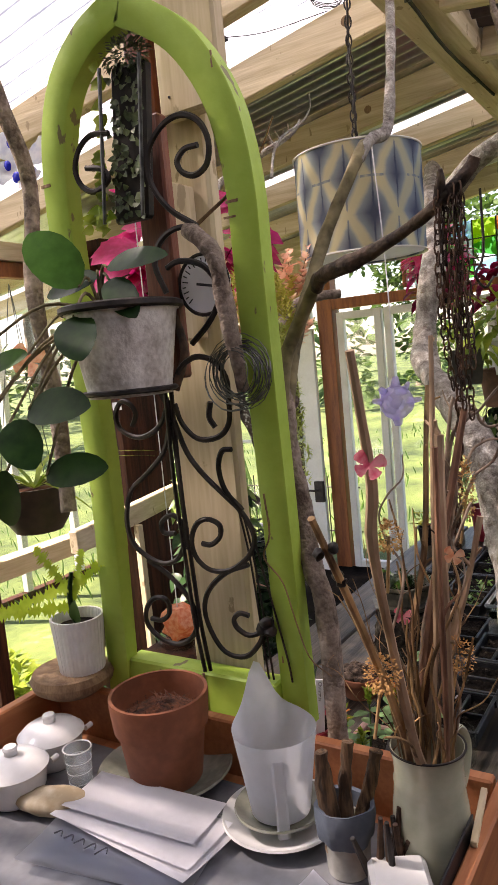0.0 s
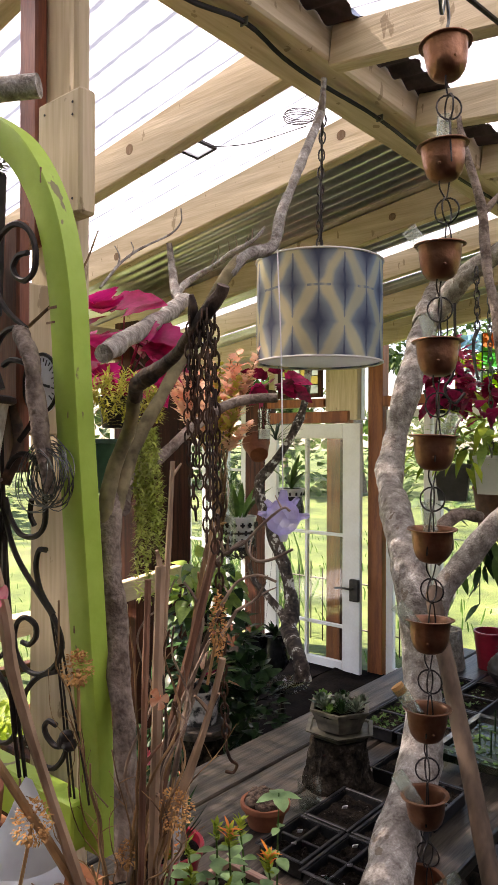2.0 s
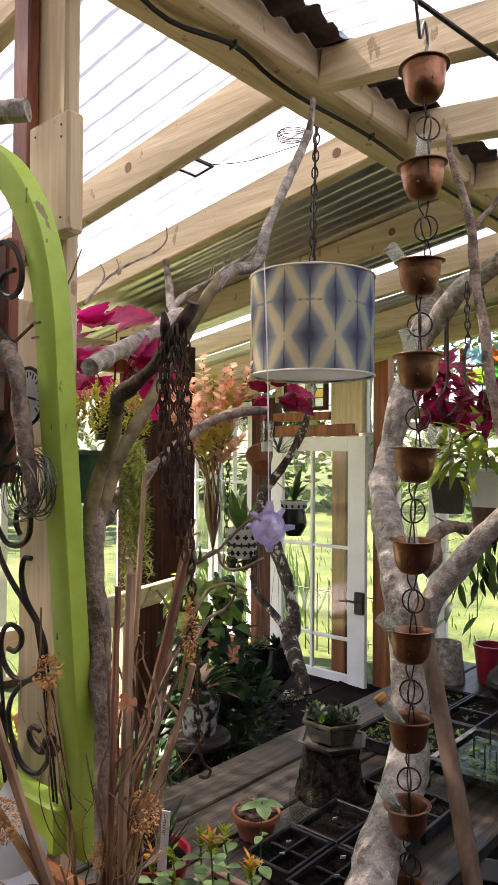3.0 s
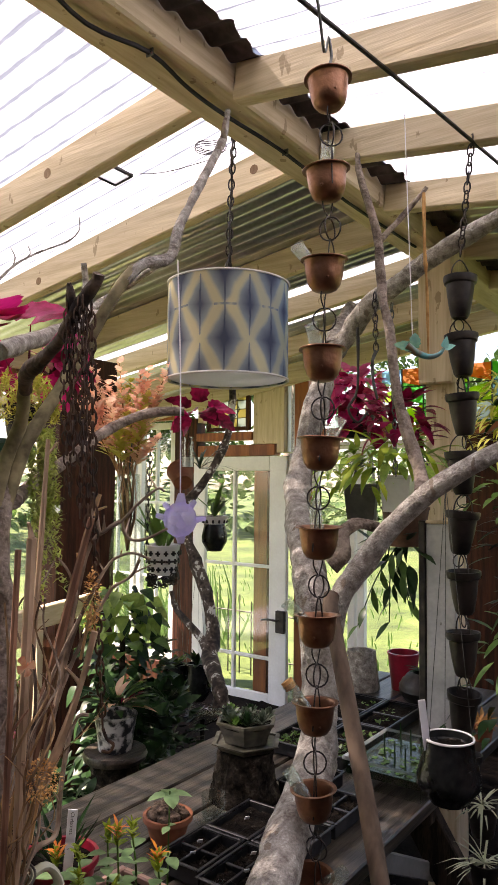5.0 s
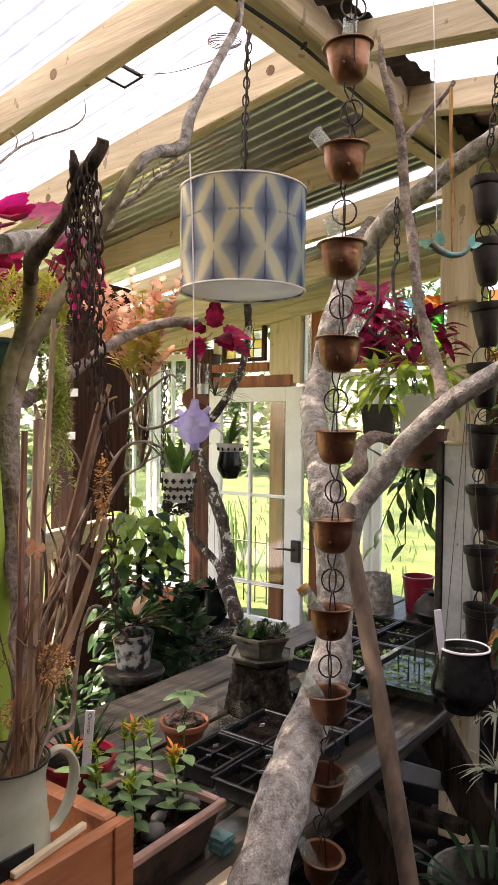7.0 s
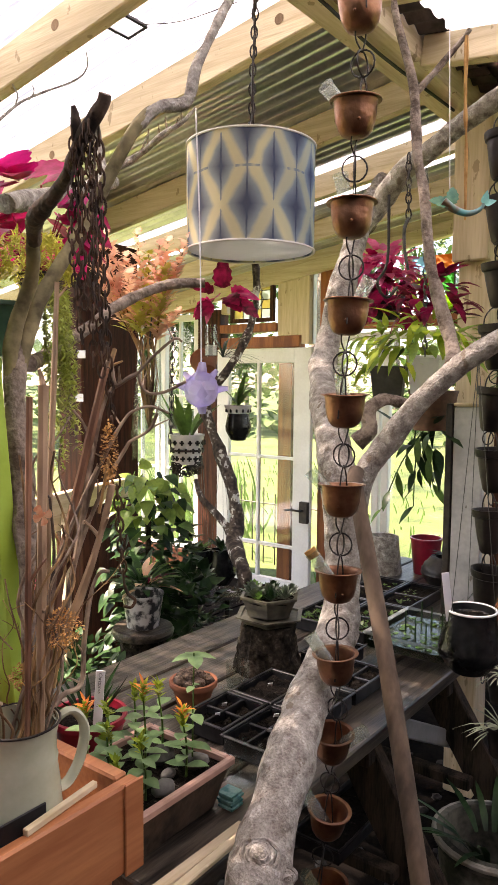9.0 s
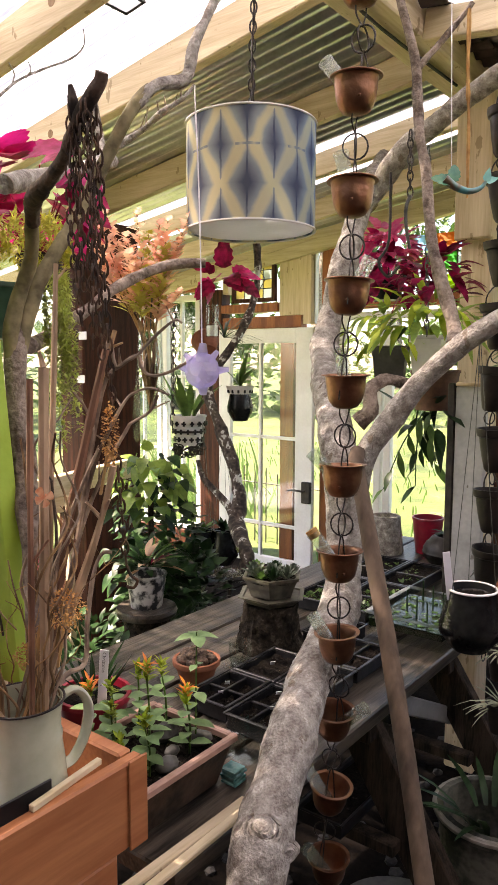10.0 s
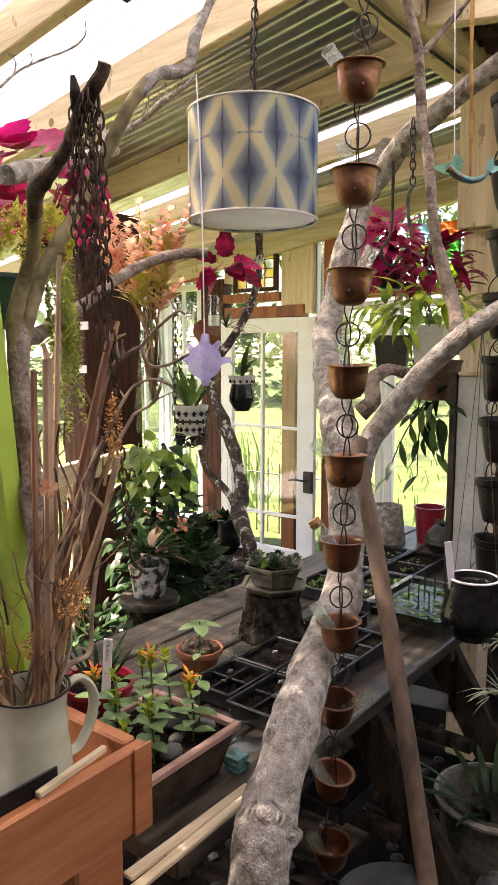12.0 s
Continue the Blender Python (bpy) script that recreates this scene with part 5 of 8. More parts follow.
def stump_plinth():
    c = (1.635, 1.165)
    t = thing("log_stump", (*c, 0.75), "upright dark bark log stump on the table", "stump")
    rows = [(0.096 - 0.022 * k / 16 + 0.002 * math.sin(k * 0.9), 0.75 + 0.132 * k / 16) for k in range(17)]
    bm = lathed([(0.05, 0.75)] + rows + [(0.03, 0.884)], (*c, 0), seg=72, wobble=0.04)
    for v in bm.verts:
        v.co += Vector((v.co.x - c[0], v.co.y - c[1], 0)) * (0.07 * noise.noise(Vector((v.co.x * 60, v.co.y * 60, v.co.z * 9))) + 0.05 * noise.noise(Vector((v.co.x * 150, v.co.y * 150, v.co.z * 40))))
    part("log", bm, STUMPBARK, t)


stump_plinth()


def square_bowl(name, at, r, h, mat, label, category, sides=6, flare=0.75):
    t = thing(name, at, label, category)
    prof = [(r * 0.2, 0), (r * flare, 0), (r * (flare + 1) / 2, h * 0.5), (r, h * 0.86), (r * 1.06, h * 0.88), (r * 1.06, h), (r * 0.93, h), (r * 0.9, h * 0.8), (r * 0.2, h * 0.75)]
    part("bowl", lathed(prof, at, seg=sides), mat, t, "", False)
    return t


square_bowl("pot_tray", (1.635, 1.158, 0.886), 0.098, 0.024, GREYGLAZE := material("grey_glaze", (0.045, 0.042, 0.030), (0.13, 0.12, 0.085), 16, 0.35, bump=0.12), "brown glazed angular pot tray on the log stump", "pot tray")
b = square_bowl("succulent_bowl", (1.635, 1.158, 0.908), 0.086, 0.058, GREYGLAZE, "olive glazed six-sided bowl planted with succulents", "plant pot")
part("soil", mound(bmesh.new(), (1.635, 1.158, 0.952), 0.076, 0.012), SOIL, b)
GREYSUCC = material("grey_succulent", (0.06, 0.085, 0.055), (0.15, 0.19, 0.12), 14, 0.5, bump=0.1, each=0.35)
# rosettes: place in the bowl, size, leaves, leaf shape, leaf width, colour
for dx, dy, size, count, shape, wide, mt in ((0.0, 0.0, 0.042, 26, "oval", 0.019, GREYSUCC), (0.045, 0.02, 0.036, 22, "oval", 0.016, LEAFDARK), (-0.045, -0.035, 0.048, 40, "lance", 0.008, LEAFDARK), (-0.01, -0.058, 0.052, 42, "lance", 0.007, GREYSUCC), (-0.05, 0.015, 0.044, 24, "oval", 0.020, GREYSUCC), (0.005, 0.058, 0.038, 24, "oval", 0.016, LEAF), (-0.025, 0.045, 0.046, 22, "oval", 0.021, GREYSUCC), (0.05, -0.04, 0.034, 22, "oval", 0.014, GREYSUCC), (-0.062, -0.008, 0.030, 20, "oval", 0.013, LEAF)):
    bm = bmesh.new()
    o = Vector((1.635 + dx, 1.158 + dy, 0.962))
    for j in range(count):
        q = j / count
        a = j * 2.4
        leaf(bm, o + Vector((0, 0, 0.010 * q)), (math.cos(a) * (1 - 0.75 * q), math.sin(a) * (1 - 0.75 * q), 0.25 + 0.9 * q), (0, 0, 1), size * rnd(0.75, 1.0) * (1 - 0.35 * q), wide, shape, -0.15, 0.35)
    part("rosette", bm, mt, b, "spiky dark succulent" if shape == "lance" else "succulent rosette")


def round_pot(name, at, r, h, mat, label, foot=0.72, lip=0.006, category="plant pot", soil=SOIL, seg=32, group=""):
    """A round pot with soil, standing at at."""
    t = thing(name, at, label, category, group)
    part("pot", lathed(cup_profile(r, r * foot, h, 0.005, lip), at, seg=seg), mat, t)
    if soil:
        part("soil", mound(bmesh.new(), (at[0], at[1], at[2] + h * 0.84), r * 0.93, h * 0.05), soil, t)
    return t


# pot of pine cones, glass, aloe pot, trough
CONEBROWN = material("dull_cone", (0.030, 0.020, 0.015), (0.15, 0.105, 0.075), 60, 0.85, bump=0.8, fine=200, spec=0.15)
t = round_pot("cone_pot", (1.335, 1.18, 0.752), 0.058, 0.058, TERRACOTTA, "low terracotta pot filled with small pine cones")
for k in range(13):
    a, q = k * 2.4, math.sqrt(k / 13) * 0.043
    bm = bmesh.new()
    bmesh.ops.create_icosphere(bm, subdivisions=2, radius=rnd(0.012, 0.017), matrix=Matrix.Translation((1.335 + q * math.cos(a), 1.18 + q * math.sin(a), 0.812 + 0.012 * (k < 5))) @ Matrix.Diagonal((1, 1.25, 0.9, 1)))
    for v in bm.verts:
        v.co += v.normal * (0.0035 * noise.noise(v.co * 260) + 0.0025 * math.sin(v.co.z * 900))
    part("cone", bm, CONEBROWN, t)
t = thing("glass_tumbler", (1.46, 1.135, 0.752), "small clear glass tumbler on a glass saucer", "glass")
part("tumbler", lathed([(0.005, 0.006), (0.026, 0.006), (0.031, 0.03), (0.032, 0.075), (0.030, 0.075), (0.029, 0.03), (0.024, 0.010), (0.005, 0.010)], (1.46, 1.135, 0.752), seg=28), CLEARGLASS, t)
part("saucer", lathed([(0.01, 0), (0.03, 0), (0.05, 0.01), (0.052, 0.012), (0.03, 0.004), (0.01, 0.004)], (1.46, 1.135, 0.752), seg=28), CLEARGLASS, t)
t = round_pot("aloe_pot", (0.985, 1.165, 0.752), 0.078, 0.105, REDGLAZE, "dark red glazed pot with a dark spiky aloe")
for k in range(15):
    a = k * 2.4
    bm = leaf(bmesh.new(), (0.985 + 0.02 * math.cos(a), 1.165 + 0.02 * math.sin(a), 0.845), (math.cos(a) * 0.6, math.sin(a) * 0.6, rnd(0.5, 1.2)), (0, 0, 1), rnd(0.07, 0.13), 0.014, "lance", rnd(-0.1, 0.3), 0.5)
    part("aloe_leaf", bm, LEAFDARK, t, "dark banded aloe leaf")
t = thing("plant_marker", (0.955, 1.10, 0.84), "upright white plant marker with pencilled writing", "plant marker")
m = pose(0.955, 1.10, 0.90, 0, 4, -55)
part("stake", boxed((-0.0095, -0.001, -0.07), (0.0095, 0.001, 0.075), 0.001, m), PAPER, t, "", False)
words = bpy.data.curves.new("writing", "FONT")
words.body, words.size, words.align_y = "Christmas", 0.0105, "CENTER"
words.materials.append(INK)
writing = new("writing", words)
writing.matrix_basis = Matrix.Translation(-base_of(t)) @ m @ Matrix.Translation((0, -0.0014, 0.070)) @ Matrix.Rotation(radians(90), 4, "X") @ Matrix.Rotation(radians(-90), 4, "Z")
writing.parent = t
tagged(writing, "pencilled handwriting")


FLOWERLEAF = material("soft_green_leaf", (0.11, 0.21, 0.08), (0.24, 0.40, 0.17), 12, 0.5, bump=0.1, sheen_through=0.35, each=0.35)


def trough():
    """A rectangular brown trough with a pinkish rim, planted with orange flowers."""
    x0, x1, y0, y1, z0, z1 = 0.765, 1.045, 0.815, 1.045, 0.752, 0.85
    t = thing("flower_trough", (0.905, 0.93, z0), "brown plastic trough with a pink rim and orange flowering plants", "planter")
    bm = bmesh.new()
    ins = 0.03
    lo = [bm.verts.new(v) for v in ((x0 + ins, y0 + ins, z0), (x1 - ins, y0 + ins, z0), (x1 - ins, y1 - ins, z0), (x0 + ins, y1 - ins, z0))]
    hi = [bm.verts.new(v) for v in ((x0 + 0.008, y0 + 0.008, z1 - 0.012), (x1 - 0.008, y0 + 0.008, z1 - 0.012), (x1 - 0.008, y1 - 0.008, z1 - 0.012), (x0 + 0.008, y1 - 0.008, z1 - 0.012))]
    for k in range(4):
        bm.faces.new((lo[k], lo[(k + 1) % 4], hi[(k + 1) % 4], hi[k]))
    bm.faces.new(lo[::-1])
    part("body", bm, material("brown_plastic", (0.028, 0.020, 0.014), (0.085, 0.058, 0.040), 14, 0.6, bump=0.3, spec=0.2), t, "", False)
    rimmat = material("pink_rim", (0.36, 0.21, 0.16), (0.46, 0.28, 0.22), 9, 0.5, bump=0.05)
    for a, b in (((x0, y0), (x1, y0 + 0.014)), ((x0, y1 - 0.014), (x1, y1)), ((x0, y0 + 0.0145), (x0 + 0.014, y1 - 0.0145)), ((x1 - 0.014, y0 + 0.0145), (x1, y1 - 0.0145))):
        part("rim", boxed((*a, z1 - 0.016), (*b, z1), 0.003), rimmat, t, "pinkish brown rim", False)
    bm = bmesh.new()
    n = 22
    grid = [[bm.verts.new((x0 + 0.014 + (x1 - x0 - 0.028) * i / n, y0 + 0.014 + (y1 - y0 - 0.028) * j / n, z1 - 0.02 + rnd(-0.004, 0.006))) for j in range(n + 1)] for i in range(n + 1)]
    for i in range(n):
        for j in range(n):
            bm.faces.new((grid[i][j], grid[i + 1][j], grid[i + 1][j + 1], grid[i][j + 1]))
    part("soil", bm, SOIL, t)
    for x, y, s in ((0.89, 0.855, 0.022), (0.995, 0.87, 0.026), (0.975, 0.94, 0.03), (0.86, 0.96, 0.022), (0.93, 0.88, 0.016)):
        bm = bmesh.new()
        bmesh.ops.create_icosphere(bm, subdivisions=2, radius=s, matrix=Matrix.Translation((x, y, z1 - 0.008)) @ Matrix.Diagonal((1, 0.8, 0.6, 1)))
        for v in bm.verts:
            v.co += v.normal * s * 0.25 * noise.noise(v.co * 50)
        part("stone", bm, STONE, t, "grey stone")
    for k, (x, y, h) in enumerate(((0.86, 0.87, 0.09), (0.885, 0.90, 0.17), (0.96, 0.865, 0.11), (0.85, 0.96, 0.09), (0.94, 0.985, 0.13), (0.985, 0.95, 0.13), (0.81, 0.89, 0.07), (0.83, 0.995, 0.13), (0.90, 1.005, 0.10))):
        o = Vector((x, y, z1 - 0.02))
        e = o + Vector((rnd(-0.012, 0.012), rnd(-0.012, 0.012), h))
        part("stem", tubed([o, o.lerp(e, 0.5) + Vector((0.006, 0, 0)), e], 0.0024, 0.0016, seg=6), LEAF, t)
        bm = bmesh.new()
        for j in range(4):
            p = o.lerp(e, 0.2 + 0.2 * j)
            for s2 in (0, 3.1416):
                a = j * 1.57 + s2 + k
                leaf(bm, p, (math.cos(a), math.sin(a), rnd(0.1, 0.5)), (0, 0, 1), rnd(0.028, 0.044), rnd(0.020, 0.028), "oval", rnd(0.2, 0.5), 0.15)
        part("foliage", bm, FLOWERLEAF, t)
        bm = bmesh.new()
        for j in range(26):
            w = ball_way(0.3)
            leaf(bm, e + Vector((0, 0, 0.0012 * j - 0.01)), w, (0, 0, 1), rnd(0.014, 0.024), 0.009, "lance", 0.1)
        part("bract", bm, LEAFLIME, t, "lime bracts")
        if k in (1, 2, 7):
            bm = bmesh.new()
            for j in range(12):
                a = j * 2.4
                leaf(bm, e + Vector((0, 0, 0.004 + 0.002 * j)), (math.cos(a), math.sin(a), rnd(0.3, 1.6)), (0, 0, 1), rnd(0.018, 0.030), 0.006, "lance", 0.25)
            part("flower", bm, ORANGEFLOWER, t, "orange tubular flowers")

    # one tall thin seedling with small round leaves
    o, e = Vector((0.985, 0.872, z1 - 0.02)), Vector((0.980, 0.864, 1.060))
    part("stem", tubed([o, o.lerp(e, 0.5) + Vector((0.004, 0.004, 0)), e], 0.0018, 0.0012, seg=6), LEAF, t)
    bm = bmesh.new()
    for q, lo in ((0.22, 0.036), (0.48, 0.034), (0.72, 0.022), (0.97, 0.040)):
        for s2 in (0, 3.1416) if q < 0.9 else (0, 1.57, 3.14, 4.71):
            a = q * 9 + s2
            leaf(bm, o.lerp(e, q), (math.cos(a), math.sin(a), 0.15), (0, 0, 1), lo, lo * 0.72, "oval", 0.35)
    part("foliage", bm, FLOWERLEAF, t)


trough()
tagged(part("glass_dish", lathed([(0.01, 0), (0.034, 0), (0.040, 0.04), (0.041, 0.07), (0.039, 0.07), (0.037, 0.04), (0.031, 0.006), (0.01, 0.006)], (1.125, 0.86, 0.752), seg=28), CLEARGLASS), "clear glass jar standing by the trough", "jar")
bm = bmesh.new()
for k in range(5):
    block(bm, (1.022 + 0.003 * (k % 2), 0.805 + 0.002 * (k % 3), 0.753 + 0.006 * k), (1.056 + 0.003 * (k % 2), 0.840 + 0.002 * (k % 3), 0.7575 + 0.006 * k), 0.0004)
tagged(part("glass_tile", bm, AQUA, None, "", False), "small stack of aqua glass tiles on the table", "glass tiles")
for a, b, w in (((0.70, 0.768, 0.758), (1.0, 0.762, 0.758), 0.020), ((0.68, 0.742, 0.756), (0.97, 0.747, 0.756), 0.018)):
    tagged(part("wood_offcut", beam(a, b, w, 0.010, 0.002), PINE_X, None, "", False), "pale pine offcut lying on the table edge", "offcut", "pine offcuts")


# glass tank with water plants
def tank():
    x0, x1, y0, y1, z0, z1 = 1.88, 2.18, 0.745, 0.985, 0.752, 0.825
    t = thing("glass_tank", (2.05, 0.87, z0), "shallow glass dish with pond plants in water", "glass dish")
    for a, b in (((x0, y0, z0), (x1, y0 + 0.006, z1)), ((x0, y1 - 0.006, z0), (x1, y1, z1)), ((x0, y0 + 0.0062, z0), (x0 + 0.006, y1 - 0.0062, z1)), ((x1 - 0.006, y0 + 0.0062, z0), (x1, y1 - 0.0062, z1))):
        part("side", boxed(a, b, 0.001), CLEARGLASS, t, "", False)
    part("rim", tubed([(x0, y0, z1), (x1, y0, z1), (x1, y1, z1), (x0, y1, z1)], 0.006, seg=8, step=1, closed=True), MILKY, t, "thick glass rim")
    part("water", boxed((x0 + 0.0065, y0 + 0.0065, z0 + 0.03), (x1 - 0.0065, y1 - 0.0065, z0 + 0.052), 0), material("pond_water", (0.010, 0.018, 0.009), (0.028, 0.044, 0.020), 30, 0.16, bump=0.1, spec=0.2), t, "", False)
    bm = bmesh.new()
    for _ in range(60):
        p = Vector((rnd(x0 + 0.02, x1 - 0.02), rnd(y0 + 0.02, y1 - 0.02), z0 + 0.052))
        leaf(bm, p, (rnd(-1, 1), rnd(-1, 1), rnd(0.0, 0.4)), (0, 0, 1), rnd(0.015, 0.032), 0.02, "oval", 0.4)
    part("foliage", bm, LEAF, t)
    for k in range(6):
        p = Vector((x0 + 0.05 + 0.04 * k, y0 + 0.07 + 0.05 * (k % 3), z0 + 0.05))
        part("reed", tubed([p, p + Vector((0, 0, 0.07))], 0.003, 0.002, seg=6), LEAFDARK, t, "dark upright stem")


tank()

# far end of the table
t = thing("red_pot", (2.90, 1.235, 0.752), "tall red glazed pot with a fluted side", "plant pot")
part("pot", lathed(cup_profile(0.067, 0.05, 0.155, 0.006, 0.004), (2.90, 1.235, 0.752), seg=20), REDGLAZE, t)
t = thing("concrete_pot", (2.80, 1.385, 0.752), "rough pale concrete pot with mossy stains", "plant pot")
part("pot", lathed(cup_profile(0.06, 0.078, 0.16, 0.012), (2.80, 1.385, 0.752), seg=24, wobble=0.08), PALEBARK, t)
t = thing("ribbed_pot", (2.72, 1.07, 0.752), "round dark ribbed pot with a rosette plant", "plant pot")
prof = []
for k in range(15):
    q = k / 14
    prof.append((0.05 + 0.048 * math.sin(q * 3.0) + 0.003 * (k % 2), 0.13 * q))
prof += [(0.045, 0.13), (0.04, 0.08), (0.01, 0.08)]
part("pot", lathed([(0.01, 0)] + prof, (2.72, 1.07, 0.752), seg=32), BRONZE, t)
bm = bmesh.new()
for k in range(26):
    a = k * 2.4
    leaf(bm, (2.72, 1.07, 0.885), (math.cos(a), math.sin(a), rnd(0.1, 0.9)), (0, 0, 1), rnd(0.05, 0.085), 0.02, "lance", 0.3, 0.3)
part("rosette", bm, LEAFDARK, t, "dark succulent rosette")
t = thing("painted_board", (2.345, 0.88, 0.752), "old white painted panel with a dark edge standing on the table", "panel")
m = Matrix.Translation((2.345, 0.88, 0.752)) @ Matrix.Rotation(radians(-4), 4, "Z")
part("slab", boxed((-0.012, -0.075, 0.0), (0.012, 0.030, 0.735), 0.004, m), material("weathered_white", (0.30, 0.30, 0.29), (0.52, 0.52, 0.50), 7, 0.6, bump=0.15, spread=0.9, chips=(0.16, 0.15, 0.13)), t, "", False)
part("edge_strip", boxed((-0.016, 0.031, 0.0), (0.016, 0.056, 0.745), 0.003, m), IRON, t, "black edge strip", False)
part("cap", boxed((-0.016, -0.08, 0.736), (0.016, 0.030, 0.748), 0.003, m), PINE, t, "raw wood top edge", False)
for k in range(3):
    t = thing("potted_succulent", (2.24 + 0.12 * k, 0.83 - 0.03 * k, 0.752), "small terracotta pot with a grey succulent", "plant pot", "small succulents on the table")
    o = (2.24 + 0.12 * k, 0.83 - 0.03 * k, 0.752)
    part("pot", lathed(cup_profile(0.04, 0.03, 0.06, 0.004, 0.004), o, seg=20), (TERRACOTTA, BLACKPLASTIC, TERRACOTTA)[k], t)
    bm = bmesh.new()
    for j in range(44):
        leaf(bm, Vector(o) + Vector((rnd(-0.02, 0.02), rnd(-0.02, 0.02), 0.058)), ball_way(0.0), (0, 0, 1), rnd(0.03, 0.06), 0.016, "lance", 0.3)
    part("rosette", bm, (LEAFDARK, STONE, DRYFLOWER)[k], t)
t = thing("yellow_viola", (2.78, 1.52, 0.752), "black pot of yellow violas", "plant pot")
part("pot", lathed(cup_profile(0.05, 0.04, 0.08, 0.004, 0.004), (2.78, 1.46, 0.752), seg=20), BLACKPLASTIC, t)
bm = bmesh.new()
for j in range(26):
    leaf(bm, Vector((2.78, 1.46, 0.84)) + ball_way(0) * 0.05, ball_way(), (0, 0, 1), 0.035, 0.03, "oval", 0.3)
part("flower", bm, SEDUM, t, "yellow petals")


# hanging black glazed pot and what hangs below it
def hanging_pot(name, at, r, h, mat, label, top, belly=1.15, rim=None, wires=3, soil=SOIL):
    """A bellied pot hung on thin wires from top."""
    at = Vector(at)
    t = thing(name, at, label, "hanging pot")
    prof = [(r * 0.3, 0), (r * 0.72, 0.002), (r * belly * 0.98, h * 0.28), (r * belly, h * 0.42), (r * 1.05, h * 0.75), (r, h * 0.97), (r * 1.02, h), (r * 0.93, h), (r * 0.9, h * 0.9), (r * 0.3, h * 0.8)]
    part("pot", lathed(prof, at, seg=32), mat, t)
    if rim:
        part("rim", tubed([at + Vector((r * math.cos(a), r * math.sin(a), h)) for a in [6.283 * i / 32 for i in range(32)]], 0.0028, seg=6, step=1, closed=True), rim, t, "pale rim")
    if soil:
        part("soil", mound(bmesh.new(), at + Vector((0, 0, h * 0.88)), r * 0.92, h * 0.04), soil, t)
    if top:
        for k in range(wires):
            a = 6.283 * k / wires + 0.5
            part("wire", tubed([at + Vector((r * math.cos(a), r * math.sin(a), h * 0.97)), Vector(top)], 0.0009, seg=5), WIRE, t)
    return t


t = hanging_pot("black_hanging_pot", (1.517, 0.539, 0.935), 0.053, 0.138, BLACKGLAZE, "glossy black bellied pot hung on wires with a white label stake", (1.54, 0.55, 1.62), 1.3, CERAMIC)
part("label_stake", boxed((-0.008, -0.001, 0), (0.008, 0.001, 0.11), 0.001, pose(1.480, 0.572, 1.05, 4, -8, -53)), PAPER, t, "white label stake", False)
for k in range(2):
    o = Vector((1.62 + 0.01 * k, 0.50, 0.87 - 0.13 * k))
    t = thing("air_plant_cup", o, "dark cup with a pale spidery air plant", "plant pot", "air plants on the chain")
    part("cup", lathed(cup_profile(0.036, 0.024, 0.07, 0.003), (o.x, o.y, o.z - 0.03), seg=20), BRONZE, t)
    bm = bmesh.new()
    for j in range(26):
        leaf(bm, o + Vector((0, 0, 0.035)), ball_way(-0.1), (0, 0, 1), rnd(0.05, 0.09), 0.006, "strap", rnd(0.3, 1.0))
    part("air_plant", bm, material("pale_spidery", (0.30, 0.34, 0.22), (0.46, 0.48, 0.34), 9, 0.6, spec=0.2), t)

# under and beside the table
t = thing("large_pot", (1.785, 0.556, 0.0), "large weathered green-grey garden pot with dark strap leaves", "plant pot")
part("pot", lathed(cup_profile(0.142, 0.105, 0.42, 0.016, 0.012), (1.785, 0.556, 0.0), seg=36), material("weathered_green", (0.035, 0.038, 0.030), (0.16, 0.155, 0.125), 12, 0.8, spec=0.2, bump=0.4), t)
part("rim", tubed([(1.785 + 0.146 * math.cos(a), 0.556 + 0.146 * math.sin(a), 0.412) for a in [6.283 * i / 32 for i in range(32)]], 0.009, seg=8, step=1, closed=True), material("pale_rim", (0.20, 0.19, 0.16), (0.36, 0.34, 0.29), 12, 0.8, bump=0.3, spec=0.2), t, "pale chalky rim")
bm = bmesh.new()
for j in range(24):
    a = rnd(0, 6.283)
    leaf(bm, (1.785 + 0.07 * math.cos(a), 0.556 + 0.07 * math.sin(a), 0.38), (math.cos(a) * 0.5, math.sin(a) * 0.5, 1), (0, 0, 1), rnd(0.10, 0.20), 0.022, "strap", rnd(0.2, 0.8))
part("foliage", bm, LEAFDARK, t)
t = thing("stone_wreath", (1.58, 0.42, 0.0), "grey carved stone ring ornament", "ornament")
for k in range(18):
    a = 6.283 * k / 18
    bm = bmesh.new()
    bmesh.ops.create_icosphere(bm, subdivisions=2, radius=0.026, matrix=Matrix.Translation((1.58 + 0.085 * math.cos(a), 0.42 + 0.085 * math.sin(a), 0.30)))
    part("stone_bead", bm, STONE, t)
part("base", lathed([(0.02, 0), (0.10, 0), (0.085, 0.28), (0.02, 0.28)], (1.58, 0.42, 0), seg=24), STONE, t)
t = thing("round_drum", (1.45, 0.66, 0.0), "grey round metal tub lid on the ground", "tub")
part("tub", lathed([(0.02, 0), (0.15, 0), (0.16, 0.25), (0.155, 0.265), (0.02, 0.275)], (1.45, 0.66, 0.0), seg=36), material("dull_tub", (0.06, 0.065, 0.065), (0.13, 0.13, 0.125), 7, 0.5), t)
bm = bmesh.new()
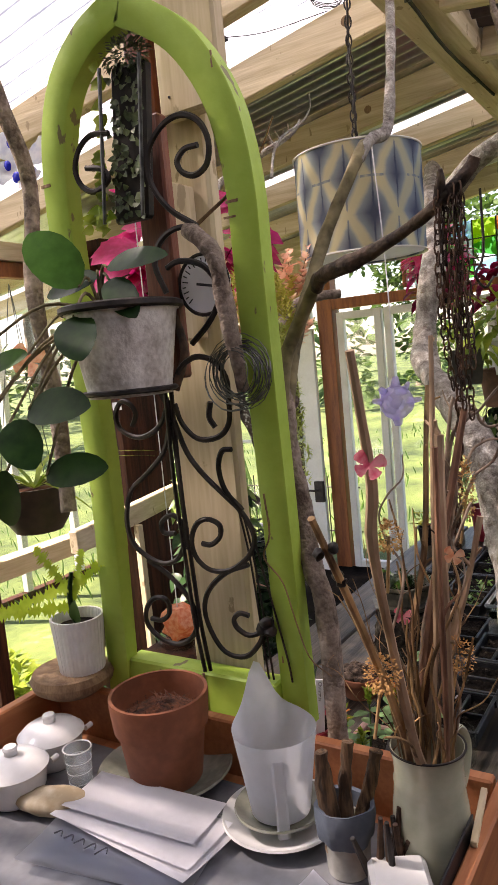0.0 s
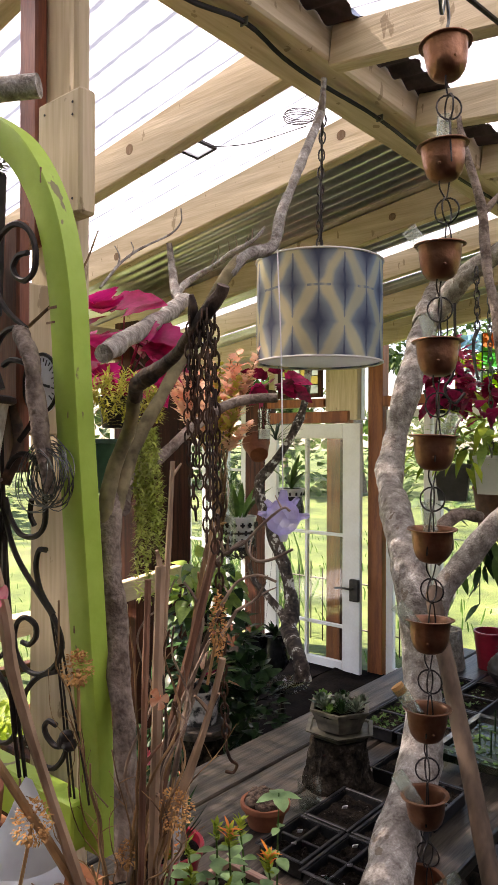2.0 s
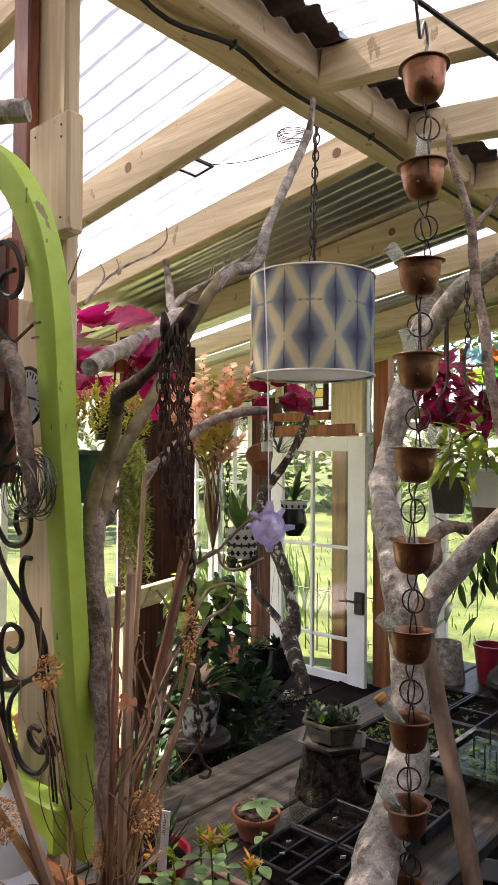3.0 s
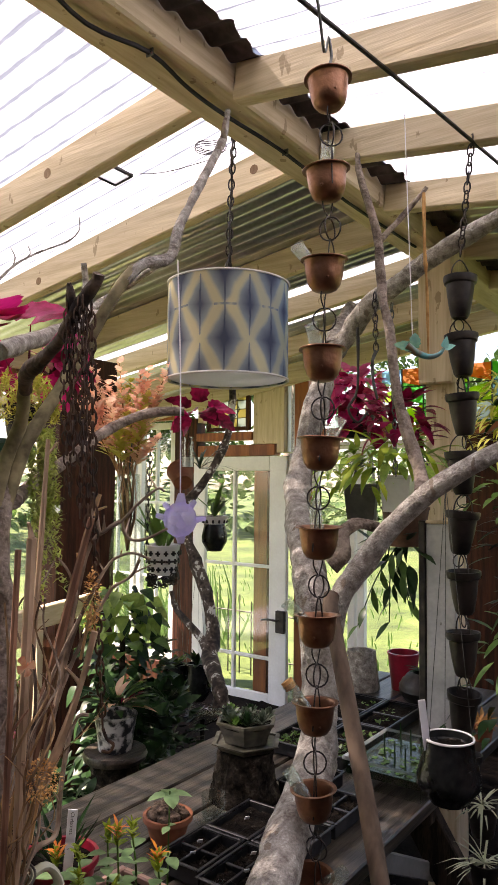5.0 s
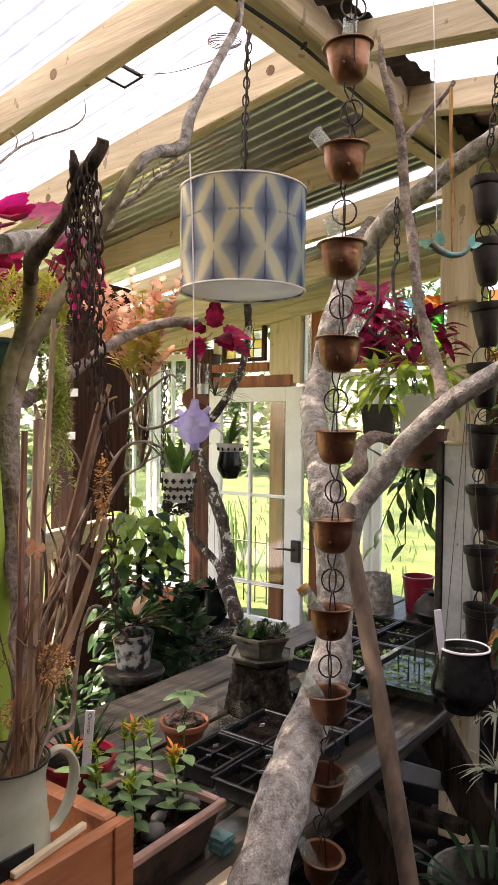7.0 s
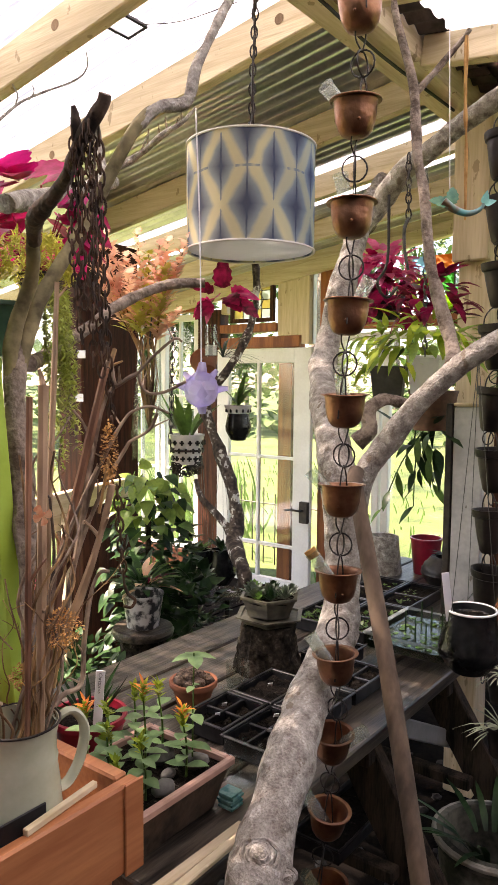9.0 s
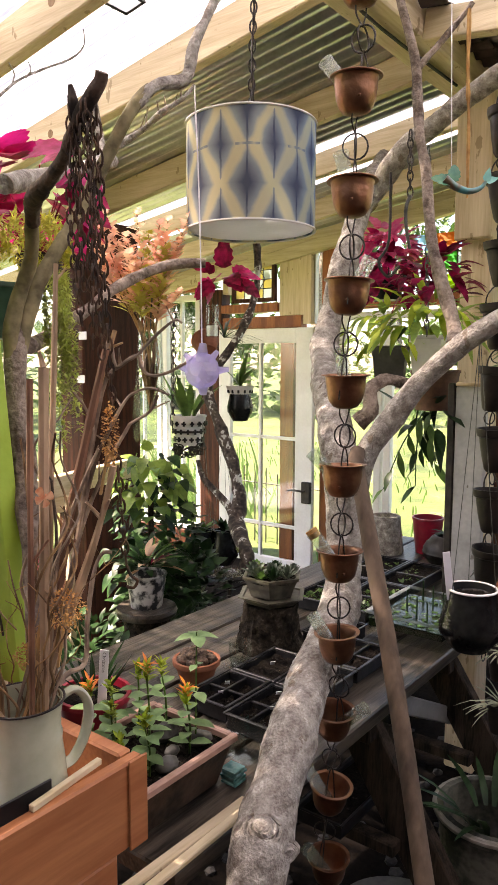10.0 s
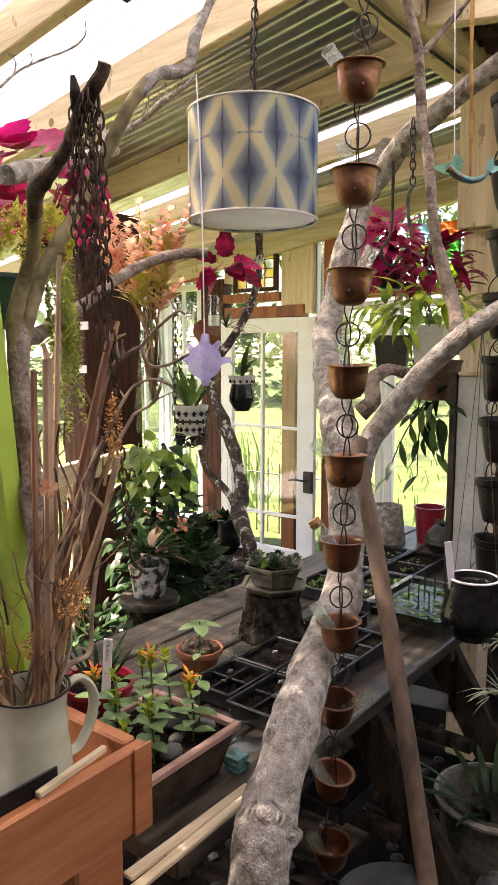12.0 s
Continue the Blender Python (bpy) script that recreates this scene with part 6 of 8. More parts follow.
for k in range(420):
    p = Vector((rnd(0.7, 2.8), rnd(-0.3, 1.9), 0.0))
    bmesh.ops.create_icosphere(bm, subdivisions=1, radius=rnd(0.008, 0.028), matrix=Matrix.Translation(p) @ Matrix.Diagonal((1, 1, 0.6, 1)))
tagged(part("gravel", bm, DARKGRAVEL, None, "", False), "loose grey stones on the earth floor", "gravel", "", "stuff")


# ---- hanging plants on the right ----
def basket(name, at, r, h, mat, label, seg=4, turn=0.3):
    at = Vector(at)
    t = thing(name, at, label, "hanging pot")
    m = Matrix.Rotation(turn, 3, "Z")
    part("pot", lathed(cup_profile(r, r * 0.78, h, 0.006, 0.005), at, seg=seg, m=m), mat, t, "", seg > 8)
    return t


def trailing(t, at, size, count, long, wide, shape, mat, hang=0.0):
    bm = bmesh.new()
    at = Vector(at)
    for _ in range(count):
        w = ball_way(-0.35)
        p = at + Vector((w.x * size[0], w.y * size[1], w.z * size[2] - hang * rnd(0, 1) * (1 - abs(w.z))))
        leaf(bm, p, (w.x, w.y, w.z * 0.4 + rnd(-0.6, 0.5)), (0, 0, 1), long * rnd(0.6, 1.2), wide * rnd(0.7, 1.1), shape, rnd(0.1, 0.8), rnd(0, 0.3))
    part("foliage", bm, mat, t)


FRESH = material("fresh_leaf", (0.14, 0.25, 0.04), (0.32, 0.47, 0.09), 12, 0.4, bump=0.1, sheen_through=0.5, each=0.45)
t = basket("grey_basket", (2.22, 1.095, 1.50), 0.080, 0.12, material("grey_plastic", (0.055, 0.055, 0.052), (0.10, 0.10, 0.095), 9, 0.5), "dark grey square hanging basket with green leaves", 4, 0.35)
trailing(t, (2.21, 1.10, 1.68), (0.13, 0.12, 0.07), 44, 0.085, 0.034, "lance", FRESH, 0.08)
trailing(t, (2.21, 1.10, 1.66), (0.16, 0.15, 0.08), 26, 0.085, 0.032, "lance", LEAFLIME, 0.10)
t = basket("white_basket", (2.18, 0.945, 1.53), 0.072, 0.12, CERAMIC, "white square hanging basket overflowing with green leaves", 4, 0.2)
trailing(t, (2.17, 0.94, 1.70), (0.15, 0.13, 0.06), 50, 0.10, 0.036, "lance", FRESH, 0.04)
trailing(t, (2.17, 0.94, 1.71), (0.17, 0.15, 0.06), 34, 0.10, 0.034, "lance", LEAFLIME, 0.04)
trailing(t, (2.17, 0.94, 1.69), (0.12, 0.11, 0.03), 12, 0.08, 0.03, "lance", LEAFDARK, 0.0)
part("chain", chain(bmesh.new(), [(2.13, 0.93, 1.66), (2.08, 0.92, 2.2)], 0.022, 0.014, 0.0022), WIRE, t, "pale hanging chain")
t = basket("terracotta_bucket", (2.42, 1.02, 1.40), 0.085, 0.14, material("brown_clay", (0.09, 0.038, 0.022), (0.19, 0.085, 0.05), 9, 0.7, bump=0.25), "brown clay hanging pot with trailing vine", 20)
trailing(t, (2.40, 1.03, 1.36), (0.11, 0.10, 0.07), 22, 0.13, 0.045, "lance", LEAFDARK, 0.0)
t = thing("trailing_vine", (2.30, 1.12, 1.40), "dark drooping vine leaves hung in the window", "vine")
for k in range(4):
    o = Vector((2.41 + rnd(-0.05, 0.05), 1.05 + rnd(-0.05, 0.05), 1.43))
    e = o + Vector((rnd(-0.08, 0.08), rnd(-0.02, 0.16), -rnd(0.16, 0.36)))
    mid = o.lerp(e, 0.5) + Vector((0.01, 0.02, 0.01))
    part("stem", tubed([o, mid, e], 0.003, 0.002, seg=5), LEAFDARK, t)
    bm = bmesh.new()
    for j in range(5):
        q = (j + 1) / 5
        p = o.lerp(mid, q * 2) if q < 0.5 else mid.lerp(e, q * 2 - 1)
        leaf(bm, p, (rnd(-1, 1), rnd(-1, 1), -0.7), (-0.6, 0, 1), rnd(0.07, 0.12), 0.030, "lance", 0.3)
    part("foliage", bm, LEAF if k % 2 else LEAFDARK, t)
PINKCOLEUS = material("pink_coleus", (0.86, 0.07, 0.32), (0.97, 0.30, 0.55), 14, 0.45, bump=0.15, sheen_through=0.6, each=0.35)
t = thing("coleus_basket", (2.52, 1.27, 1.85), "hanging basket of crimson and magenta coleus", "plant")
part("basket", lathed(cup_profile(0.075, 0.055, 0.09, 0.005, 0.004), (2.52, 1.27, 1.80), seg=20), BLACKPLASTIC, t)
trailing(t, (2.52, 1.275, 1.985), (0.10, 0.085, 0.085), 110, 0.062, 0.044, "frill", PINKCOLEUS, 0.03)
trailing(t, (2.52, 1.275, 1.96), (0.11, 0.09, 0.09), 40, 0.065, 0.042, "frill", COLEUS, 0.04)
trailing(t, (2.52, 1.265, 1.89), (0.12, 0.10, 0.08), 90, 0.065, 0.05, "frill", COLEUSDARK, 0.06)
part("hanger", tubed([(2.52, 1.26, 1.86), (2.51, 1.25, 2.2), (2.51, 1.25, 2.3)], 0.003, seg=6), IRON, t, "black iron hanger")
t = thing("coleus_basket", (2.20, 0.90, 1.80), "dark leaved coleus hung beside the post", "plant")
trailing(t, (2.22, 0.95, 1.83), (0.10, 0.10, 0.08), 50, 0.07, 0.05, "frill", COLEUSDARK, 0.05)

# right edge: staghorn clump and shelf plants
t = thing("moss_basket", (2.0, 0.52, 1.72), "hanging ball of yellow green ferny moss", "plant")
trailing(t, (2.02, 0.55, 1.80), (0.08, 0.08, 0.14), 260, 0.045, 0.012, "lance", SEDUM, 0.1)
for k in range(7):
    o = Vector((2.25 + 0.12 * (k % 4), 0.62 - 0.05 * (k % 3), 0.95 + 0.16 * k))
    t = thing("shelf_plant", o, "leafy green plant among the dark cups", "plant", "plants at the side")
    trailing(t, o, (0.16, 0.14, 0.10), 40, 0.09, 0.03, ("lance", "oval", "strap")[k % 3], (LEAFDARK, LEAF, LEAFDARK)[k % 3], 0.08)


# ---- ironwork and things on the arched frame ----
def trellis():
    t = thing("iron_trellis", (arch_x(1.13, 1.13) - 0.02, 1.13, 1.13), "black wrought iron scroll trellis leaning inside the arch", "trellis")

    def at(y, z, off=0.020):
        return Vector((arch_x(y, z) - off, y, z))

    for off, dy in ((0.020, 0.0), (0.026, 0.007)):
        part("upright", tubed([at(y + dy, z, off) for y, z in ((1.100, 1.72), (1.111, 1.624), (1.126, 1.475), (1.133, 1.326), (1.137, 1.222), (1.135, 1.128))], 0.0036, seg=6), IRON, t)
    for ps in (((1.026, 1.433), (1.019, 1.333), (1.021, 1.128)), ((1.020, 1.433), (1.012, 1.333), (1.012, 1.128)), ((1.008, 1.391), (0.982, 1.187), (0.978, 1.128))):
        part("rod", tubed([at(*p) for p in ps], 0.0019, seg=6), IRON, t)
    scrolls = [
        [(1.018, 1.860), (1.057, 1.889), (1.080, 1.929), (1.076, 1.971), (1.047, 2.000), (1.012, 2.008), (0.985, 1.993), (0.975, 1.965), (0.983, 1.937), (1.005, 1.926), (1.025, 1.934), (1.030, 1.950), (1.015, 1.963), (0.993, 1.964)],
        [(1.139, 2.011), (1.172, 2.015), (1.198, 2.001), (1.213, 1.975), (1.208, 1.951), (1.189, 1.937), (1.168, 1.940), (1.154, 1.950), (1.163, 1.965), (1.192, 1.972)],
        [(1.087, 1.771), (1.099, 1.814), (1.083, 1.845), (1.053, 1.860), (1.014, 1.858)],
        [(1.058, 1.691), (1.027, 1.715), (1.005, 1.740), (0.995, 1.767), (1.016, 1.802), (1.055, 1.814), (1.079, 1.807)],
        [(1.106, 1.624), (1.089, 1.654), (1.057, 1.671), (1.026, 1.662), (1.009, 1.637), (1.010, 1.605), (1.017, 1.565), (1.041, 1.544), (1.078, 1.543), (1.102, 1.569), (1.109, 1.601)],
        [(1.042, 1.560), (1.050, 1.577), (1.043, 1.600)],
        [(1.125, 1.597), (1.142, 1.570), (1.169, 1.553), (1.198, 1.549), (1.226, 1.564), (1.230, 1.589), (1.213, 1.610), (1.195, 1.603), (1.189, 1.587), (1.200, 1.568)],
        [(1.116, 1.574), (1.103, 1.522), (1.079, 1.484), (1.044, 1.447), (1.019, 1.419), (1.005, 1.381), (1.021, 1.347), (1.058, 1.321), (1.096, 1.318), (1.120, 1.337), (1.125, 1.367), (1.111, 1.397), (1.088, 1.408), (1.066, 1.399), (1.068, 1.379), (1.087, 1.364), (1.105, 1.365)],
        [(1.123, 1.574), (1.147, 1.523), (1.190, 1.485), (1.230, 1.455), (1.251, 1.404), (1.248, 1.362), (1.224, 1.337), (1.191, 1.325), (1.160, 1.335), (1.139, 1.367), (1.137, 1.397), (1.154, 1.414), (1.178, 1.401), (1.178, 1.382), (1.155, 1.381)],
        [(1.018, 1.424), (1.043, 1.456), (1.049, 1.493), (1.038, 1.521), (1.020, 1.524)],
        [(1.024, 1.332), (1.069, 1.315), (1.108, 1.282), (1.124, 1.244), (1.118, 1.203), (1.097, 1.168), (1.059, 1.164), (1.028, 1.192), (1.014, 1.222)],
        [(1.014, 1.218), (1.034, 1.207), (1.050, 1.206), (1.066, 1.217), (1.069, 1.232), (1.056, 1.244), (1.039, 1.241)],
        [(1.223, 1.330), (1.184, 1.303), (1.152, 1.263), (1.143, 1.222), (1.162, 1.187), (1.194, 1.172), (1.229, 1.180), (1.252, 1.205), (1.247, 1.236), (1.224, 1.258), (1.200, 1.256), (1.199, 1.232), (1.218, 1.216), (1.241, 1.217)],
    ]
    for ps in scrolls:
        part("scroll", tubed([at(*p) for p in ps], 0.0046, seg=6, step=4), IRON, t)
    for y, z in ((1.010, 1.225), (0.998, 1.222), (1.002, 1.236)):
        bm = bmesh.new()
        bmesh.ops.create_icosphere(bm, subdivisions=2, radius=0.011, matrix=Matrix.Translation(at(y, z, 0.03)))
        for v in bm.verts:
            v.co += v.normal * 0.004 * noise.noise(v.co * 120)
        part("cast_flower", bm, IRON, t, "black cast flower")
    return t


trellis()


def wall_thermometer():
    c = Vector((0.612, 1.046, 1.780))
    t = thing("dial_thermometer", c, "round white dial thermometer in a dark rim", "thermometer")
    m = Matrix.Rotation(radians(-90), 3, "Y") @ Matrix.Rotation(radians(0), 3, "Z")
    part("dial", lathed([(0.002, 0), (0.045, 0), (0.045, 0.008), (0.002, 0.008)], c, seg=40, m=m), PAPER, t, "white dial")
    part("rim", tubed([c + Vector((-0.008, 0.046 * math.cos(a), 0.046 * math.sin(a))) for a in [6.283 * k / 40 for k in range(40)]], 0.003, seg=6, step=1, closed=True), IRON, t, "dark rim")
    for k in range(21):
        a = radians(-40 + 13 * k)
        d = Vector((0, math.cos(a), math.sin(a)))
        part("scale_mark", beam(c + d * (0.034 if k % 2 else 0.030) + Vector((-0.0085, 0, 0)), c + d * 0.040 + Vector((-0.0085, 0, 0)), 0.001, 0.0016, 0), INK, t, "", False)
    part("pointer", beam(c + Vector((-0.0095, 0.012, 0.002)), c + Vector((-0.0095, -0.026, -0.006)), 0.001, 0.004, 0), INK, t, "black pointer", False)


wall_thermometer()
coil = thing("wire_coil", (0.566, 0.975, 1.64), "loose coil of thin dark wire hung on a branch stub", "wire coil")
for k in range(20):
    o = Vector((0.562 + rnd(-0.014, 0.014), 0.972 + rnd(-0.007, 0.007), 1.641 + rnd(-0.007, 0.007)))
    r = rnd(0.030, 0.058)
    tl, tw = rnd(-0.3, 0.3), rnd(-0.3, 0.3)
    part("wire_loop", tubed([o + Vector((r * (tl * math.cos(a) + tw * math.sin(a)), r * math.cos(a), r * math.sin(a) * rnd(0.97, 1.03))) for a in [6.283 * i / 22 for i in range(22)]], 0.0008, seg=4, step=1, closed=True), WIRE, coil)
tagged(part("branch_stub", tubed([(0.560, 1.035, 1.855), (0.548, 1.005, 1.838), (0.545, 0.982, 1.81), (0.550, 0.975, 1.75), (0.558, 0.972, 1.69), (0.572, 0.972, 1.615)], 0.013, 0.0105, seg=12, rough=0.2, knots=0.3, step=6), GREYBARK), "brown cut branch hung on the frame with a wire coil", "branch")
tagged(part("dry_vine", tubed([(0.566, 1.02, 1.862), (0.580, 0.965, 1.90), (0.594, 0.926, 1.940), (0.599, 0.898, 1.990)], 0.0030, 0.0012, seg=6), TWIG), "thin dark dry stem across the frame", "stem")
t = thing("forked_twig", (0.70, 0.93, 1.955), "pale forked twig by the arch", "twig")
part("twig", tubed([(0.62, 0.920, 1.915), (0.68, 0.945, 1.968), (0.736, 0.958, 2.005), (0.785, 0.946, 2.035), (0.802, 0.938, 2.058), (0.800, 0.936, 2.080)], 0.0024, 0.0012, seg=7, rough=0.2), PALEBARK, t)
for a, b in (((0.668, 0.94, 1.958), (0.670, 0.948, 1.992)), ((0.70, 0.95, 1.98), (0.710, 0.957, 2.008))):
    part("side_twig", tubed([a, Vector(a).lerp(Vector(b), 0.5) + Vector((0.004, -0.004, 0)), b], 0.0016, 0.0008, seg=6), PALEBARK, t)
# thin wild vine on the arch leg
tagged(part("dry_vine", tubed([(0.575, 0.955, 1.46), (0.57, 0.948, 1.40), (0.58, 0.968, 1.36), (0.59, 0.945, 1.32), (0.60, 0.935, 1.26), (0.60, 0.915, 1.20), (0.61, 0.885, 1.17)], 0.0016, 0.0010, seg=5), TWIG), "thin dark dry stem across the frame", "stem")
tagged(part("log_end", tubed([(0.33, 1.36, 2.20), (0.45, 1.20, 2.215), (0.53, 1.10, 2.225), (0.586, 1.026, 2.231)], 0.020, 0.018, seg=14, rough=0.12), PALEBARK), "grey lichened limb crossing before the arch top", "limb")


FIGLEAF = material("fig_leaf", (0.03, 0.05, 0.02), (0.14, 0.18, 0.085), 30, 0.5, bump=0.1, sheen_through=0.2, each=0.4)


def live_wall():
    t = thing("moss_planter", (0.585, 1.16, 1.88), "narrow dark mesh planter hung in the arch with creeping fig", "hanging planter")
    m = Matrix(((1, 0, -0.06, 0.558), (0, 1, -0.16, 1.133), (0, 0, 1, 1.885), (0, 0, 0, 1)))
    part("mesh_box", boxed((-0.006, -0.033, 0.0), (0.014, 0.033, 0.215), 0.004, m), IRON, t, "black mesh box", False)
    for s in (-0.038, 0.038):
        part("edge_wire", tubed([m @ Vector((-0.022, s, 0.0)), m @ Vector((-0.022, s, 0.215))], 0.003, seg=6), WIRE, t)
    bm = bmesh.new()
    for _ in range(130):
        leaf(bm, m @ Vector((-0.010, rnd(-0.03, 0.032), rnd(0.0, 0.21))), (-0.3, rnd(-1, 1), rnd(-1, 0.6)), (-1, 0, 0), rnd(0.007, 0.015), 0.010, "heart", 0.1, 0.2)
    tagged(part("fig_leaves", bm, FIGLEAF, t), "small grey-green fig leaves", kind="stuff")
    bm = bmesh.new()
    for _ in range(34):
        z = rnd(0, 0.22)
        leaf(bm, m @ Vector((rnd(-0.02, 0.0), 0.045, z)), (-0.4, 1, rnd(-0.5, 0.5)), (-1, 0, 0.2), rnd(0.012, 0.024), 0.018, "heart", 0.2, 0.2)
    for _ in range(10):
        leaf(bm, m @ Vector((-0.03, 0.035 + rnd(-0.02, 0.02), rnd(-0.02, 0.02))), (-0.4, rnd(-1, 1), rnd(-0.5, 0.5)), (-1, 0, 0.2), 0.022, 0.018, "heart", 0.2, 0.2)
    tagged(part("fig_leaves", bm, LEAFLIME, t), "bright lime fig leaves", kind="stuff")
    bm = bmesh.new()
    bush(bm, m @ Vector((-0.005, 0.0, 0.225)), (0.026, 0.040, 0.026), 420, 0.010, 0.0045, "oval", -1)
    part("moss", bm, FIGLEAF, t, "grey dried moss")


live_wall()


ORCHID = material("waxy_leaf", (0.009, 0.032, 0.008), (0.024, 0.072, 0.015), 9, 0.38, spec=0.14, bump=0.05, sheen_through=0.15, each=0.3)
# brighter copy of the waxy leaf, with sunlight put into its colour
ORCHIDLIT = material("sunlit_waxy_leaf", (0.035, 0.11, 0.015), (0.07, 0.20, 0.03), 9, 0.38, spec=0.16, bump=0.05, sheen_through=0.4, each=0.2)


def orchid():
    c = Vector((0.505, 1.130, 1.622))
    t = thing("wall_planter", c, "weathered white tin wall pot with a broad-leaved plant", "wall planter")
    tin = material("weathered_tin", (0.42, 0.38, 0.32), (0.84, 0.82, 0.76), 16, 0.6, bump=0.45, fine=120, spread=0.6, c=(0.86, 0.84, 0.78))
    part("pot", lathed(cup_profile(0.083, 0.062, 0.135, 0.004, 0.005), c, seg=36, wobble=0.02), tin, t)
    for z, r in ((0.008, 0.069), (0.131, 0.0875)):
        part("ring", tubed([c + Vector((r * math.cos(a), r * math.sin(a), z)) for a in [6.283 * k / 36 for k in range(36)]], 0.004 if z < 0.1 else 0.0065, seg=6, step=1, closed=True), IRON, t, "black iron ring")
    part("strap", tubed([c + Vector((0.07, -0.03, 0.0)), c + Vector((0.085, -0.045, 0.06)), c + Vector((0.085, -0.03, 0.13))], 0.010, seg=6, flat=0.3), RUST, t, "rusty strap")
    part("bracket", tubed([c + Vector((0.07, 0, 0.005)), c + Vector((0.085, -0.005, -0.04)), c + Vector((0.082, -0.01, -0.12)), c + Vector((0.08, -0.015, -0.26))], 0.007, 0.004, seg=6), IRON, t)
    part("soil", mound(bmesh.new(), c + Vector((0, 0, 0.115)), 0.078, 0.015), SOIL, t)
    top = c + Vector((-0.01, 0.03, 0.13))
    # each big leaf: place, direction, length, width, plain or sunlit green
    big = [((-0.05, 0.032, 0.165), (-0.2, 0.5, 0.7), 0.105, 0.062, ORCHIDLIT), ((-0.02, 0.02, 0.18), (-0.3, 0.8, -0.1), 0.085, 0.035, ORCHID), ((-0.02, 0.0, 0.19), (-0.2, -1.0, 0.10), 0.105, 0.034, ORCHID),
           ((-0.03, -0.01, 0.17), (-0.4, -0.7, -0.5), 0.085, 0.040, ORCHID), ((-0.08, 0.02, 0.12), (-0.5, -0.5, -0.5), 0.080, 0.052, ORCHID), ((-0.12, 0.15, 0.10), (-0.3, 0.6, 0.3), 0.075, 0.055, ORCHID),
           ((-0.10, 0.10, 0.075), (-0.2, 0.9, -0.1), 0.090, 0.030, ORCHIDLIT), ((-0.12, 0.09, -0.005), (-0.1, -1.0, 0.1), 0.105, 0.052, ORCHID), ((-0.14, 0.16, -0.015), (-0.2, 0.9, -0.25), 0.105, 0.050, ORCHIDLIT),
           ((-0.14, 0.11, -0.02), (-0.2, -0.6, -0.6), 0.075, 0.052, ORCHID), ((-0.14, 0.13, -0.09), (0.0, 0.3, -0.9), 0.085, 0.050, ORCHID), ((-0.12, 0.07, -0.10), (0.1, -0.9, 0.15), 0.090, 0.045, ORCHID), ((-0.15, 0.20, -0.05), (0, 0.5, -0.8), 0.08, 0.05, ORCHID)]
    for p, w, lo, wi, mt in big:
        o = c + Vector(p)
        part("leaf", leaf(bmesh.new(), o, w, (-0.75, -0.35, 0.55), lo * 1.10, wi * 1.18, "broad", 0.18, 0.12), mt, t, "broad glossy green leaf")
        part("stem", tubed([top, top.lerp(o, 0.5) + Vector((0, 0, 0.03)), o], 0.003, 0.002, seg=6), MOSSBARK, t)


orchid()


def flyer(name, at, size, mat, label, face=(-0.75, -0.3, 0.2), turn=0.3):
    """A thin plastic butterfly or flower cut-out."""
    at, f = Vector(at), Vector(face).normalized()
    t = thing(name, at, label, "ornament", "coloured clip-on ornaments")
    s = f.cross(Vector((0, 0, 1))).normalized()
    u = s.cross(f)
    for k, (a, lo) in enumerate(((0.6, 1), (2.5, 1), (-0.7, 0.8), (-2.4, 0.8))):
        d = s * math.cos(a + turn) + u * math.sin(a + turn)
        part("wing", leaf(bmesh.new(), at, d, f, size * lo, size * 0.8, "wing", -0.2, 0.15), mat, t)
    part("body", tubed([at - u * size * 0.35 - f * 0.002, at + u * size * 0.4 - f * 0.002], size * 0.06, seg=6), mat, t)


GLASSWING = material("pale_wing", (0.55, 0.60, 0.75), (0.80, 0.84, 0.90), 30, 0.2, bump=0.05, sheen_through=0.5)
BLUESPOT = material("blue_spot", (0.01, 0.02, 0.55), (0.03, 0.06, 0.75), 9, 0.2, bump=0)
flyer("glass_butterfly", (0.685, 1.50, 2.07), 0.07, GLASSWING, "pale glass butterfly with cobalt blue spots on a branch")
bm = bmesh.new()
for dy, dz in ((0.012, 0.035), (0.03, -0.005), (-0.012, -0.004), (0.008, -0.03)):
    bmesh.ops.create_uvsphere(bm, u_segments=10, v_segments=8, radius=0.011, matrix=Matrix.Translation((0.672, 1.495 + dy, 2.075 + dz)) @ Matrix.Diagonal((0.4, 1, 1, 1)))
tagged(part("cobalt_bead", bm, BLUESPOT), "cobalt blue glass drops on the butterfly", "glass drops")
flyer("pink_butterfly", (0.305, 0.668, 1.55), 0.017, PINK, "pink translucent butterfly clipped to a twig")
flyer("pink_butterfly", (0.56, 0.745, 1.30), 0.014, PINK, "pink translucent butterfly clipped to a twig")
flyer("salmon_butterfly", (0.490, 0.650, 1.410), 0.013, SALMON, "salmon translucent butterfly clipped to a twig")
flyer("orange_flower_ornament", (0.52, 1.36, 1.69), 0.035, SALMON, "orange and white flower ornament by the pot")
tagged(part("side_branch", tubed([(0.60, 1.50, 2.30), (0.629, 1.465, 2.139), (0.667, 1.465, 2.018), (0.647, 1.463, 1.86), (0.637, 1.455, 1.776), (0.66, 1.46, 1.6), (0.64, 1.44, 1.4)], 0.017, 0.016, seg=10, rough=0.15, knots=0.3), GREYBARK), "crooked grey branch at the side of the arch", "branch")

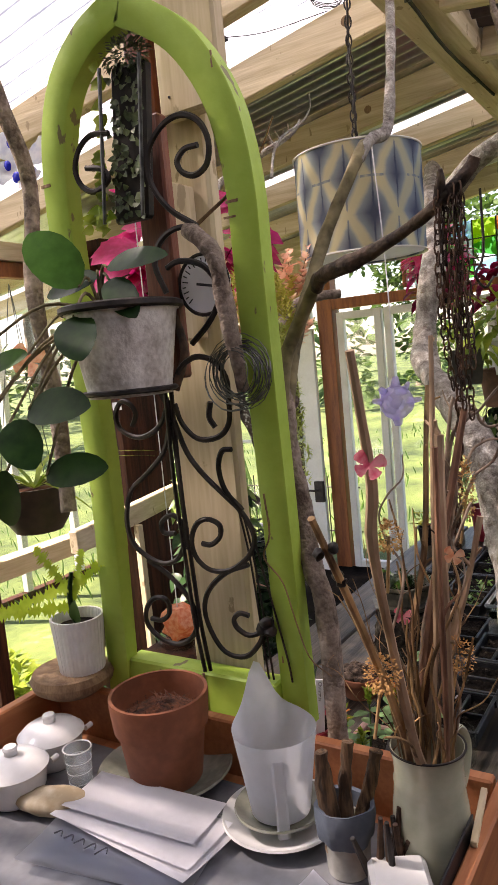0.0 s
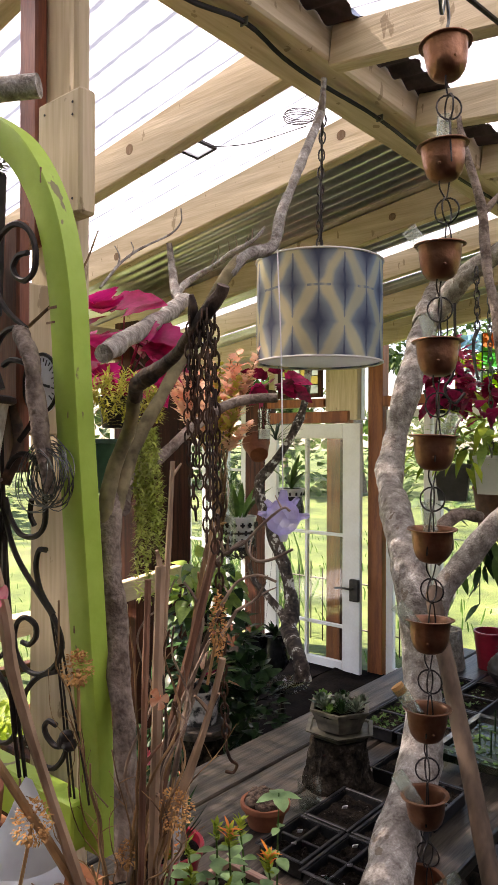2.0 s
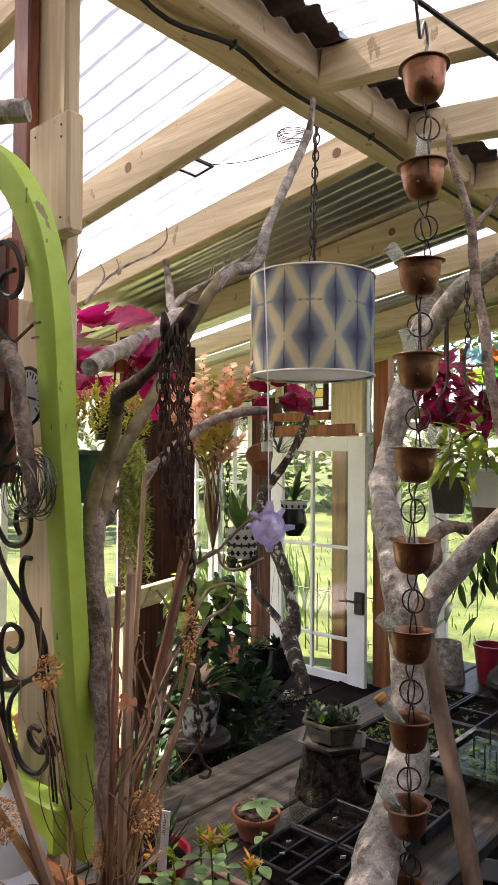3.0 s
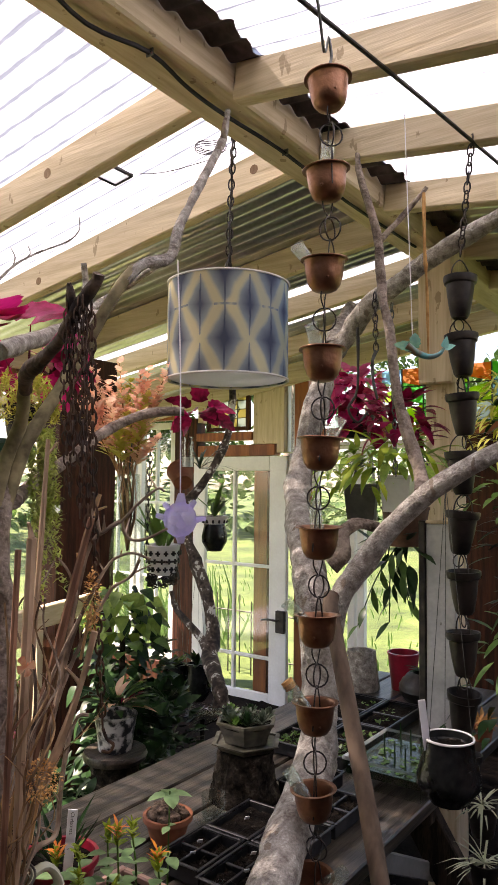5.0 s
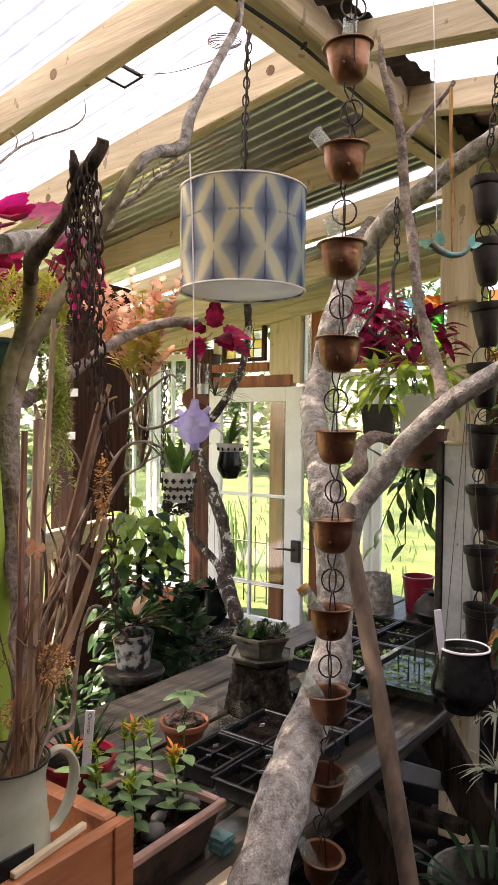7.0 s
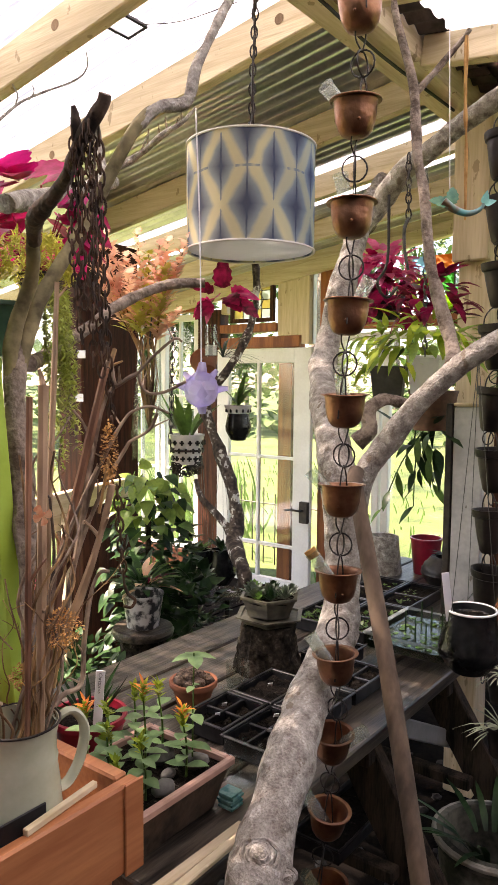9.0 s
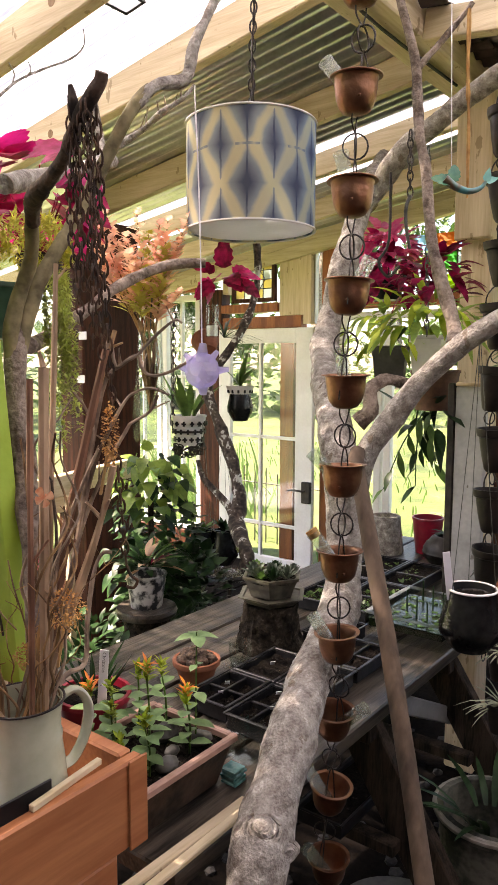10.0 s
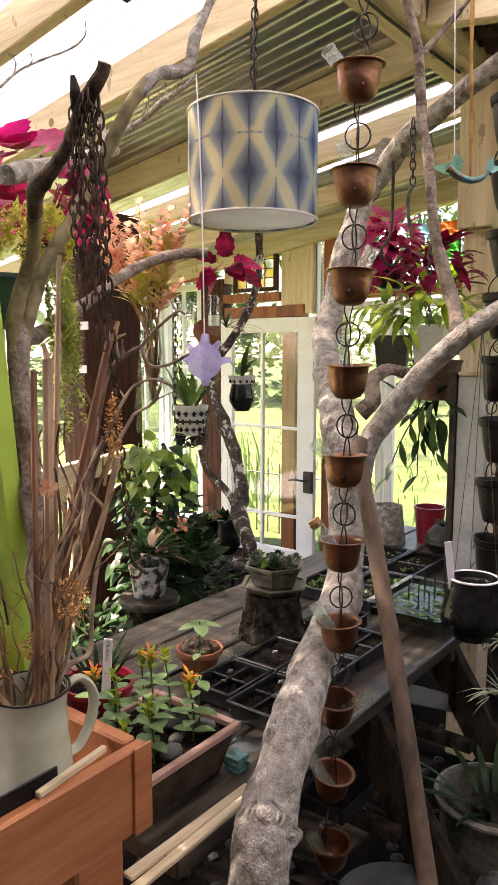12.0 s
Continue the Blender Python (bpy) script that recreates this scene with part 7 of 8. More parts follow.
# ---- hanging spider plant, brown pot ----
t = hanging_pot("spider_plant_pot", (0.682, 1.578, 1.345), 0.068, 0.095, material("brown_pot", (0.035, 0.022, 0.016), (0.075, 0.05, 0.038), 9, 0.4), "dark brown hanging pot with bark and a yellow-green spider plant", (0.66, 1.55, 1.85), 0.97, None, 3, COIR)
bm = bmesh.new()
for k in range(30):
    a = rnd(0, 6.283)
    leaf(bm, (0.682, 1.578, 1.435), (math.cos(a), math.sin(a), rnd(0.3, 1.6)), (0, 0, 1), rnd(0.10, 0.22), 0.010, "strap", rnd(0.3, 1.3), 0.2)
part("strap_leaf", bm, LEAFLIME, t)

# ---- on the slab ----
Z = 0.992


def saucer(at, r, mat, label, h=0.018):
    return tagged(part("saucer", lathed([(0.01, 0), (r * 0.62, 0), (r * 0.95, h), (r, h + 0.001), (r * 0.98, h + 0.004), (r * 0.62, 0.005), (0.01, 0.005)], at, seg=48), mat), label, "saucer", "saucers on the slab")


GREENGREY = material("green_grey_glaze", (0.19, 0.20, 0.16), (0.34, 0.345, 0.28), 9, 0.22, bump=0.05)
GREYSTONEWARE = material("grey_stoneware", (0.30, 0.30, 0.27), (0.48, 0.48, 0.44), 9, 0.25, bump=0.05)
saucer((0.520, 1.160, Z), 0.112, GREENGREY, "grey glazed saucer under the terracotta pot")
t = thing("terracotta_pot", (0.512, 1.150, Z + 0.006), "terracotta pot with a plain collar and coir mulch", "plant pot")
part("pot", lathed([(0.01, 0), (0.056, 0), (0.059, 0.005), (0.0695, 0.086), (0.0705, 0.090), (0.0760, 0.093), (0.0805, 0.142), (0.0800, 0.147), (0.0745, 0.147), (0.0720, 0.105), (0.0700, 0.090), (0.01, 0.090)], (0.512, 1.150, Z + 0.006), seg=48), TERRACOTTA, t)
bm = mound(bmesh.new(), (0.512, 1.150, Z + 0.108), 0.070, 0.022)
for _ in range(300):
    w = ball_way(0)
    leaf(bm, Vector((0.512, 1.150, Z + 0.114)) + Vector((w.x * 0.06, w.y * 0.06, 0.020 * (1 - w.x ** 2 - w.y ** 2))), (rnd(-1, 1), rnd(-1, 1), rnd(0, 0.5)), (0, 0, 1), rnd(0.008, 0.02), 0.0018, "strap", 0.3)
part("mulch", bm, COIR, t, "reddish coir mulch")
saucer((0.492, 0.922, Z), 0.088, CERAMIC, "white scalloped saucer on the slab")
saucer((0.496, 0.925, Z + 0.010), 0.068, GREENGREY, "grey glazed saucer stacked on a white one")


def pouring_jug():
    c = Vector((0.500, 0.928, Z + 0.02))
    t = thing("measuring_jug", c, "cloudy white plastic measuring jug with a tall pointed spout", "jug")
    bm = bmesh.new()
    rows = []
    for i in range(13):
        q = i / 12
        r = 0.043 + 0.018 * q
        row = []
        for k in range(40):
            a = 6.2832 * k / 40
            peak = max(0.0, math.cos(a - 0.9)) ** 14
            z = 0.124 * q + (0.066 * peak * q ** 3) + 0.012 * max(0.0, math.cos(a - 0.9)) ** 2 * q ** 2
            rr = r * (1 - 0.05 * peak * q)
            row.append(bm.verts.new(c + Vector((rr * math.cos(a), rr * math.sin(a), z))))
        rows.append(row)
    for a, b in zip(rows, rows[1:]):
        for k in range(40):
            bm.faces.new((a[k], a[(k + 1) % 40], b[(k + 1) % 40], b[k]))
    bm.faces.new(rows[0][::-1])
    bmesh.ops.solidify(bm, geom=bm.faces[:], thickness=0.002)
    part("body", bm, MILKYBODY, t)
    part("handle", boxed((-0.009, -0.004, -0.012), (0.009, 0.004, 0.105), 0.003, Matrix.Translation(c + Vector((-0.046, -0.030, 0.0))) @ Matrix.Rotation(radians(-57), 4, "Z")), MILKYBODY, t, "", False)


MILKYBODY = material("cloudy_plastic", (0.76, 0.78, 0.80), (0.84, 0.86, 0.88), 4, 0.35, bump=0.02, sheen_through=0.6)
pouring_jug()


def covered_bowl(at, label):
    at = Vector(at)
    t = thing("covered_bowl", at, label, "bowl", "white covered bowls")
    part("bowl", lathed([(0.01, 0), (0.038, 0), (0.050, 0.02), (0.053, 0.045), (0.055, 0.05), (0.048, 0.05), (0.045, 0.02), (0.01, 0.01)], at, seg=40), CERAMIC, t)
    lid = part("lid", lathed([(0.056, 0.0505), (0.058, 0.054), (0.045, 0.066), (0.016, 0.074), (0.002, 0.075)], at, seg=40), CERAMIC, t)
    part("knob", lathed([(0.011, 0.0745), (0.010, 0.078), (0.012, 0.084), (0.010, 0.088), (0.002, 0.089)], at, seg=24), CERAMIC, lid)
    for s in (-1, 1):
        part("handle", tubed([at + Vector((0.05, s * 0.016 - 0.016, 0.043)), at + Vector((0.066, s * 0.014 - 0.016, 0.043))], 0.005, seg=8), CERAMIC, t)


covered_bowl((0.475, 1.375, Z), "small white ceramic covered bowl with a knob lid")
covered_bowl((0.372, 1.352, Z), "small white ceramic covered bowl beside its twin")
t = thing("measuring_glass", (0.43, 1.262, Z), "small clear plastic measuring glass", "glass")
part("glass", lathed([(0.004, 0), (0.018, 0), (0.023, 0.075), (0.0215, 0.075), (0.017, 0.004), (0.004, 0.004)], (0.43, 1.262, Z), seg=24), clear("measuring_glass", (0.84, 0.87, 0.88), 0.5, 0.08, 0.22), t)
part("rim", tubed([(0.43 + 0.0225 * math.cos(a), 1.262 + 0.0225 * math.sin(a), Z + 0.075) for a in [6.283 * k / 24 for k in range(24)]], 0.0012, seg=5, step=1, closed=True), CERAMIC, t)
for k in range(3):
    part("scale_mark", tubed([(0.43 + (0.0185 + 0.0014 * k) * math.cos(a), 1.262 + (0.0185 + 0.0014 * k) * math.sin(a), Z + 0.02 + 0.018 * k) for a in [6.283 * j / 20 for j in range(20)]], 0.0006, seg=4, step=1, closed=True), CERAMIC, t)


def sheet_of_paper(c, w, h, turn, z, mat, name, label, curl=0.0):
    bm = bmesh.new()
    n = 8
    m = Matrix.Translation((c[0], c[1], z)) @ Matrix.Rotation(radians(turn), 4, "Z")
    g = [[bm.verts.new(m @ Vector((-w / 2 + w * i / n, -h / 2 + h * j / n, curl * (abs(i / n - 0.5) ** 2 + 0.4 * (j / n) ** 2)))) for j in range(n + 1)] for i in range(n + 1)]
    for i in range(n):
        for j in range(n):
            bm.faces.new((g[i][j], g[i + 1][j], g[i + 1][j + 1], g[i][j + 1]))
    bmesh.ops.solidify(bm, geom=bm.faces[:], thickness=0.0018)
    return tagged(part(name, bm, mat, None, "", False), label, "paper", "papers on the slab")


PLASTICBAG = clear("plastic_bag", (0.85, 0.87, 0.90), 0.5, 0.12, 0.45)
sheet_of_paper((0.36, 1.105), 0.14, 0.24, 8, Z + 0.002, material("blue_card", (0.30, 0.34, 0.44), (0.56, 0.60, 0.66), 30, 0.18, bump=0.3), "folder", "dark blue card folder under the papers", 0.004)
sheet_of_paper((0.355, 1.10), 0.16, 0.26, 12, Z + 0.007, PLASTICBAG, "plastic_sleeve", "crumpled clear plastic sleeve with marker writing", 0.02)
sheet_of_paper((0.385, 1.10), 0.105, 0.270, -6, Z + 0.014, PAPER, "envelope", "white envelope in the pile", 0.006)
sheet_of_paper((0.390, 1.105), 0.105, 0.262, -1, Z + 0.019, PAPER, "envelope", "white envelope in the pile", 0.006)
sheet_of_paper((0.412, 1.115), 0.095, 0.235, 4, Z + 0.024, PAPER, "envelope", "white envelope on top of the pile", 0.008)
for k in range(5):
    tagged(part("marker_stroke", tubed([(0.318 - 0.002 * k, 1.205 - 0.022 * k, Z + 0.0155), (0.327, 1.198 - 0.022 * k, Z + 0.016), (0.318, 1.190 - 0.022 * k, Z + 0.0155)], 0.0011, seg=4), INK), "black marker stroke on the plastic sleeve", "writing", "marker strokes")
bm = bmesh.new()
bmesh.ops.create_uvsphere(bm, u_segments=20, v_segments=12, radius=1, matrix=Matrix.Translation((0.372, 1.262, Z + 0.018)) @ Matrix.Rotation(radians(20), 4, "Z") @ Matrix.Diagonal((0.03, 0.062, 0.018, 1)))
for v in bm.verts:
    v.co += v.normal * 0.004 * noise.noise(v.co * 40)
tagged(part("soapstone", bm, material("buff_stone", (0.34, 0.26, 0.15), (0.52, 0.45, 0.33), 16, 0.7, bump=0.3)), "buff coloured smooth stone by the papers", "stone")
tagged(part("seed_packet", boxed((0.30, 1.36, Z), (0.36, 1.46, Z + 0.004), 0.001), material("packet_print", (0.03, 0.05, 0.04), (0.2, 0.22, 0.2), 40, 0.4, bump=0.02), None, "", False), "dark printed seed packet lying on the slab", "seed packet")
tagged(part("tissue_box", boxed((-0.05, -0.035, 0), (0.05, 0.035, 0.06), 0.006, Matrix.Translation((0.385, 0.700, Z)) @ Matrix.Rotation(radians(30), 4, "Z")), CERAMIC, None, "", False), "plain white box on the slab", "box")
sheet_of_paper((0.36, 0.795), 0.06, 0.09, -20, Z + 0.003, PAPER, "paper_scrap", "crumpled white paper scrap on the slab", 0.03)

CACTUS = material("lime_cactus", (0.36, 0.52, 0.02), (0.56, 0.72, 0.06), 14, 0.45, bump=0.1, sheen_through=0.55, each=0.2)
# white ribbed pot with a fishbone cactus, on a brown stand
t = thing("basket_stand", (0.575, 1.415, 1.072), "brown upturned woven stand on the planter corner", "stand")
part("stand", lathed([(0.01, 0), (0.050, 0), (0.074, 0.018), (0.078, 0.03), (0.072, 0.042), (0.01, 0.043)], (0.575, 1.415, 1.072), seg=36, wobble=0.02), BAREWOOD, t)
t = thing("ribbed_white_pot", (0.585, 1.395, 1.11), "ribbed white pot with a lime fishbone cactus", "plant pot")
bm = bmesh.new()
prof = cup_profile(0.050, 0.042, 0.105, 0.004)
lathe(bm, prof, (0.585, 1.395, 1.1125), seg=72)
for i, v in enumerate(bm.verts):
    if i % 2:
        d = Vector((v.co.x - 0.585, v.co.y - 1.395, 0))
        v.co -= d * 0.03
part("pot", bm, CERAMIC, t, "", False)
part("soil", mound(bmesh.new(), (0.585, 1.395, 1.197), 0.044, 0.006), SOIL, t)
part("stem", tubed([(0.585, 1.395, 1.19), (0.579, 1.40, 1.25), (0.585, 1.395, 1.30)], 0.006, 0.004, seg=8), LEAFDARK, t)
for k, (w, lo) in enumerate((((-0.5, 0.9, -0.05), 0.20), ((0.1, -0.3, 1), 0.10), ((0.0, 0.5, 0.5), 0.12), ((0.3, -0.8, 0.7), 0.13), ((-0.6, 0.7, -0.25), 0.17))):
    bm = bmesh.new()
    o = Vector((0.583, 1.397, 1.235 + 0.01 * k))
    d = Vector(w).normalized()
    for j in range(7):
        p = o + d * lo * j / 7
        leaf(bm, p, d, (-1, 0, 0.4), lo / 5.5, 0.040 if j % 2 else 0.030, "lobe", 0.1, 0.1)
    part("fishbone_leaf", bm, CACTUS, t, "lime zigzag cactus leaf")
part("base_leaf", leaf(bmesh.new(), (0.582, 1.39, 1.20), (-0.4, -0.1, 0.9), (-1, 0, 0), 0.05, 0.03, "oval", 0.3), LEAF, t)

# small things beyond the sill
t = thing("salt_rock", (0.80, 1.33, 1.06), "translucent pink rock ornament on a glass dish", "ornament")
bm = bmesh.new()
bmesh.ops.create_icosphere(bm, subdivisions=2, radius=0.038, matrix=Matrix.Translation((0.80, 1.33, 1.13)))
for v in bm.verts:
    v.co += v.normal * 0.02 * noise.noise(v.co * 50)
part("rock", bm, SALMON, t, "", False)
part("dish", lathed([(0.01, 0), (0.04, 0), (0.055, 0.02), (0.052, 0.022), (0.01, 0.006)], (0.80, 1.33, 1.085), seg=28), CLEARGLASS, t)
part("stand", boxed((0.74, 1.27, 0.0), (0.87, 1.39, 1.084), 0.004), DARKWOOD, t, "dark stand", False)
part("cord", tubed([(0.80, 1.33, 1.16), (0.80, 1.33, 2.2)], 0.0012, seg=5), PAPER, t, "thin white cord")


# ---- the enamel jug of dry sticks ----
def enamel_jug():
    c = Vector((0.487, 0.697, 0.977))
    t = thing("enamel_jug", c, "cream enamel pitcher with a loop handle, chipped dark rim", "jug")
    prof = [(0.01, 0), (0.050, 0), (0.0515, 0.01), (0.050, 0.07), (0.0465, 0.115), (0.0435, 0.140), (0.0445, 0.146), (0.0425, 0.152), (0.0430, 0.172), (0.047, 0.190), (0.0445, 0.190), (0.041, 0.172), (0.040, 0.155), (0.043, 0.115), (0.046, 0.07), (0.01, 0.012)]
    part("body", lathed(prof, c, seg=44), ENAMEL, t)
    part("rim", tubed([c + Vector((0.047 * math.cos(a), 0.047 * math.sin(a), 0.190)) for a in [6.283 * k / 40 for k in range(40)]], 0.0016, seg=6, step=1, closed=True), BRONZE, t, "dark worn rim")
    d = Vector((0.95, -0.30, 0)).normalized()
    part("handle", tubed([c + d * 0.042 + Vector((0, 0, 0.180)), c + d * 0.064 + Vector((0, 0, 0.186)), c + d * 0.080 + Vector((0, 0, 0.162)), c + d * 0.075 + Vector((0, 0, 0.126)), c + d * 0.060 + Vector((0, 0, 0.100)), c + d * 0.046 + Vector((0, 0, 0.094))], 0.0095, 0.0080, seg=10, flat=0.55), ENAMEL, t)
    return c + Vector((0, 0, 0.175))


MOUTH = enamel_jug()


def stick(ps, r0, r1, label="dry brown stick standing in the enamel jug", mat=None, buds=0):
    t = thing("dry_stick", ps[0], label, "stick", "dry sticks in the jug")
    part("stem", tubed(ps, r0, r1, seg=7, rough=0.2, knots=0.3), mat or TWIG, t)
    c = curve_points(ps, 6)
    for _ in range(buds):
        k = rndi(len(c) // 3, len(c) - 1)
        e = c[k] + Vector((rnd(-0.02, 0.02), rnd(-0.02, 0.02), rnd(0.005, 0.03)))
        part("side_twig", tubed([c[k], c[k].lerp(e, 0.5) + Vector((0.002, 0.002, 0)), e], r1 * 0.8, r1 * 0.4, seg=5), mat or TWIG, t)
    return t


random.seed(11)
for k in range(22):
    a = rnd(0, 6.283)
    o = MOUTH + Vector((0.030 * math.cos(a), 0.030 * math.sin(a), -0.02 + rnd(-0.02, 0.01)))
    h = rnd(0.10, 0.34)
    out = Vector((math.cos(a) * 0.7 + rnd(-0.6, 0.35), math.sin(a) * 0.7 + rnd(-0.4, 0.4), 0)) * rnd(0.02, 0.11)
    e = o + out + Vector((0, 0, h))
    ps = [o]
    for j in range(1, 7):
        q = j / 7
        kink = 0.004 if k % 3 else 0.012
        ps.append(o.lerp(e, q) + out * (q * q - q) * 0.8 + Vector((rnd(-kink, kink), rnd(-kink, kink), rnd(-0.004, 0.004))))
    r = rnd(0.0014, 0.0030) if k % 3 else rnd(0.0008, 0.0014)
    stick(ps + [e], r, r * rnd(0.35, 0.6), buds=rndi(1, 4))
M = MOUTH
ORANGEWOODPALE = material("peeled_wood", (0.27, 0.17, 0.10), (0.54, 0.37, 0.235), 22, 0.7, bump=0.2, grain=(1, 1, 0.3))
REDTWIG = material("red_brown_twig", (0.11, 0.045, 0.025), (0.34, 0.165, 0.095), 25, 0.7, bump=0.4, grain=(1, 1, 0.3), each=0.3)
PALETWIG = material("pale_twig", (0.15, 0.10, 0.07), (0.42, 0.31, 0.22), 25, 0.75, bump=0.3, each=0.3)
# the tallest ones: points, thickness at foot and tip, wood
for ps, r0, r1, mt, label in (
        ([(0.515, 0.694, 1.13), (0.519, 0.691, 1.191), (0.525, 0.683, 1.429), (0.529, 0.678, 1.559), (0.532, 0.674, 1.668)], 0.0042, 0.0028, ORANGEWOODPALE, "tall thin peeled pale stick in the jug"),
        ([(0.497, 0.672, 1.13), (0.498, 0.669, 1.204), (0.501, 0.666, 1.396), (0.503, 0.663, 1.552)], 0.0056, 0.0050, ORANGEWOODPALE, "thick tan cut stick in the jug"),
        ([(0.480, 0.672, 1.13), (0.480, 0.668, 1.211), (0.482, 0.665, 1.398), (0.484, 0.662, 1.54)], 0.0040, 0.0030, REDTWIG, "straight reddish stick in the jug"),
        ([(0.528, 0.722, 1.12), (0.535, 0.719, 1.178), (0.545, 0.706, 1.278), (0.554, 0.695, 1.356), (0.568, 0.675, 1.459), (0.585, 0.654, 1.573)], 0.0076, 0.0052, REDTWIG, "thick brown slanting stick in the jug"),
        ([(0.520, 0.712, 1.12), (0.531, 0.708, 1.175), (0.546, 0.689, 1.246), (0.556, 0.676, 1.289), (0.566, 0.662, 1.338), (0.576, 0.650, 1.39), (0.582, 0.641, 1.436)], 0.0068, 0.0040, ORANGEWOODPALE, "bent tan stick in the jug"),
        ([(0.53, 0.72, 1.12), (0.58, 0.74, 1.15), (0.624, 0.752, 1.150), (0.627, 0.748, 1.21), (0.632, 0.740, 1.273), (0.640, 0.732, 1.302), (0.650, 0.722, 1.304)], 0.0038, 0.0026, PALETWIG, "grey hooked twig in the jug"),
        ([(0.505, 0.690, 1.13), (0.509, 0.688, 1.195), (0.515, 0.680, 1.285), (0.522, 0.673, 1.352), (0.518, 0.674, 1.424)], 0.0030, 0.0016, CHARBARK, "thin dark twig in the jug"),
        ([(0.522, 0.700, 1.15), (0.533, 0.689, 1.319), (0.541, 0.678, 1.367), (0.553, 0.663, 1.415), (0.565, 0.647, 1.458)], 0.0034, 0.0018, PALETWIG, "thin grey twig in the jug")):
    stick(ps, r0, r1, label, mt, buds=2)
stick([M + Vector((0.02, 0.02, -0.01)), (0.555, 0.735, 1.26), (0.598, 0.722, 1.384), (0.632, 0.722, 1.524), (0.665, 0.726, 1.60)], 0.0055, 0.0032, buds=4)
stick([M + Vector((-0.028, -0.005, -0.005)), (0.420, 0.69, 1.22), (0.34, 0.685, 1.45), (0.318, 0.672, 1.53), (0.285, 0.67, 1.66)], 0.0065, 0.0055, "thick pale peeled stick leaning from the jug", ORANGEWOODPALE)
t = stick([M + Vector((-0.028, 0.012, -0.005)), (0.42, 0.70, 1.22), (0.34, 0.70, 1.36), (0.275, 0.707, 1.478), (0.255, 0.708, 1.51)], 0.0055, 0.0045, "brown stick with dark dried seed pods")
for p in ((0.280, 0.700, 1.475), (0.300, 0.704, 1.435), (0.272, 0.713, 1.47), (0.305, 0.710, 1.44)):
    bm = bmesh.new()
    bmesh.ops.create_icosphere(bm, subdivisions=2, radius=0.008, matrix=Matrix.Translation(p) @ Matrix.Diagonal((0.75, 0.75, 0.75, 1)))
    for v in bm.verts:
        v.co += v.normal * 0.003 * noise.noise(v.co * 200)
    part("seed_pod", bm, IRON, t, "dark dried pod")
# curly willow
for ps in ([(0.605, 0.677, 1.573), (0.612, 0.667, 1.553), (0.620, 0.656, 1.560), (0.628, 0.646, 1.567), (0.639, 0.631, 1.587), (0.655, 0.610, 1.609), (0.661, 0.602, 1.606)],
           [(0.600, 0.680, 1.52), (0.620, 0.665, 1.555), (0.635, 0.653, 1.567), (0.638, 0.650, 1.553), (0.644, 0.641, 1.543), (0.656, 0.626, 1.545), (0.671, 0.605, 1.558)],
           [(0.590, 0.690, 1.42), (0.605, 0.670, 1.48), (0.619, 0.658, 1.512), (0.626, 0.648, 1.522), (0.638, 0.633, 1.527), (0.651, 0.615, 1.519)],
           [(0.585, 0.690, 1.38), (0.605, 0.672, 1.44), (0.620, 0.657, 1.477), (0.623, 0.653, 1.484), (0.637, 0.635, 1.498), (0.643, 0.626, 1.519)],
           [(0.575, 0.690, 1.38), (0.572, 0.670, 1.452), (0.575, 0.667, 1.479), (0.569, 0.675, 1.506), (0.561, 0.685, 1.523)]):
    stick([(0.53, 0.71, 1.13), (0.556, 0.705, 1.25), (0.572, 0.700, 1.33)] + ps, 0.0036, 0.0018, "pale curly willow twig in the jug", PALETWIG, buds=3)


random.seed(31)
for k in range(5):
    a = rnd(0, 6.283)
    p = MOUTH + Vector((0.02 * math.cos(a), 0.02 * math.sin(a), -0.06))
    way = Vector((rnd(0.1, 0.8), rnd(-0.25, 0.45), 1.6)).normalized()
    ps, turn = [p], rnd(0, 6.283)
    for j in range(rndi(10, 15)):
        turn += rnd(0.7, 1.5)
        p = p + way * 0.030 + Vector((math.cos(turn), math.sin(turn), 0.5 * math.sin(turn * 1.3))) * (0.004 + 0.0013 * j)
        ps.append(p)
    stick(ps, rnd(0.0022, 0.0032), 0.0011, "pale curly willow twig in the jug", (TWIG, PALETWIG)[k % 2], buds=rndi(1, 4))


def dried_head(at, size, label="dried tan flower head among the sticks"):
    t = thing("dried_flower", at, label, "dried flower", "dried flower heads")
    bm = bmesh.new()
    bush(bm, at, size, 420, 0.0035, 0.003, "oval", -1, inner=0.35)
    part("flower_head", bm, DRYFLOWER, t)
    part("stalk", tubed([Vector(at), Vector(at) + Vector((rnd(-0.01, 0.01), 0.01, -0.07))], 0.002, seg=5), TWIG, t)


dried_head((0.594, 0.659, 1.468), (0.010, 0.010, 0.042), "hanging tan catkin of dried flowers")
dried_head((0.527, 0.664, 1.271), (0.022, 0.022, 0.024))
dried_head((0.363, 0.696, 1.312), (0.020, 0.020, 0.022))
dried_head((0.52, 0.73, 1.20), (0.018, 0.018, 0.016))
dried_head((0.42, 0.70, 1.45), (0.016, 0.016, 0.02))


SPLITWOOD = material("split_wood", (0.06, 0.035, 0.02), (0.24, 0.14, 0.075), 30, 0.85, grain=(3, 3, 0.4), bump=0.6)


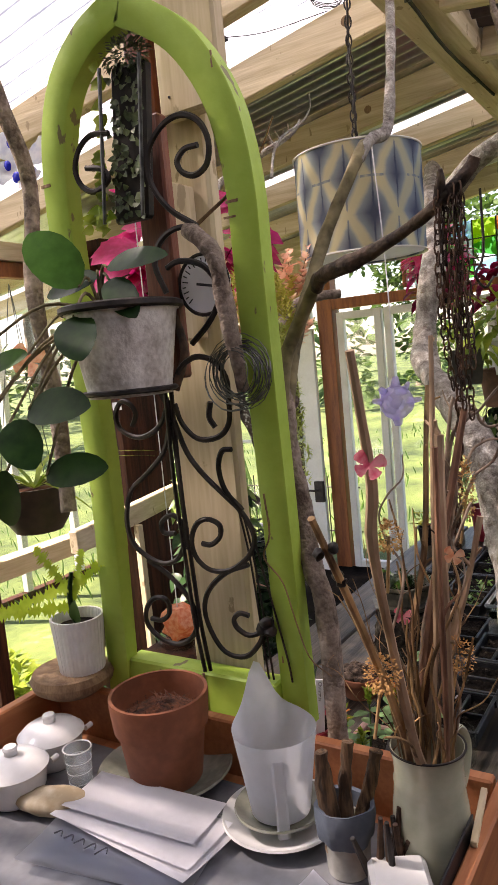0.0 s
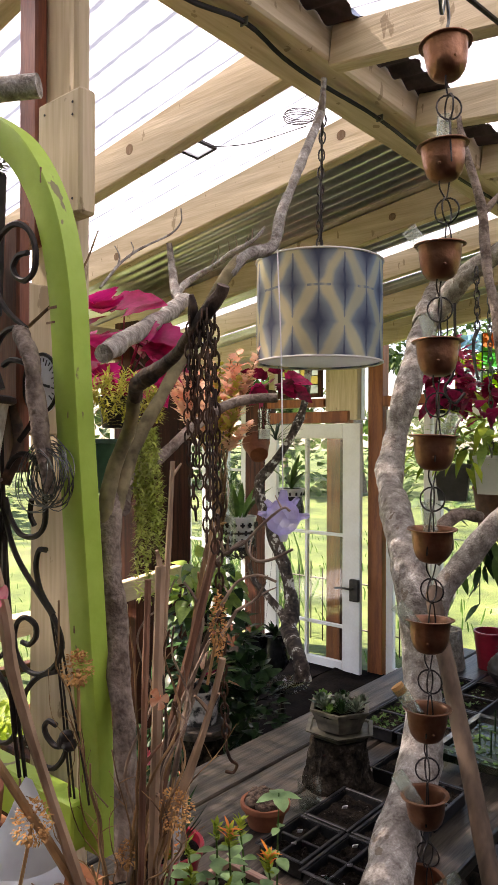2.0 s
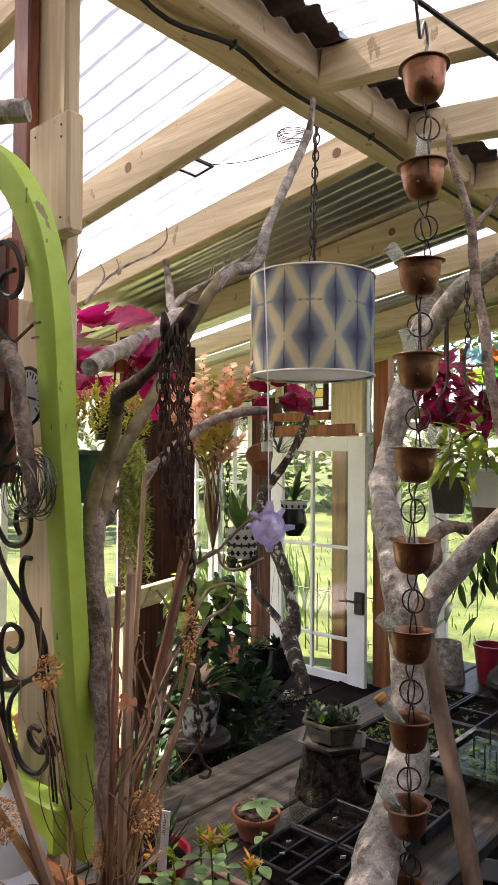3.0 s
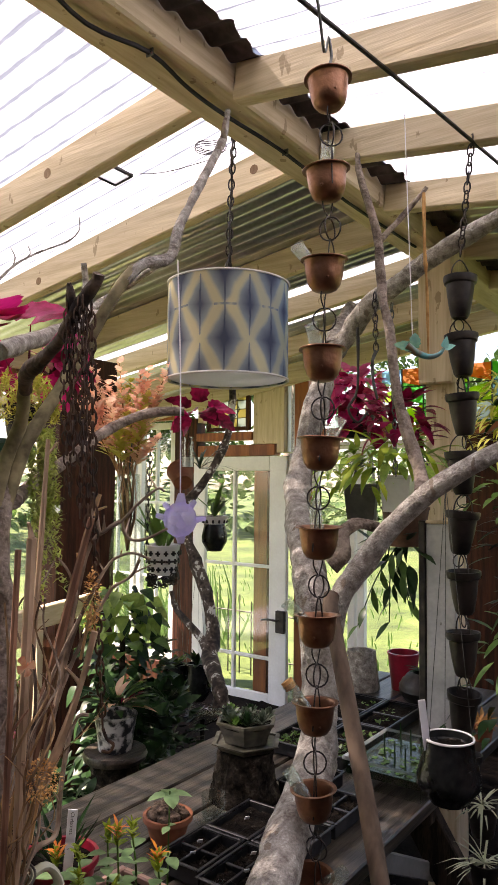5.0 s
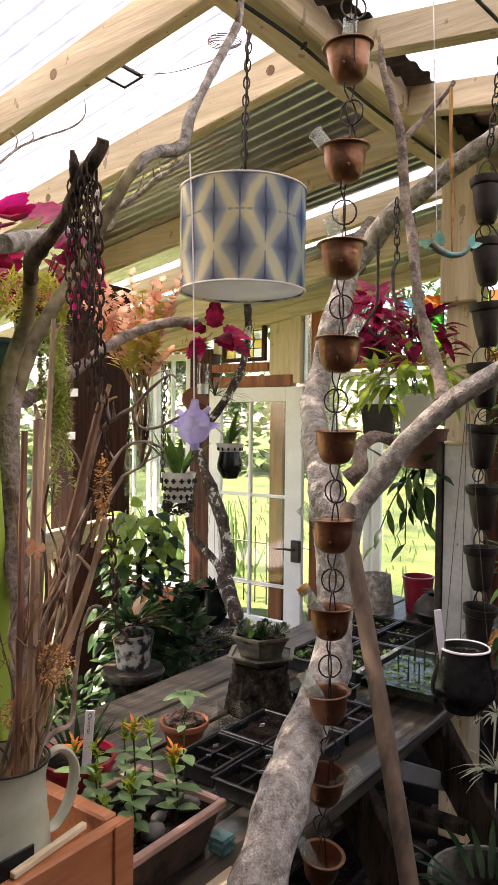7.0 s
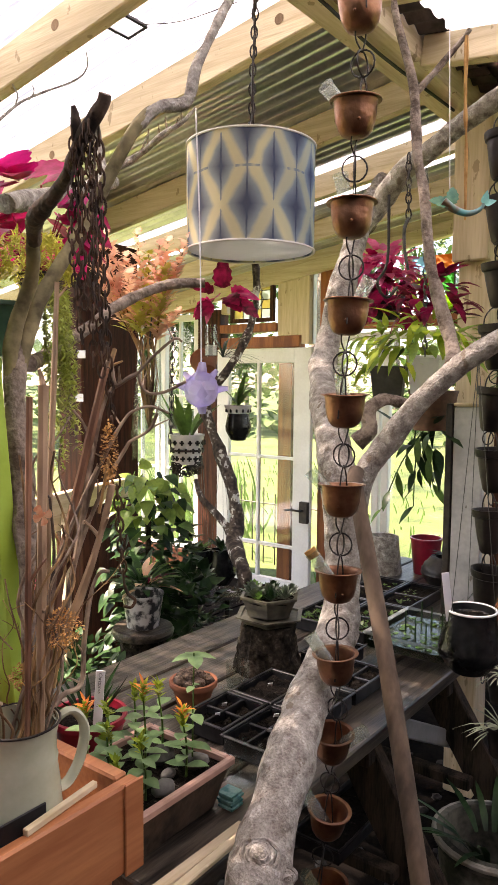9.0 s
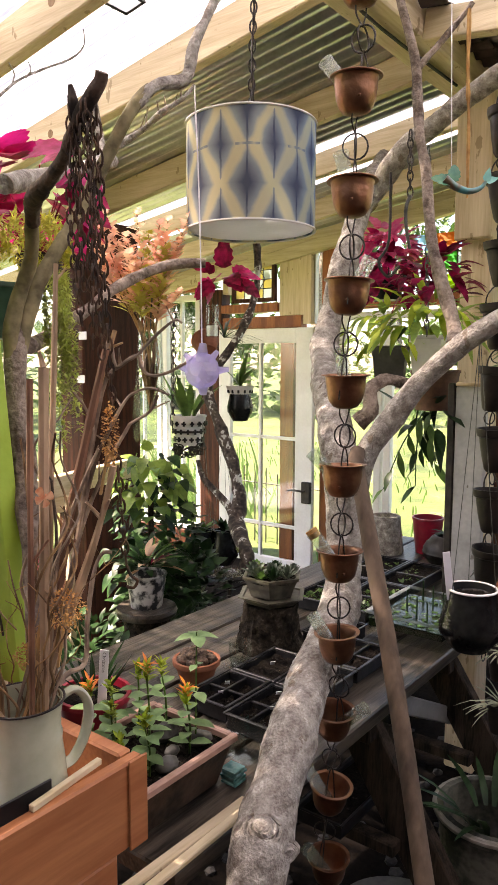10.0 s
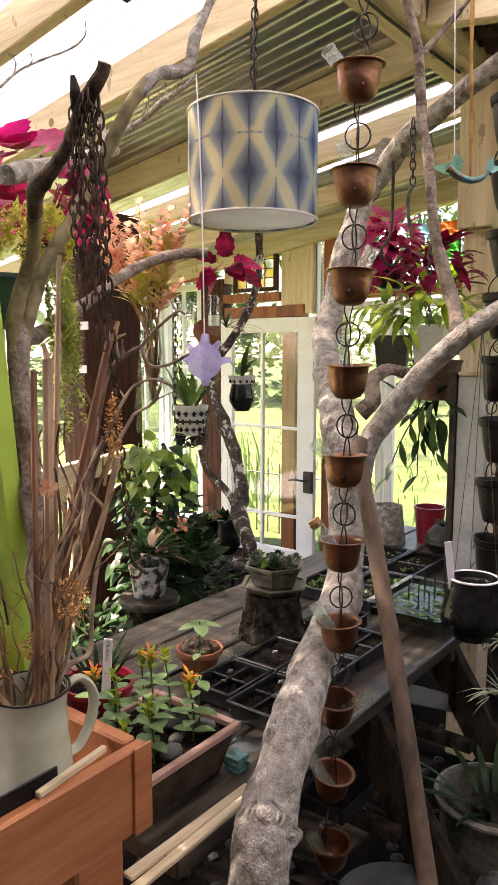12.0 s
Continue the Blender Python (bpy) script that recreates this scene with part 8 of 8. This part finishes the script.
def grey_cup():
    c = Vector((0.452, 0.800, Z))
    t = thing("wood_cup", c, "ribbed grey cup wrapped in slate blue cloth holding cut wood", "cup")
    part("cup", lathed(cup_profile(0.031, 0.028, 0.066, 0.004), c, seg=32), GREYSTONEWARE, t)
    bm = lathed([(0.032, 0.045), (0.035, 0.048), (0.038, 0.075), (0.037, 0.092), (0.032, 0.090), (0.032, 0.05)], c, seg=28, wobble=0.22)
    part("cloth", bm, material("slate_cloth", (0.07, 0.09, 0.12), (0.13, 0.16, 0.20), 9, 0.8, bump=0.3), t, "slate blue cloth")
    for dx, dy, ex, ey, h, r in ((-0.012, 0.012, -0.016, 0.018, 0.165, 0.013), (0.010, -0.01, 0.036, -0.034, 0.15, 0.011), (0.0, 0.0, 0.012, -0.004, 0.17, 0.010)):
        part("cut_wood", tubed([c + Vector((dx, dy, 0.03)), c + Vector(((dx + ex) / 2, (dy + ey) / 2 + 0.002, h * 0.6)), c + Vector((ex, ey, h))], r, r * 0.8, seg=9, rough=0.5, step=6), SPLITWOOD, t, "split brown wood")
    return t


grey_cup()
for k in range(14):
    o = Vector((0.435 + rnd(-0.02, 0.025), 0.728 + rnd(-0.012, 0.02), Z + 0.0))
    e = o + Vector((rnd(-0.04, 0.03), rnd(-0.03, 0.02), rnd(0.06, 0.12)))
    tagged(part("seed_capsule", tubed([o, o.lerp(e, 0.5), e], 0.0065, 0.003, seg=7, rough=0.2), RUST if k % 2 else IRON), "dark dried seed capsule in the box corner", "seed capsule", "dried capsules")
tagged(part("black_strip", boxed((0.05, 0.6435, 0.99), (0.485, 0.6465, 1.090), 0.001), BLACKPLASTIC, None, "", False), "black plastic strip tucked inside the planter edge", "strip")
tagged(part("wood_ruler", beam((0.45, 0.635, 1.075), (0.56, 0.650, 1.075), 0.008, 0.008, 0.001), PINE_X, None, "", False), "short pale stick on the planter edge", "stick")


# ---- left: green sedum pot, coleus, peach foliage ----
t = thing("sedum_pot", (0.763, 1.141, 1.62), "dark green plastic hanging pot of yellow sedum", "hanging pot")
part("pot", lathed(cup_profile(0.060, 0.046, 0.095, 0.004, 0.004), (0.763, 1.141, 1.60), seg=28), GREENPLASTIC, t)
bm = bmesh.new()
for _ in range(90):
    w = ball_way(-0.3)
    o = Vector((0.795, 1.085, 1.735)) + Vector((w.x * 0.065, w.y * 0.075, w.z * 0.055))
    for j in range(15):
        leaf(bm, o + Vector((0, 0, 0.002 * j)), ball_way(-0.2), (0, 0, 1), rnd(0.013, 0.021), 0.0048, "lance", 0.2)
part("sedum", bm, SEDUM, t)
bm = bmesh.new()
for s in range(24):
    a = rnd(-1.9, 0.4)
    o = Vector((0.790 + 0.066 * math.cos(a), 1.09 + 0.066 * math.sin(a), 1.72))
    for j in range(rndi(8, 34)):
        o = o + Vector((rnd(-0.003, 0.004), rnd(-0.004, 0.003), -0.010))
        for _ in range(6):
            leaf(bm, o, ball_way(-0.5), (0, 0, 1), rnd(0.010, 0.018), 0.0046, "lance", 0.3)
part("trailing_sedum", bm, material("green_sedum", (0.40, 0.50, 0.09), (0.62, 0.70, 0.20), 12, 0.5, sheen_through=0.35, each=0.3), t)
t = thing("coleus_plant", (0.99, 1.29, 1.80), "large magenta coleus hung under the roof", "plant")
part("pot", lathed(cup_profile(0.05, 0.04, 0.07, 0.004, 0.004), (1.0, 1.33, 1.72), seg=24), BLACKPLASTIC, t)
for k in range(48):
    w = ball_way(-0.6)
    o = Vector((0.935, 1.315, 1.875)) + Vector((w.x * 0.10, w.y * 0.12, w.z * 0.10))
    part("leaf", leaf(bmesh.new(), o, (w.x + rnd(-0.5, 0.3), w.y + rnd(-0.4, 0.3), w.z * 0.5 - 0.25), (-0.5, -0.4, 0.8), rnd(0.08, 0.12), rnd(0.065, 0.09), "frill", 0.35, 0.15), COLEUS if k % 3 else COLEUSDARK, t, "magenta frilled leaf")
    if k % 4 == 0:
        part("stem", tubed([(1.0, 1.33, 1.79), o], 0.002, 0.0015, seg=5), COLEUSDARK, t)
t = thing("peach_arrangement", (1.33, 1.33, 1.36), "tall glass vase hung with peach oak-leaf stems", "vase")
part("vase", lathed([(0.01, 0), (0.044, 0), (0.046, 0.08), (0.034, 0.2), (0.030, 0.28), (0.028, 0.28), (0.032, 0.2), (0.043, 0.08), (0.01, 0.01)], (1.33, 1.33, 1.36), seg=28), CLEARGLASS, t)
random.seed(5)
for k in range(21):
    a = rnd(0, 6.283)
    e = Vector((1.35 + rnd(-0.13, 0.10), 1.365 + rnd(-0.12, 0.12), rnd(1.72, 1.98)))
    o = Vector((1.33, 1.33, 1.44))
    mid = Vector((1.33 + 0.02 * math.cos(a), 1.33 + 0.02 * math.sin(a), 1.62))
    part("stem", tubed([o, mid, e], 0.003, 0.0015, seg=5), TWIG, t)
    bm = bmesh.new()
    for j in range(30):
        q = j / 30
        p = mid.lerp(e, 0.35 + 0.65 * q)
        a2 = j * 2.4
        leaf(bm, p, (math.cos(a2), math.sin(a2), rnd(0.5, 1.7)), (0, 0, 1), rnd(0.034, 0.054) * (1.25 - 0.75 * q), 0.026, "lobe", 0.25, 0.15)
    part("oak_leaf", bm, (PEACH, PEACH, PEACH, SEDUM)[k % 4], t, "peach lobed leaves" if k % 4 < 3 else "yellowed lobed leaves")
part("hanger", tubed([(1.33, 1.33, 1.63), (1.31, 1.30, 1.72)], 0.002, seg=5), WIRE, t)

# amethyst ball on its cord
c = Vector((1.068, 0.925, 1.544))
t = thing("glass_ball", c, "lilac glass fishing-float ball with clear prongs on a cord", "ornament")
bm = bmesh.new()
bmesh.ops.create_icosphere(bm, subdivisions=3, radius=0.034, matrix=Matrix.Translation(c))
for v in bm.verts:
    v.co += (v.co - c) * 0.16 * noise.noise(v.co * 70)
part("ball", bm, AMETHYST, t, "", False)
for d in ((0, 0, 1), (0, 0, -1), (0.6, -0.8, 0), (-0.6, 0.8, 0.1), (0.4, -0.4, 0.7), (-0.5, 0.5, 0.6)):
    part("prong", tubed([c + Vector(d) * 0.028, c + Vector(d) * 0.038 + Vector((0.002, 0, 0.002)), c + Vector(d) * 0.050 + Vector((0.003, 0, 0.003))], 0.013, 0.007, seg=10, flat=0.6), AMETHYST, t, "clear glass prong")
part("cord", tubed([c + Vector((0, 0, 0.05)), c + Vector((-0.003, 0.002, 0.3)), (1.067, 0.94, 2.075)], 0.0014, seg=5), PAPER, t, "thin white cord")


# ---- far left group: lichened trunk, pots and climbing plants ----
t = thing("lichen_tree", (2.576, 1.964, 0.62), "crooked dark trunk patched with pale lichen", "tree")
part("trunk", tubed([(2.576, 1.964, 0.62), (2.60, 1.99, 0.69), (2.788, 2.197, 0.763), (2.883, 2.258, 0.885), (2.914, 2.328, 1.052), (2.923, 2.431, 1.252), (2.903, 2.492, 1.46), (2.977, 2.418, 1.609), (3.146, 2.398, 1.824), (3.271, 2.436, 2.049), (3.279, 2.455, 2.30)], 0.040, 0.018, seg=12, rough=0.3, knots=0.3, step=5), LICHENBARK, t)
part("branch", tubed([(2.788, 2.197, 0.763), (2.83, 2.30, 0.85), (2.856, 2.472, 0.955), (2.86, 2.52, 1.05)], 0.024, 0.012, seg=10, rough=0.3), LICHENBARK, t)
t = thing("lattice_pot", (3.053, 2.755, 1.13), "white ceramic pot with black pierced crosses in an iron hanger", "hanging pot")
c = Vector((3.053, 2.755, 1.10))
part("pot", lathed(cup_profile(0.098, 0.075, 0.17, 0.006, 0.004), c, seg=32), CERAMIC, t)
for row in range(3):
    for k in range(14):
        a = 6.283 * (k + 0.5 * (row % 2)) / 14
        r = 0.084 + 0.009 * row
        o = c + Vector((r * math.cos(a), r * math.sin(a), 0.035 + 0.045 * row))
        m = Matrix.Translation(o) @ Matrix.Rotation(a, 4, "Z")
        bm = bmesh.new()
        block(bm, (-0.004, -0.013, -0.005), (0.004, 0.013, 0.005), 0, m)
        block(bm, (-0.0045, -0.005, -0.014), (0.0045, 0.005, 0.014), 0, m)
        part("cross", bm, BLACKPLASTIC, t, "black pierced cross", False)
part("band", tubed([c + Vector((0.094 * math.cos(a), 0.094 * math.sin(a), 0.08)) for a in [6.283 * k / 28 for k in range(28)]], 0.006, seg=6, step=1, closed=True), IRON, t, "black iron band")
bm = bmesh.new()
for k in range(60):
    a = rnd(0, 6.283)
    link(bm, c + Vector((0.08 * math.cos(a), 0.08 * math.sin(a), -0.03 + rnd(-0.03, 0.04))), ball_way(), rnd(0, 3), 0.035, 0.025, 0.004)
part("iron_lace", bm, IRON, t, "black iron lace under the pot")
part("chain", chain(bmesh.new(), [c + Vector((-0.05, 0.08, 0.12)), (3.05, 2.86, 1.9)], 0.036, 0.026, 0.0035), IRON, t, "black hanging chain")
bm = bmesh.new()
for k in range(14):
    a = rnd(0, 6.283)
    leaf(bm, c + Vector((0.03 * math.cos(a), 0.03 * math.sin(a), 0.15)), (math.cos(a) * 0.5, math.sin(a) * 0.5, 1), (0, 0, 1), rnd(0.18, 0.34), 0.05, "lance", rnd(0, 0.4), 0.2)
part("foliage", bm, LEAF, t)
t = hanging_pot("two_tone_pot", (3.085, 2.41, 1.25), 0.055, 0.19, BLACKGLAZE, "black bellied pot with a pale pierced collar on strings", (3.11, 2.43, 1.78), 1.28)
part("collar", lathed([(0.056, 0.145), (0.066, 0.165), (0.078, 0.192), (0.072, 0.192), (0.06, 0.165), (0.052, 0.145)], (3.085, 2.41, 1.25), seg=28), CERAMIC, t, "pale pierced collar")
for k in range(12):
    a = 6.283 * k / 12
    part("hole", lathed([(0.001, 0), (0.006, 0.002), (0.006, 0.018), (0.001, 0.02)], (3.085 + 0.066 * math.cos(a), 2.41 + 0.066 * math.sin(a), 1.403), seg=8), BLACKPLASTIC, t)
bm = bmesh.new()
for k in range(9):
    leaf(bm, (3.085, 2.41, 1.43), (rnd(-0.5, 0.5), rnd(-0.5, 0.5), 1), (0, 0, 1), rnd(0.12, 0.24), 0.04, "lance", rnd(0, 0.5), 0.2)
part("foliage", bm, LEAF, t)
t = thing("tilted_clay_pot", (3.05, 2.51, 1.60), "tilted terracotta pot wedged in the branch with grassy leaves", "plant pot")
part("pot", lathed(cup_profile(0.075, 0.05, 0.12, 0.006, 0.005), (2.99, 2.56, 1.62), seg=24, m=Euler((radians(-38), radians(42), 0)).to_matrix()), TERRACOTTA, t)
bm = bmesh.new()
for k in range(22):
    leaf(bm, (3.06, 2.50, 1.70), (rnd(0, 0.8), rnd(-1, 0.3), rnd(0.1, 1)), (0, 0, 1), rnd(0.12, 0.24), 0.014, "strap", rnd(0.2, 0.7))
part("foliage", bm, LEAFDARK, t)
t = thing("hanging_vial", (2.947, 2.49, 1.72), "clear hanging glass vial with white sand", "vial")
part("glass", lathed([(0.005, 0), (0.034, 0), (0.034, 0.17), (0.031, 0.17), (0.031, 0.006), (0.005, 0.006)], (2.947, 2.49, 1.70), seg=20), CLEARGLASS, t)
part("sand", lathed([(0.005, 0.007), (0.030, 0.007), (0.030, 0.06), (0.005, 0.06)], (2.947, 2.49, 1.70), seg=20), CERAMIC, t, "white sand")
part("wire", tubed([(2.947, 2.49, 1.87), (2.95, 2.49, 2.0)], 0.002, seg=5), IRON, t)
t = thing("coleus_plant", (2.86, 2.34, 1.95), "crimson coleus blooms on the crooked branch", "plant")
for k in range(13):
    w = ball_way(-0.6)
    o = Vector((2.86, 2.34, 1.98)) + w * 0.06
    part("leaf", leaf(bmesh.new(), o, (w.x, w.y, w.z - 0.2), (-0.6, -0.4, 0.6), rnd(0.11, 0.16), rnd(0.08, 0.11), "frill", 0.4, 0.2), COLEUS if k % 2 else COLEUSDARK, t, "crimson frilled leaf")
for x, y, label in ((2.915, 2.53, "black glazed teardrop pot hung in the plants"), (2.985, 2.44, "second black glazed teardrop pot hung beside its twin")):
    t = hanging_pot("teardrop_pot", (x, y, 0.47), 0.062, 0.19, BLACKGLAZE, label, (x, y, 1.25), 1.3)
    bm = bmesh.new()
    for k in range(16):
        leaf(bm, (x, y, 0.65), ball_way(0.2), (0, 0, 1), rnd(0.06, 0.12), 0.03, "lance", 0.3)
    part("foliage", bm, LEAF if x < 2.95 else LEAFDARK, t)
t = thing("pothos", (2.28, 2.30, 0.3), "tall climbing pothos with big bright green leaves", "plant")
part("pole", tubed([(2.28, 2.29, 0.0), (2.28, 2.29, 1.0)], 0.012, seg=8, rough=0.2), STUMPBARK, t)
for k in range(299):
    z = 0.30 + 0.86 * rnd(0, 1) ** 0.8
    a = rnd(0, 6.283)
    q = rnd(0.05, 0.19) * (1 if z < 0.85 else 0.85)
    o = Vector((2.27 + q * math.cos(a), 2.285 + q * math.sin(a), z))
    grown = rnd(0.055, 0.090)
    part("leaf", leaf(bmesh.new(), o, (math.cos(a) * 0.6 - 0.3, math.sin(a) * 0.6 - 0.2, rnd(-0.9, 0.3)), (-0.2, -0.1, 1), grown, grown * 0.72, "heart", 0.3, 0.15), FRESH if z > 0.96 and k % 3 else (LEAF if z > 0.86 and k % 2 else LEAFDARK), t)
t = thing("ivy", (2.45, 2.05, 0.0), "dark green ivy spilling to the ground", "plant")
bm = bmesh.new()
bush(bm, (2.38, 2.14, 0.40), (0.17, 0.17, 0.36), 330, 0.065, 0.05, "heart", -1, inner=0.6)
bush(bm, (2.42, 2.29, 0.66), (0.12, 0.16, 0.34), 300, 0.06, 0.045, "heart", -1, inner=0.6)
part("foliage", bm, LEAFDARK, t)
t = thing("stump_stool", (2.06, 2.10, 0.0), "low stump stool with a lashed side and round top", "stool")
part("base", lathed([(0.02, 0), (0.10, 0), (0.078, 0.30), (0.098, 0.515), (0.02, 0.52)], (2.06, 2.10, 0.0), seg=16, wobble=0.08), STUMPBARK, t)
part("top", lathed([(0.02, 0.522), (0.122, 0.522), (0.128, 0.54), (0.122, 0.555), (0.02, 0.557)], (2.06, 2.10, 0.0), seg=28, wobble=0.04), TABLEWOOD, t)
t = thing("speckled_pot", (2.06, 2.10, 0.558), "white and black marbled pot with a red and green croton", "plant pot")
part("pot", lathed(cup_profile(0.085, 0.065, 0.14, 0.005, 0.003), (2.06, 2.10, 0.558), seg=28), material("marbled_glaze", (0.02, 0.02, 0.02), (0.55, 0.54, 0.50), 26, 0.3, bump=0.05, spread=0.25, fine=40), t)
for mt, n2 in ((LEAFDARK, 44), (COLEUSDARK, 4), (PEACH, 7), (LEAF, 12)):
    bm = bmesh.new()
    for k in range(n2):
        w = ball_way(0.0)
        leaf(bm, Vector((2.06, 2.10, 0.72)) + w * 0.05, (w.x, w.y, w.z + 0.3), (0, 0, 1), rnd(0.07, 0.125), 0.030, "oval", 0.45, 0.2)
    part("foliage", bm, mt, t)
t = thing("glass_bird_bath", (2.70, 2.17, 0.0), "clear glass dish on a thin stand", "dish")
part("dish", lathed([(0.01, 0), (0.08, 0.004), (0.13, 0.035), (0.127, 0.037), (0.078, 0.008), (0.01, 0.006)], (2.70, 2.17, 0.50), seg=36), CLEARGLASS, t)
part("stand", tubed([(2.70, 2.17, 0.0), (2.70, 2.17, 0.5)], 0.012, seg=8), IRON, t)
for k in range(10):
    o = Vector((1.5 + 0.11 * k, 2.25 + 0.22 * math.sin(k * 1.7), 0.0))
    t = thing("floor_plant", o, "dark leafy potted plant in the shade of the floor", "plant", "shaded floor plants")
    part("pot", lathed(cup_profile(0.09, 0.07, 0.16, 0.006, 0.004), o, seg=20), (TERRACOTTA, BLACKPLASTIC)[k % 2], t)
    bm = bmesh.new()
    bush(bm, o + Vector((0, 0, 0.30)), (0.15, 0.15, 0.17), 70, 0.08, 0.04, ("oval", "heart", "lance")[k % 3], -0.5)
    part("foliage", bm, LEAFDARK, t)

# rail and upright sticks behind the jug
tagged(part("cross_rail", beam((1.55, 2.42, 1.03), (2.42, 2.55, 1.06), 0.04, 0.09, 0.004), PINE_X, None, "", False), "short pale pine rail by the dark post", "rail")
for x in (1.75, 1.95):
    tagged(part("thin_upright", beam((x, 2.45, 0.1), (x, 2.45, 1.0), 0.03, 0.03, 0.003), PINE_Z, None, "", False), "thin pale upright below the rail", "upright", "thin uprights")
t = thing("white_tag", (2.44, 2.90, 1.50), "small white tags pinned to the dark post", "tag")
for k in range(2):
    part("tag", boxed((2.424, 2.90 - 0.02 * k, 1.46 + 0.22 * k), (2.428, 2.96 - 0.02 * k, 1.50 + 0.22 * k), 0.001), PAPER, t, "", False)
# small panel on the rafter, cable along the beam
t = thing("solar_light", (1.45, 1.60, 2.60), "small black framed solar panel clipped under the roof", "solar panel")
m = Matrix.Translation((1.45, 1.55, 2.548)) @ Matrix.Rotation(radians(-9), 4, "X")
for a, b in (((-0.06, -0.04), (0.06, -0.032)), ((-0.06, 0.032), (0.06, 0.04)), ((-0.06, -0.032), (-0.052, 0.032)), ((0.052, -0.032), (0.06, 0.032))):
    part("frame", boxed((*a, -0.005), (*b, 0.005), 0.001, m), BLACKPLASTIC, t, "", False)
part("panel", boxed((-0.052, -0.032, -0.002), (0.052, 0.032, 0.002), 0, m), MILKY, t, "", False)
part("wire", tubed([(1.48, 1.52, 2.55), (1.53, 1.40, 2.545), (1.55, 1.22, 2.55)], 0.0015, seg=5), IRON, t)
tagged(part("cable", tubed([(-0.6, 1.03, 2.533), (0.3, 1.04, 2.532), (0.70, 1.02, 2.533), (0.9, 1.045, 2.528), (1.049, 1.012, 2.532), (1.2, 1.03, 2.529), (1.35, 1.035, 2.531), (1.6, 1.02, 2.529), (2.0, 1.04, 2.531), (2.55, 1.03, 2.533)], 0.0055, seg=6), BLACKPLASTIC), "black electric cable stapled along the ridge beam", "cable")
for x, y in ((0.70, 1.02), (1.049, 1.012), (1.6, 1.02)):
    tagged(part("cable_staple", boxed((x - 0.002, y - 0.010, 2.524), (x + 0.002, y + 0.010, 2.541), 0.001), WIRE, None, "", False), "small staple that holds the cable", "staple", "cable staples")
random.seed(21)
for x, y, z in ((1.3345, 1.70, 2.545), (1.8345, 1.292, 2.640), (1.8345, 2.366, 2.44), (2.6245, 1.55, 2.63), (3.2745, 2.1, 2.56)):
    tagged(part("wood_knot", lathed([(0.001, 0), (0.010, 0.0002), (0.015, 0.0006), (0.016, 0.0), (0.001, -0.0004)], (x + 0.0022, y, z), seg=16, m=Euler((0, radians(-90), 0)).to_matrix()), BAREWOOD, None, "", False), "dark round knot in the rafter", "knot", "knots in the rafters", "structure")
# glazed fish ornament
t = thing("fish_ornament", (1.318, 0.525, 1.87), "turquoise ceramic fish ornament hung from a cord", "ornament")
WINGGREEN = material("green_glaze", (0.03, 0.17, 0.10), (0.12, 0.34, 0.16), 40, 0.3)
TURQ = material("turquoise_glaze", (0.05, 0.30, 0.28), (0.16, 0.48, 0.40), 14, 0.3)
F = Vector((1.318, 0.525, 1.883))
part("body", tubed([F + Vector((-0.012, 0.018, 0.012)), F + Vector((0.0, 0.002, -0.002)), F + Vector((0.014, -0.018, -0.010)), F + Vector((0.028, -0.034, -0.004)), F + Vector((0.034, -0.042, 0.008))], 0.0085, 0.003, seg=12), material("brown_teal_glaze", (0.16, 0.10, 0.05), (0.07, 0.30, 0.30), 40, 0.3, bump=0.1), t, "brown and teal glazed body")
for d in ((0.1, -0.2, 0.9), (0.7, -0.8, 0.35)):
    part("fin", leaf(bmesh.new(), F + Vector((0.034, -0.042, 0.008)), d, (-0.6, -0.5, 0.3), 0.026, 0.015, "heart", 0.1), TURQ, t)
for d, s in (((-0.75, 0.9, 0.35), 0.040), ((0.1, -0.1, 1.0), 0.034)):
    part("wing", leaf(bmesh.new(), F + Vector((-0.004, 0.006, 0.006)), d, (-0.6, -0.5, 0.3), s, 0.026, "frill", 0.2), WINGGREEN, t, "green ribbed wing")
part("cord", tubed([F + Vector((0, 0.01, 0.01)), F + Vector((0.01, 0.03, 0.5))], 0.001, seg=5), PAPER, t)
t = thing("rope", (1.725, 0.675, 2.1), "frayed pale rope hung from the twig", "rope")
part("rope", tubed([(1.726, 0.672, 2.38), (1.72, 0.668, 2.25), (1.715, 0.66, 2.12), (1.713, 0.656, 1.95)], 0.006, 0.003, seg=7, rough=0.5), DRYFLOWER, t)
t = thing("iron_hanger", (1.86, 0.93, 1.85), "black iron hook hanger with a leaf finial", "hanger")
part("hook", tubed([(1.86, 0.93, 2.08), (1.86, 0.93, 1.90), (1.84, 0.95, 1.84), (1.86, 0.93, 1.80), (1.885, 0.91, 1.83)], 0.004, seg=6), IRON, t)
t = thing("hook_chain", (1.72, 0.80, 1.95), "hanging chain with a pale curved hook", "chain")
part("chain", chain(bmesh.new(), [(1.745, 0.82, 2.13), (1.742, 0.815, 1.98)], 0.02, 0.014, 0.002), IRON, t)
part("hook", tubed([(1.742, 0.815, 1.98), (1.73, 0.82, 1.95), (1.735, 0.82, 1.90), (1.742, 0.812, 1.85)], 0.005, 0.0035, seg=8), STONE, t, "grey curved hook")
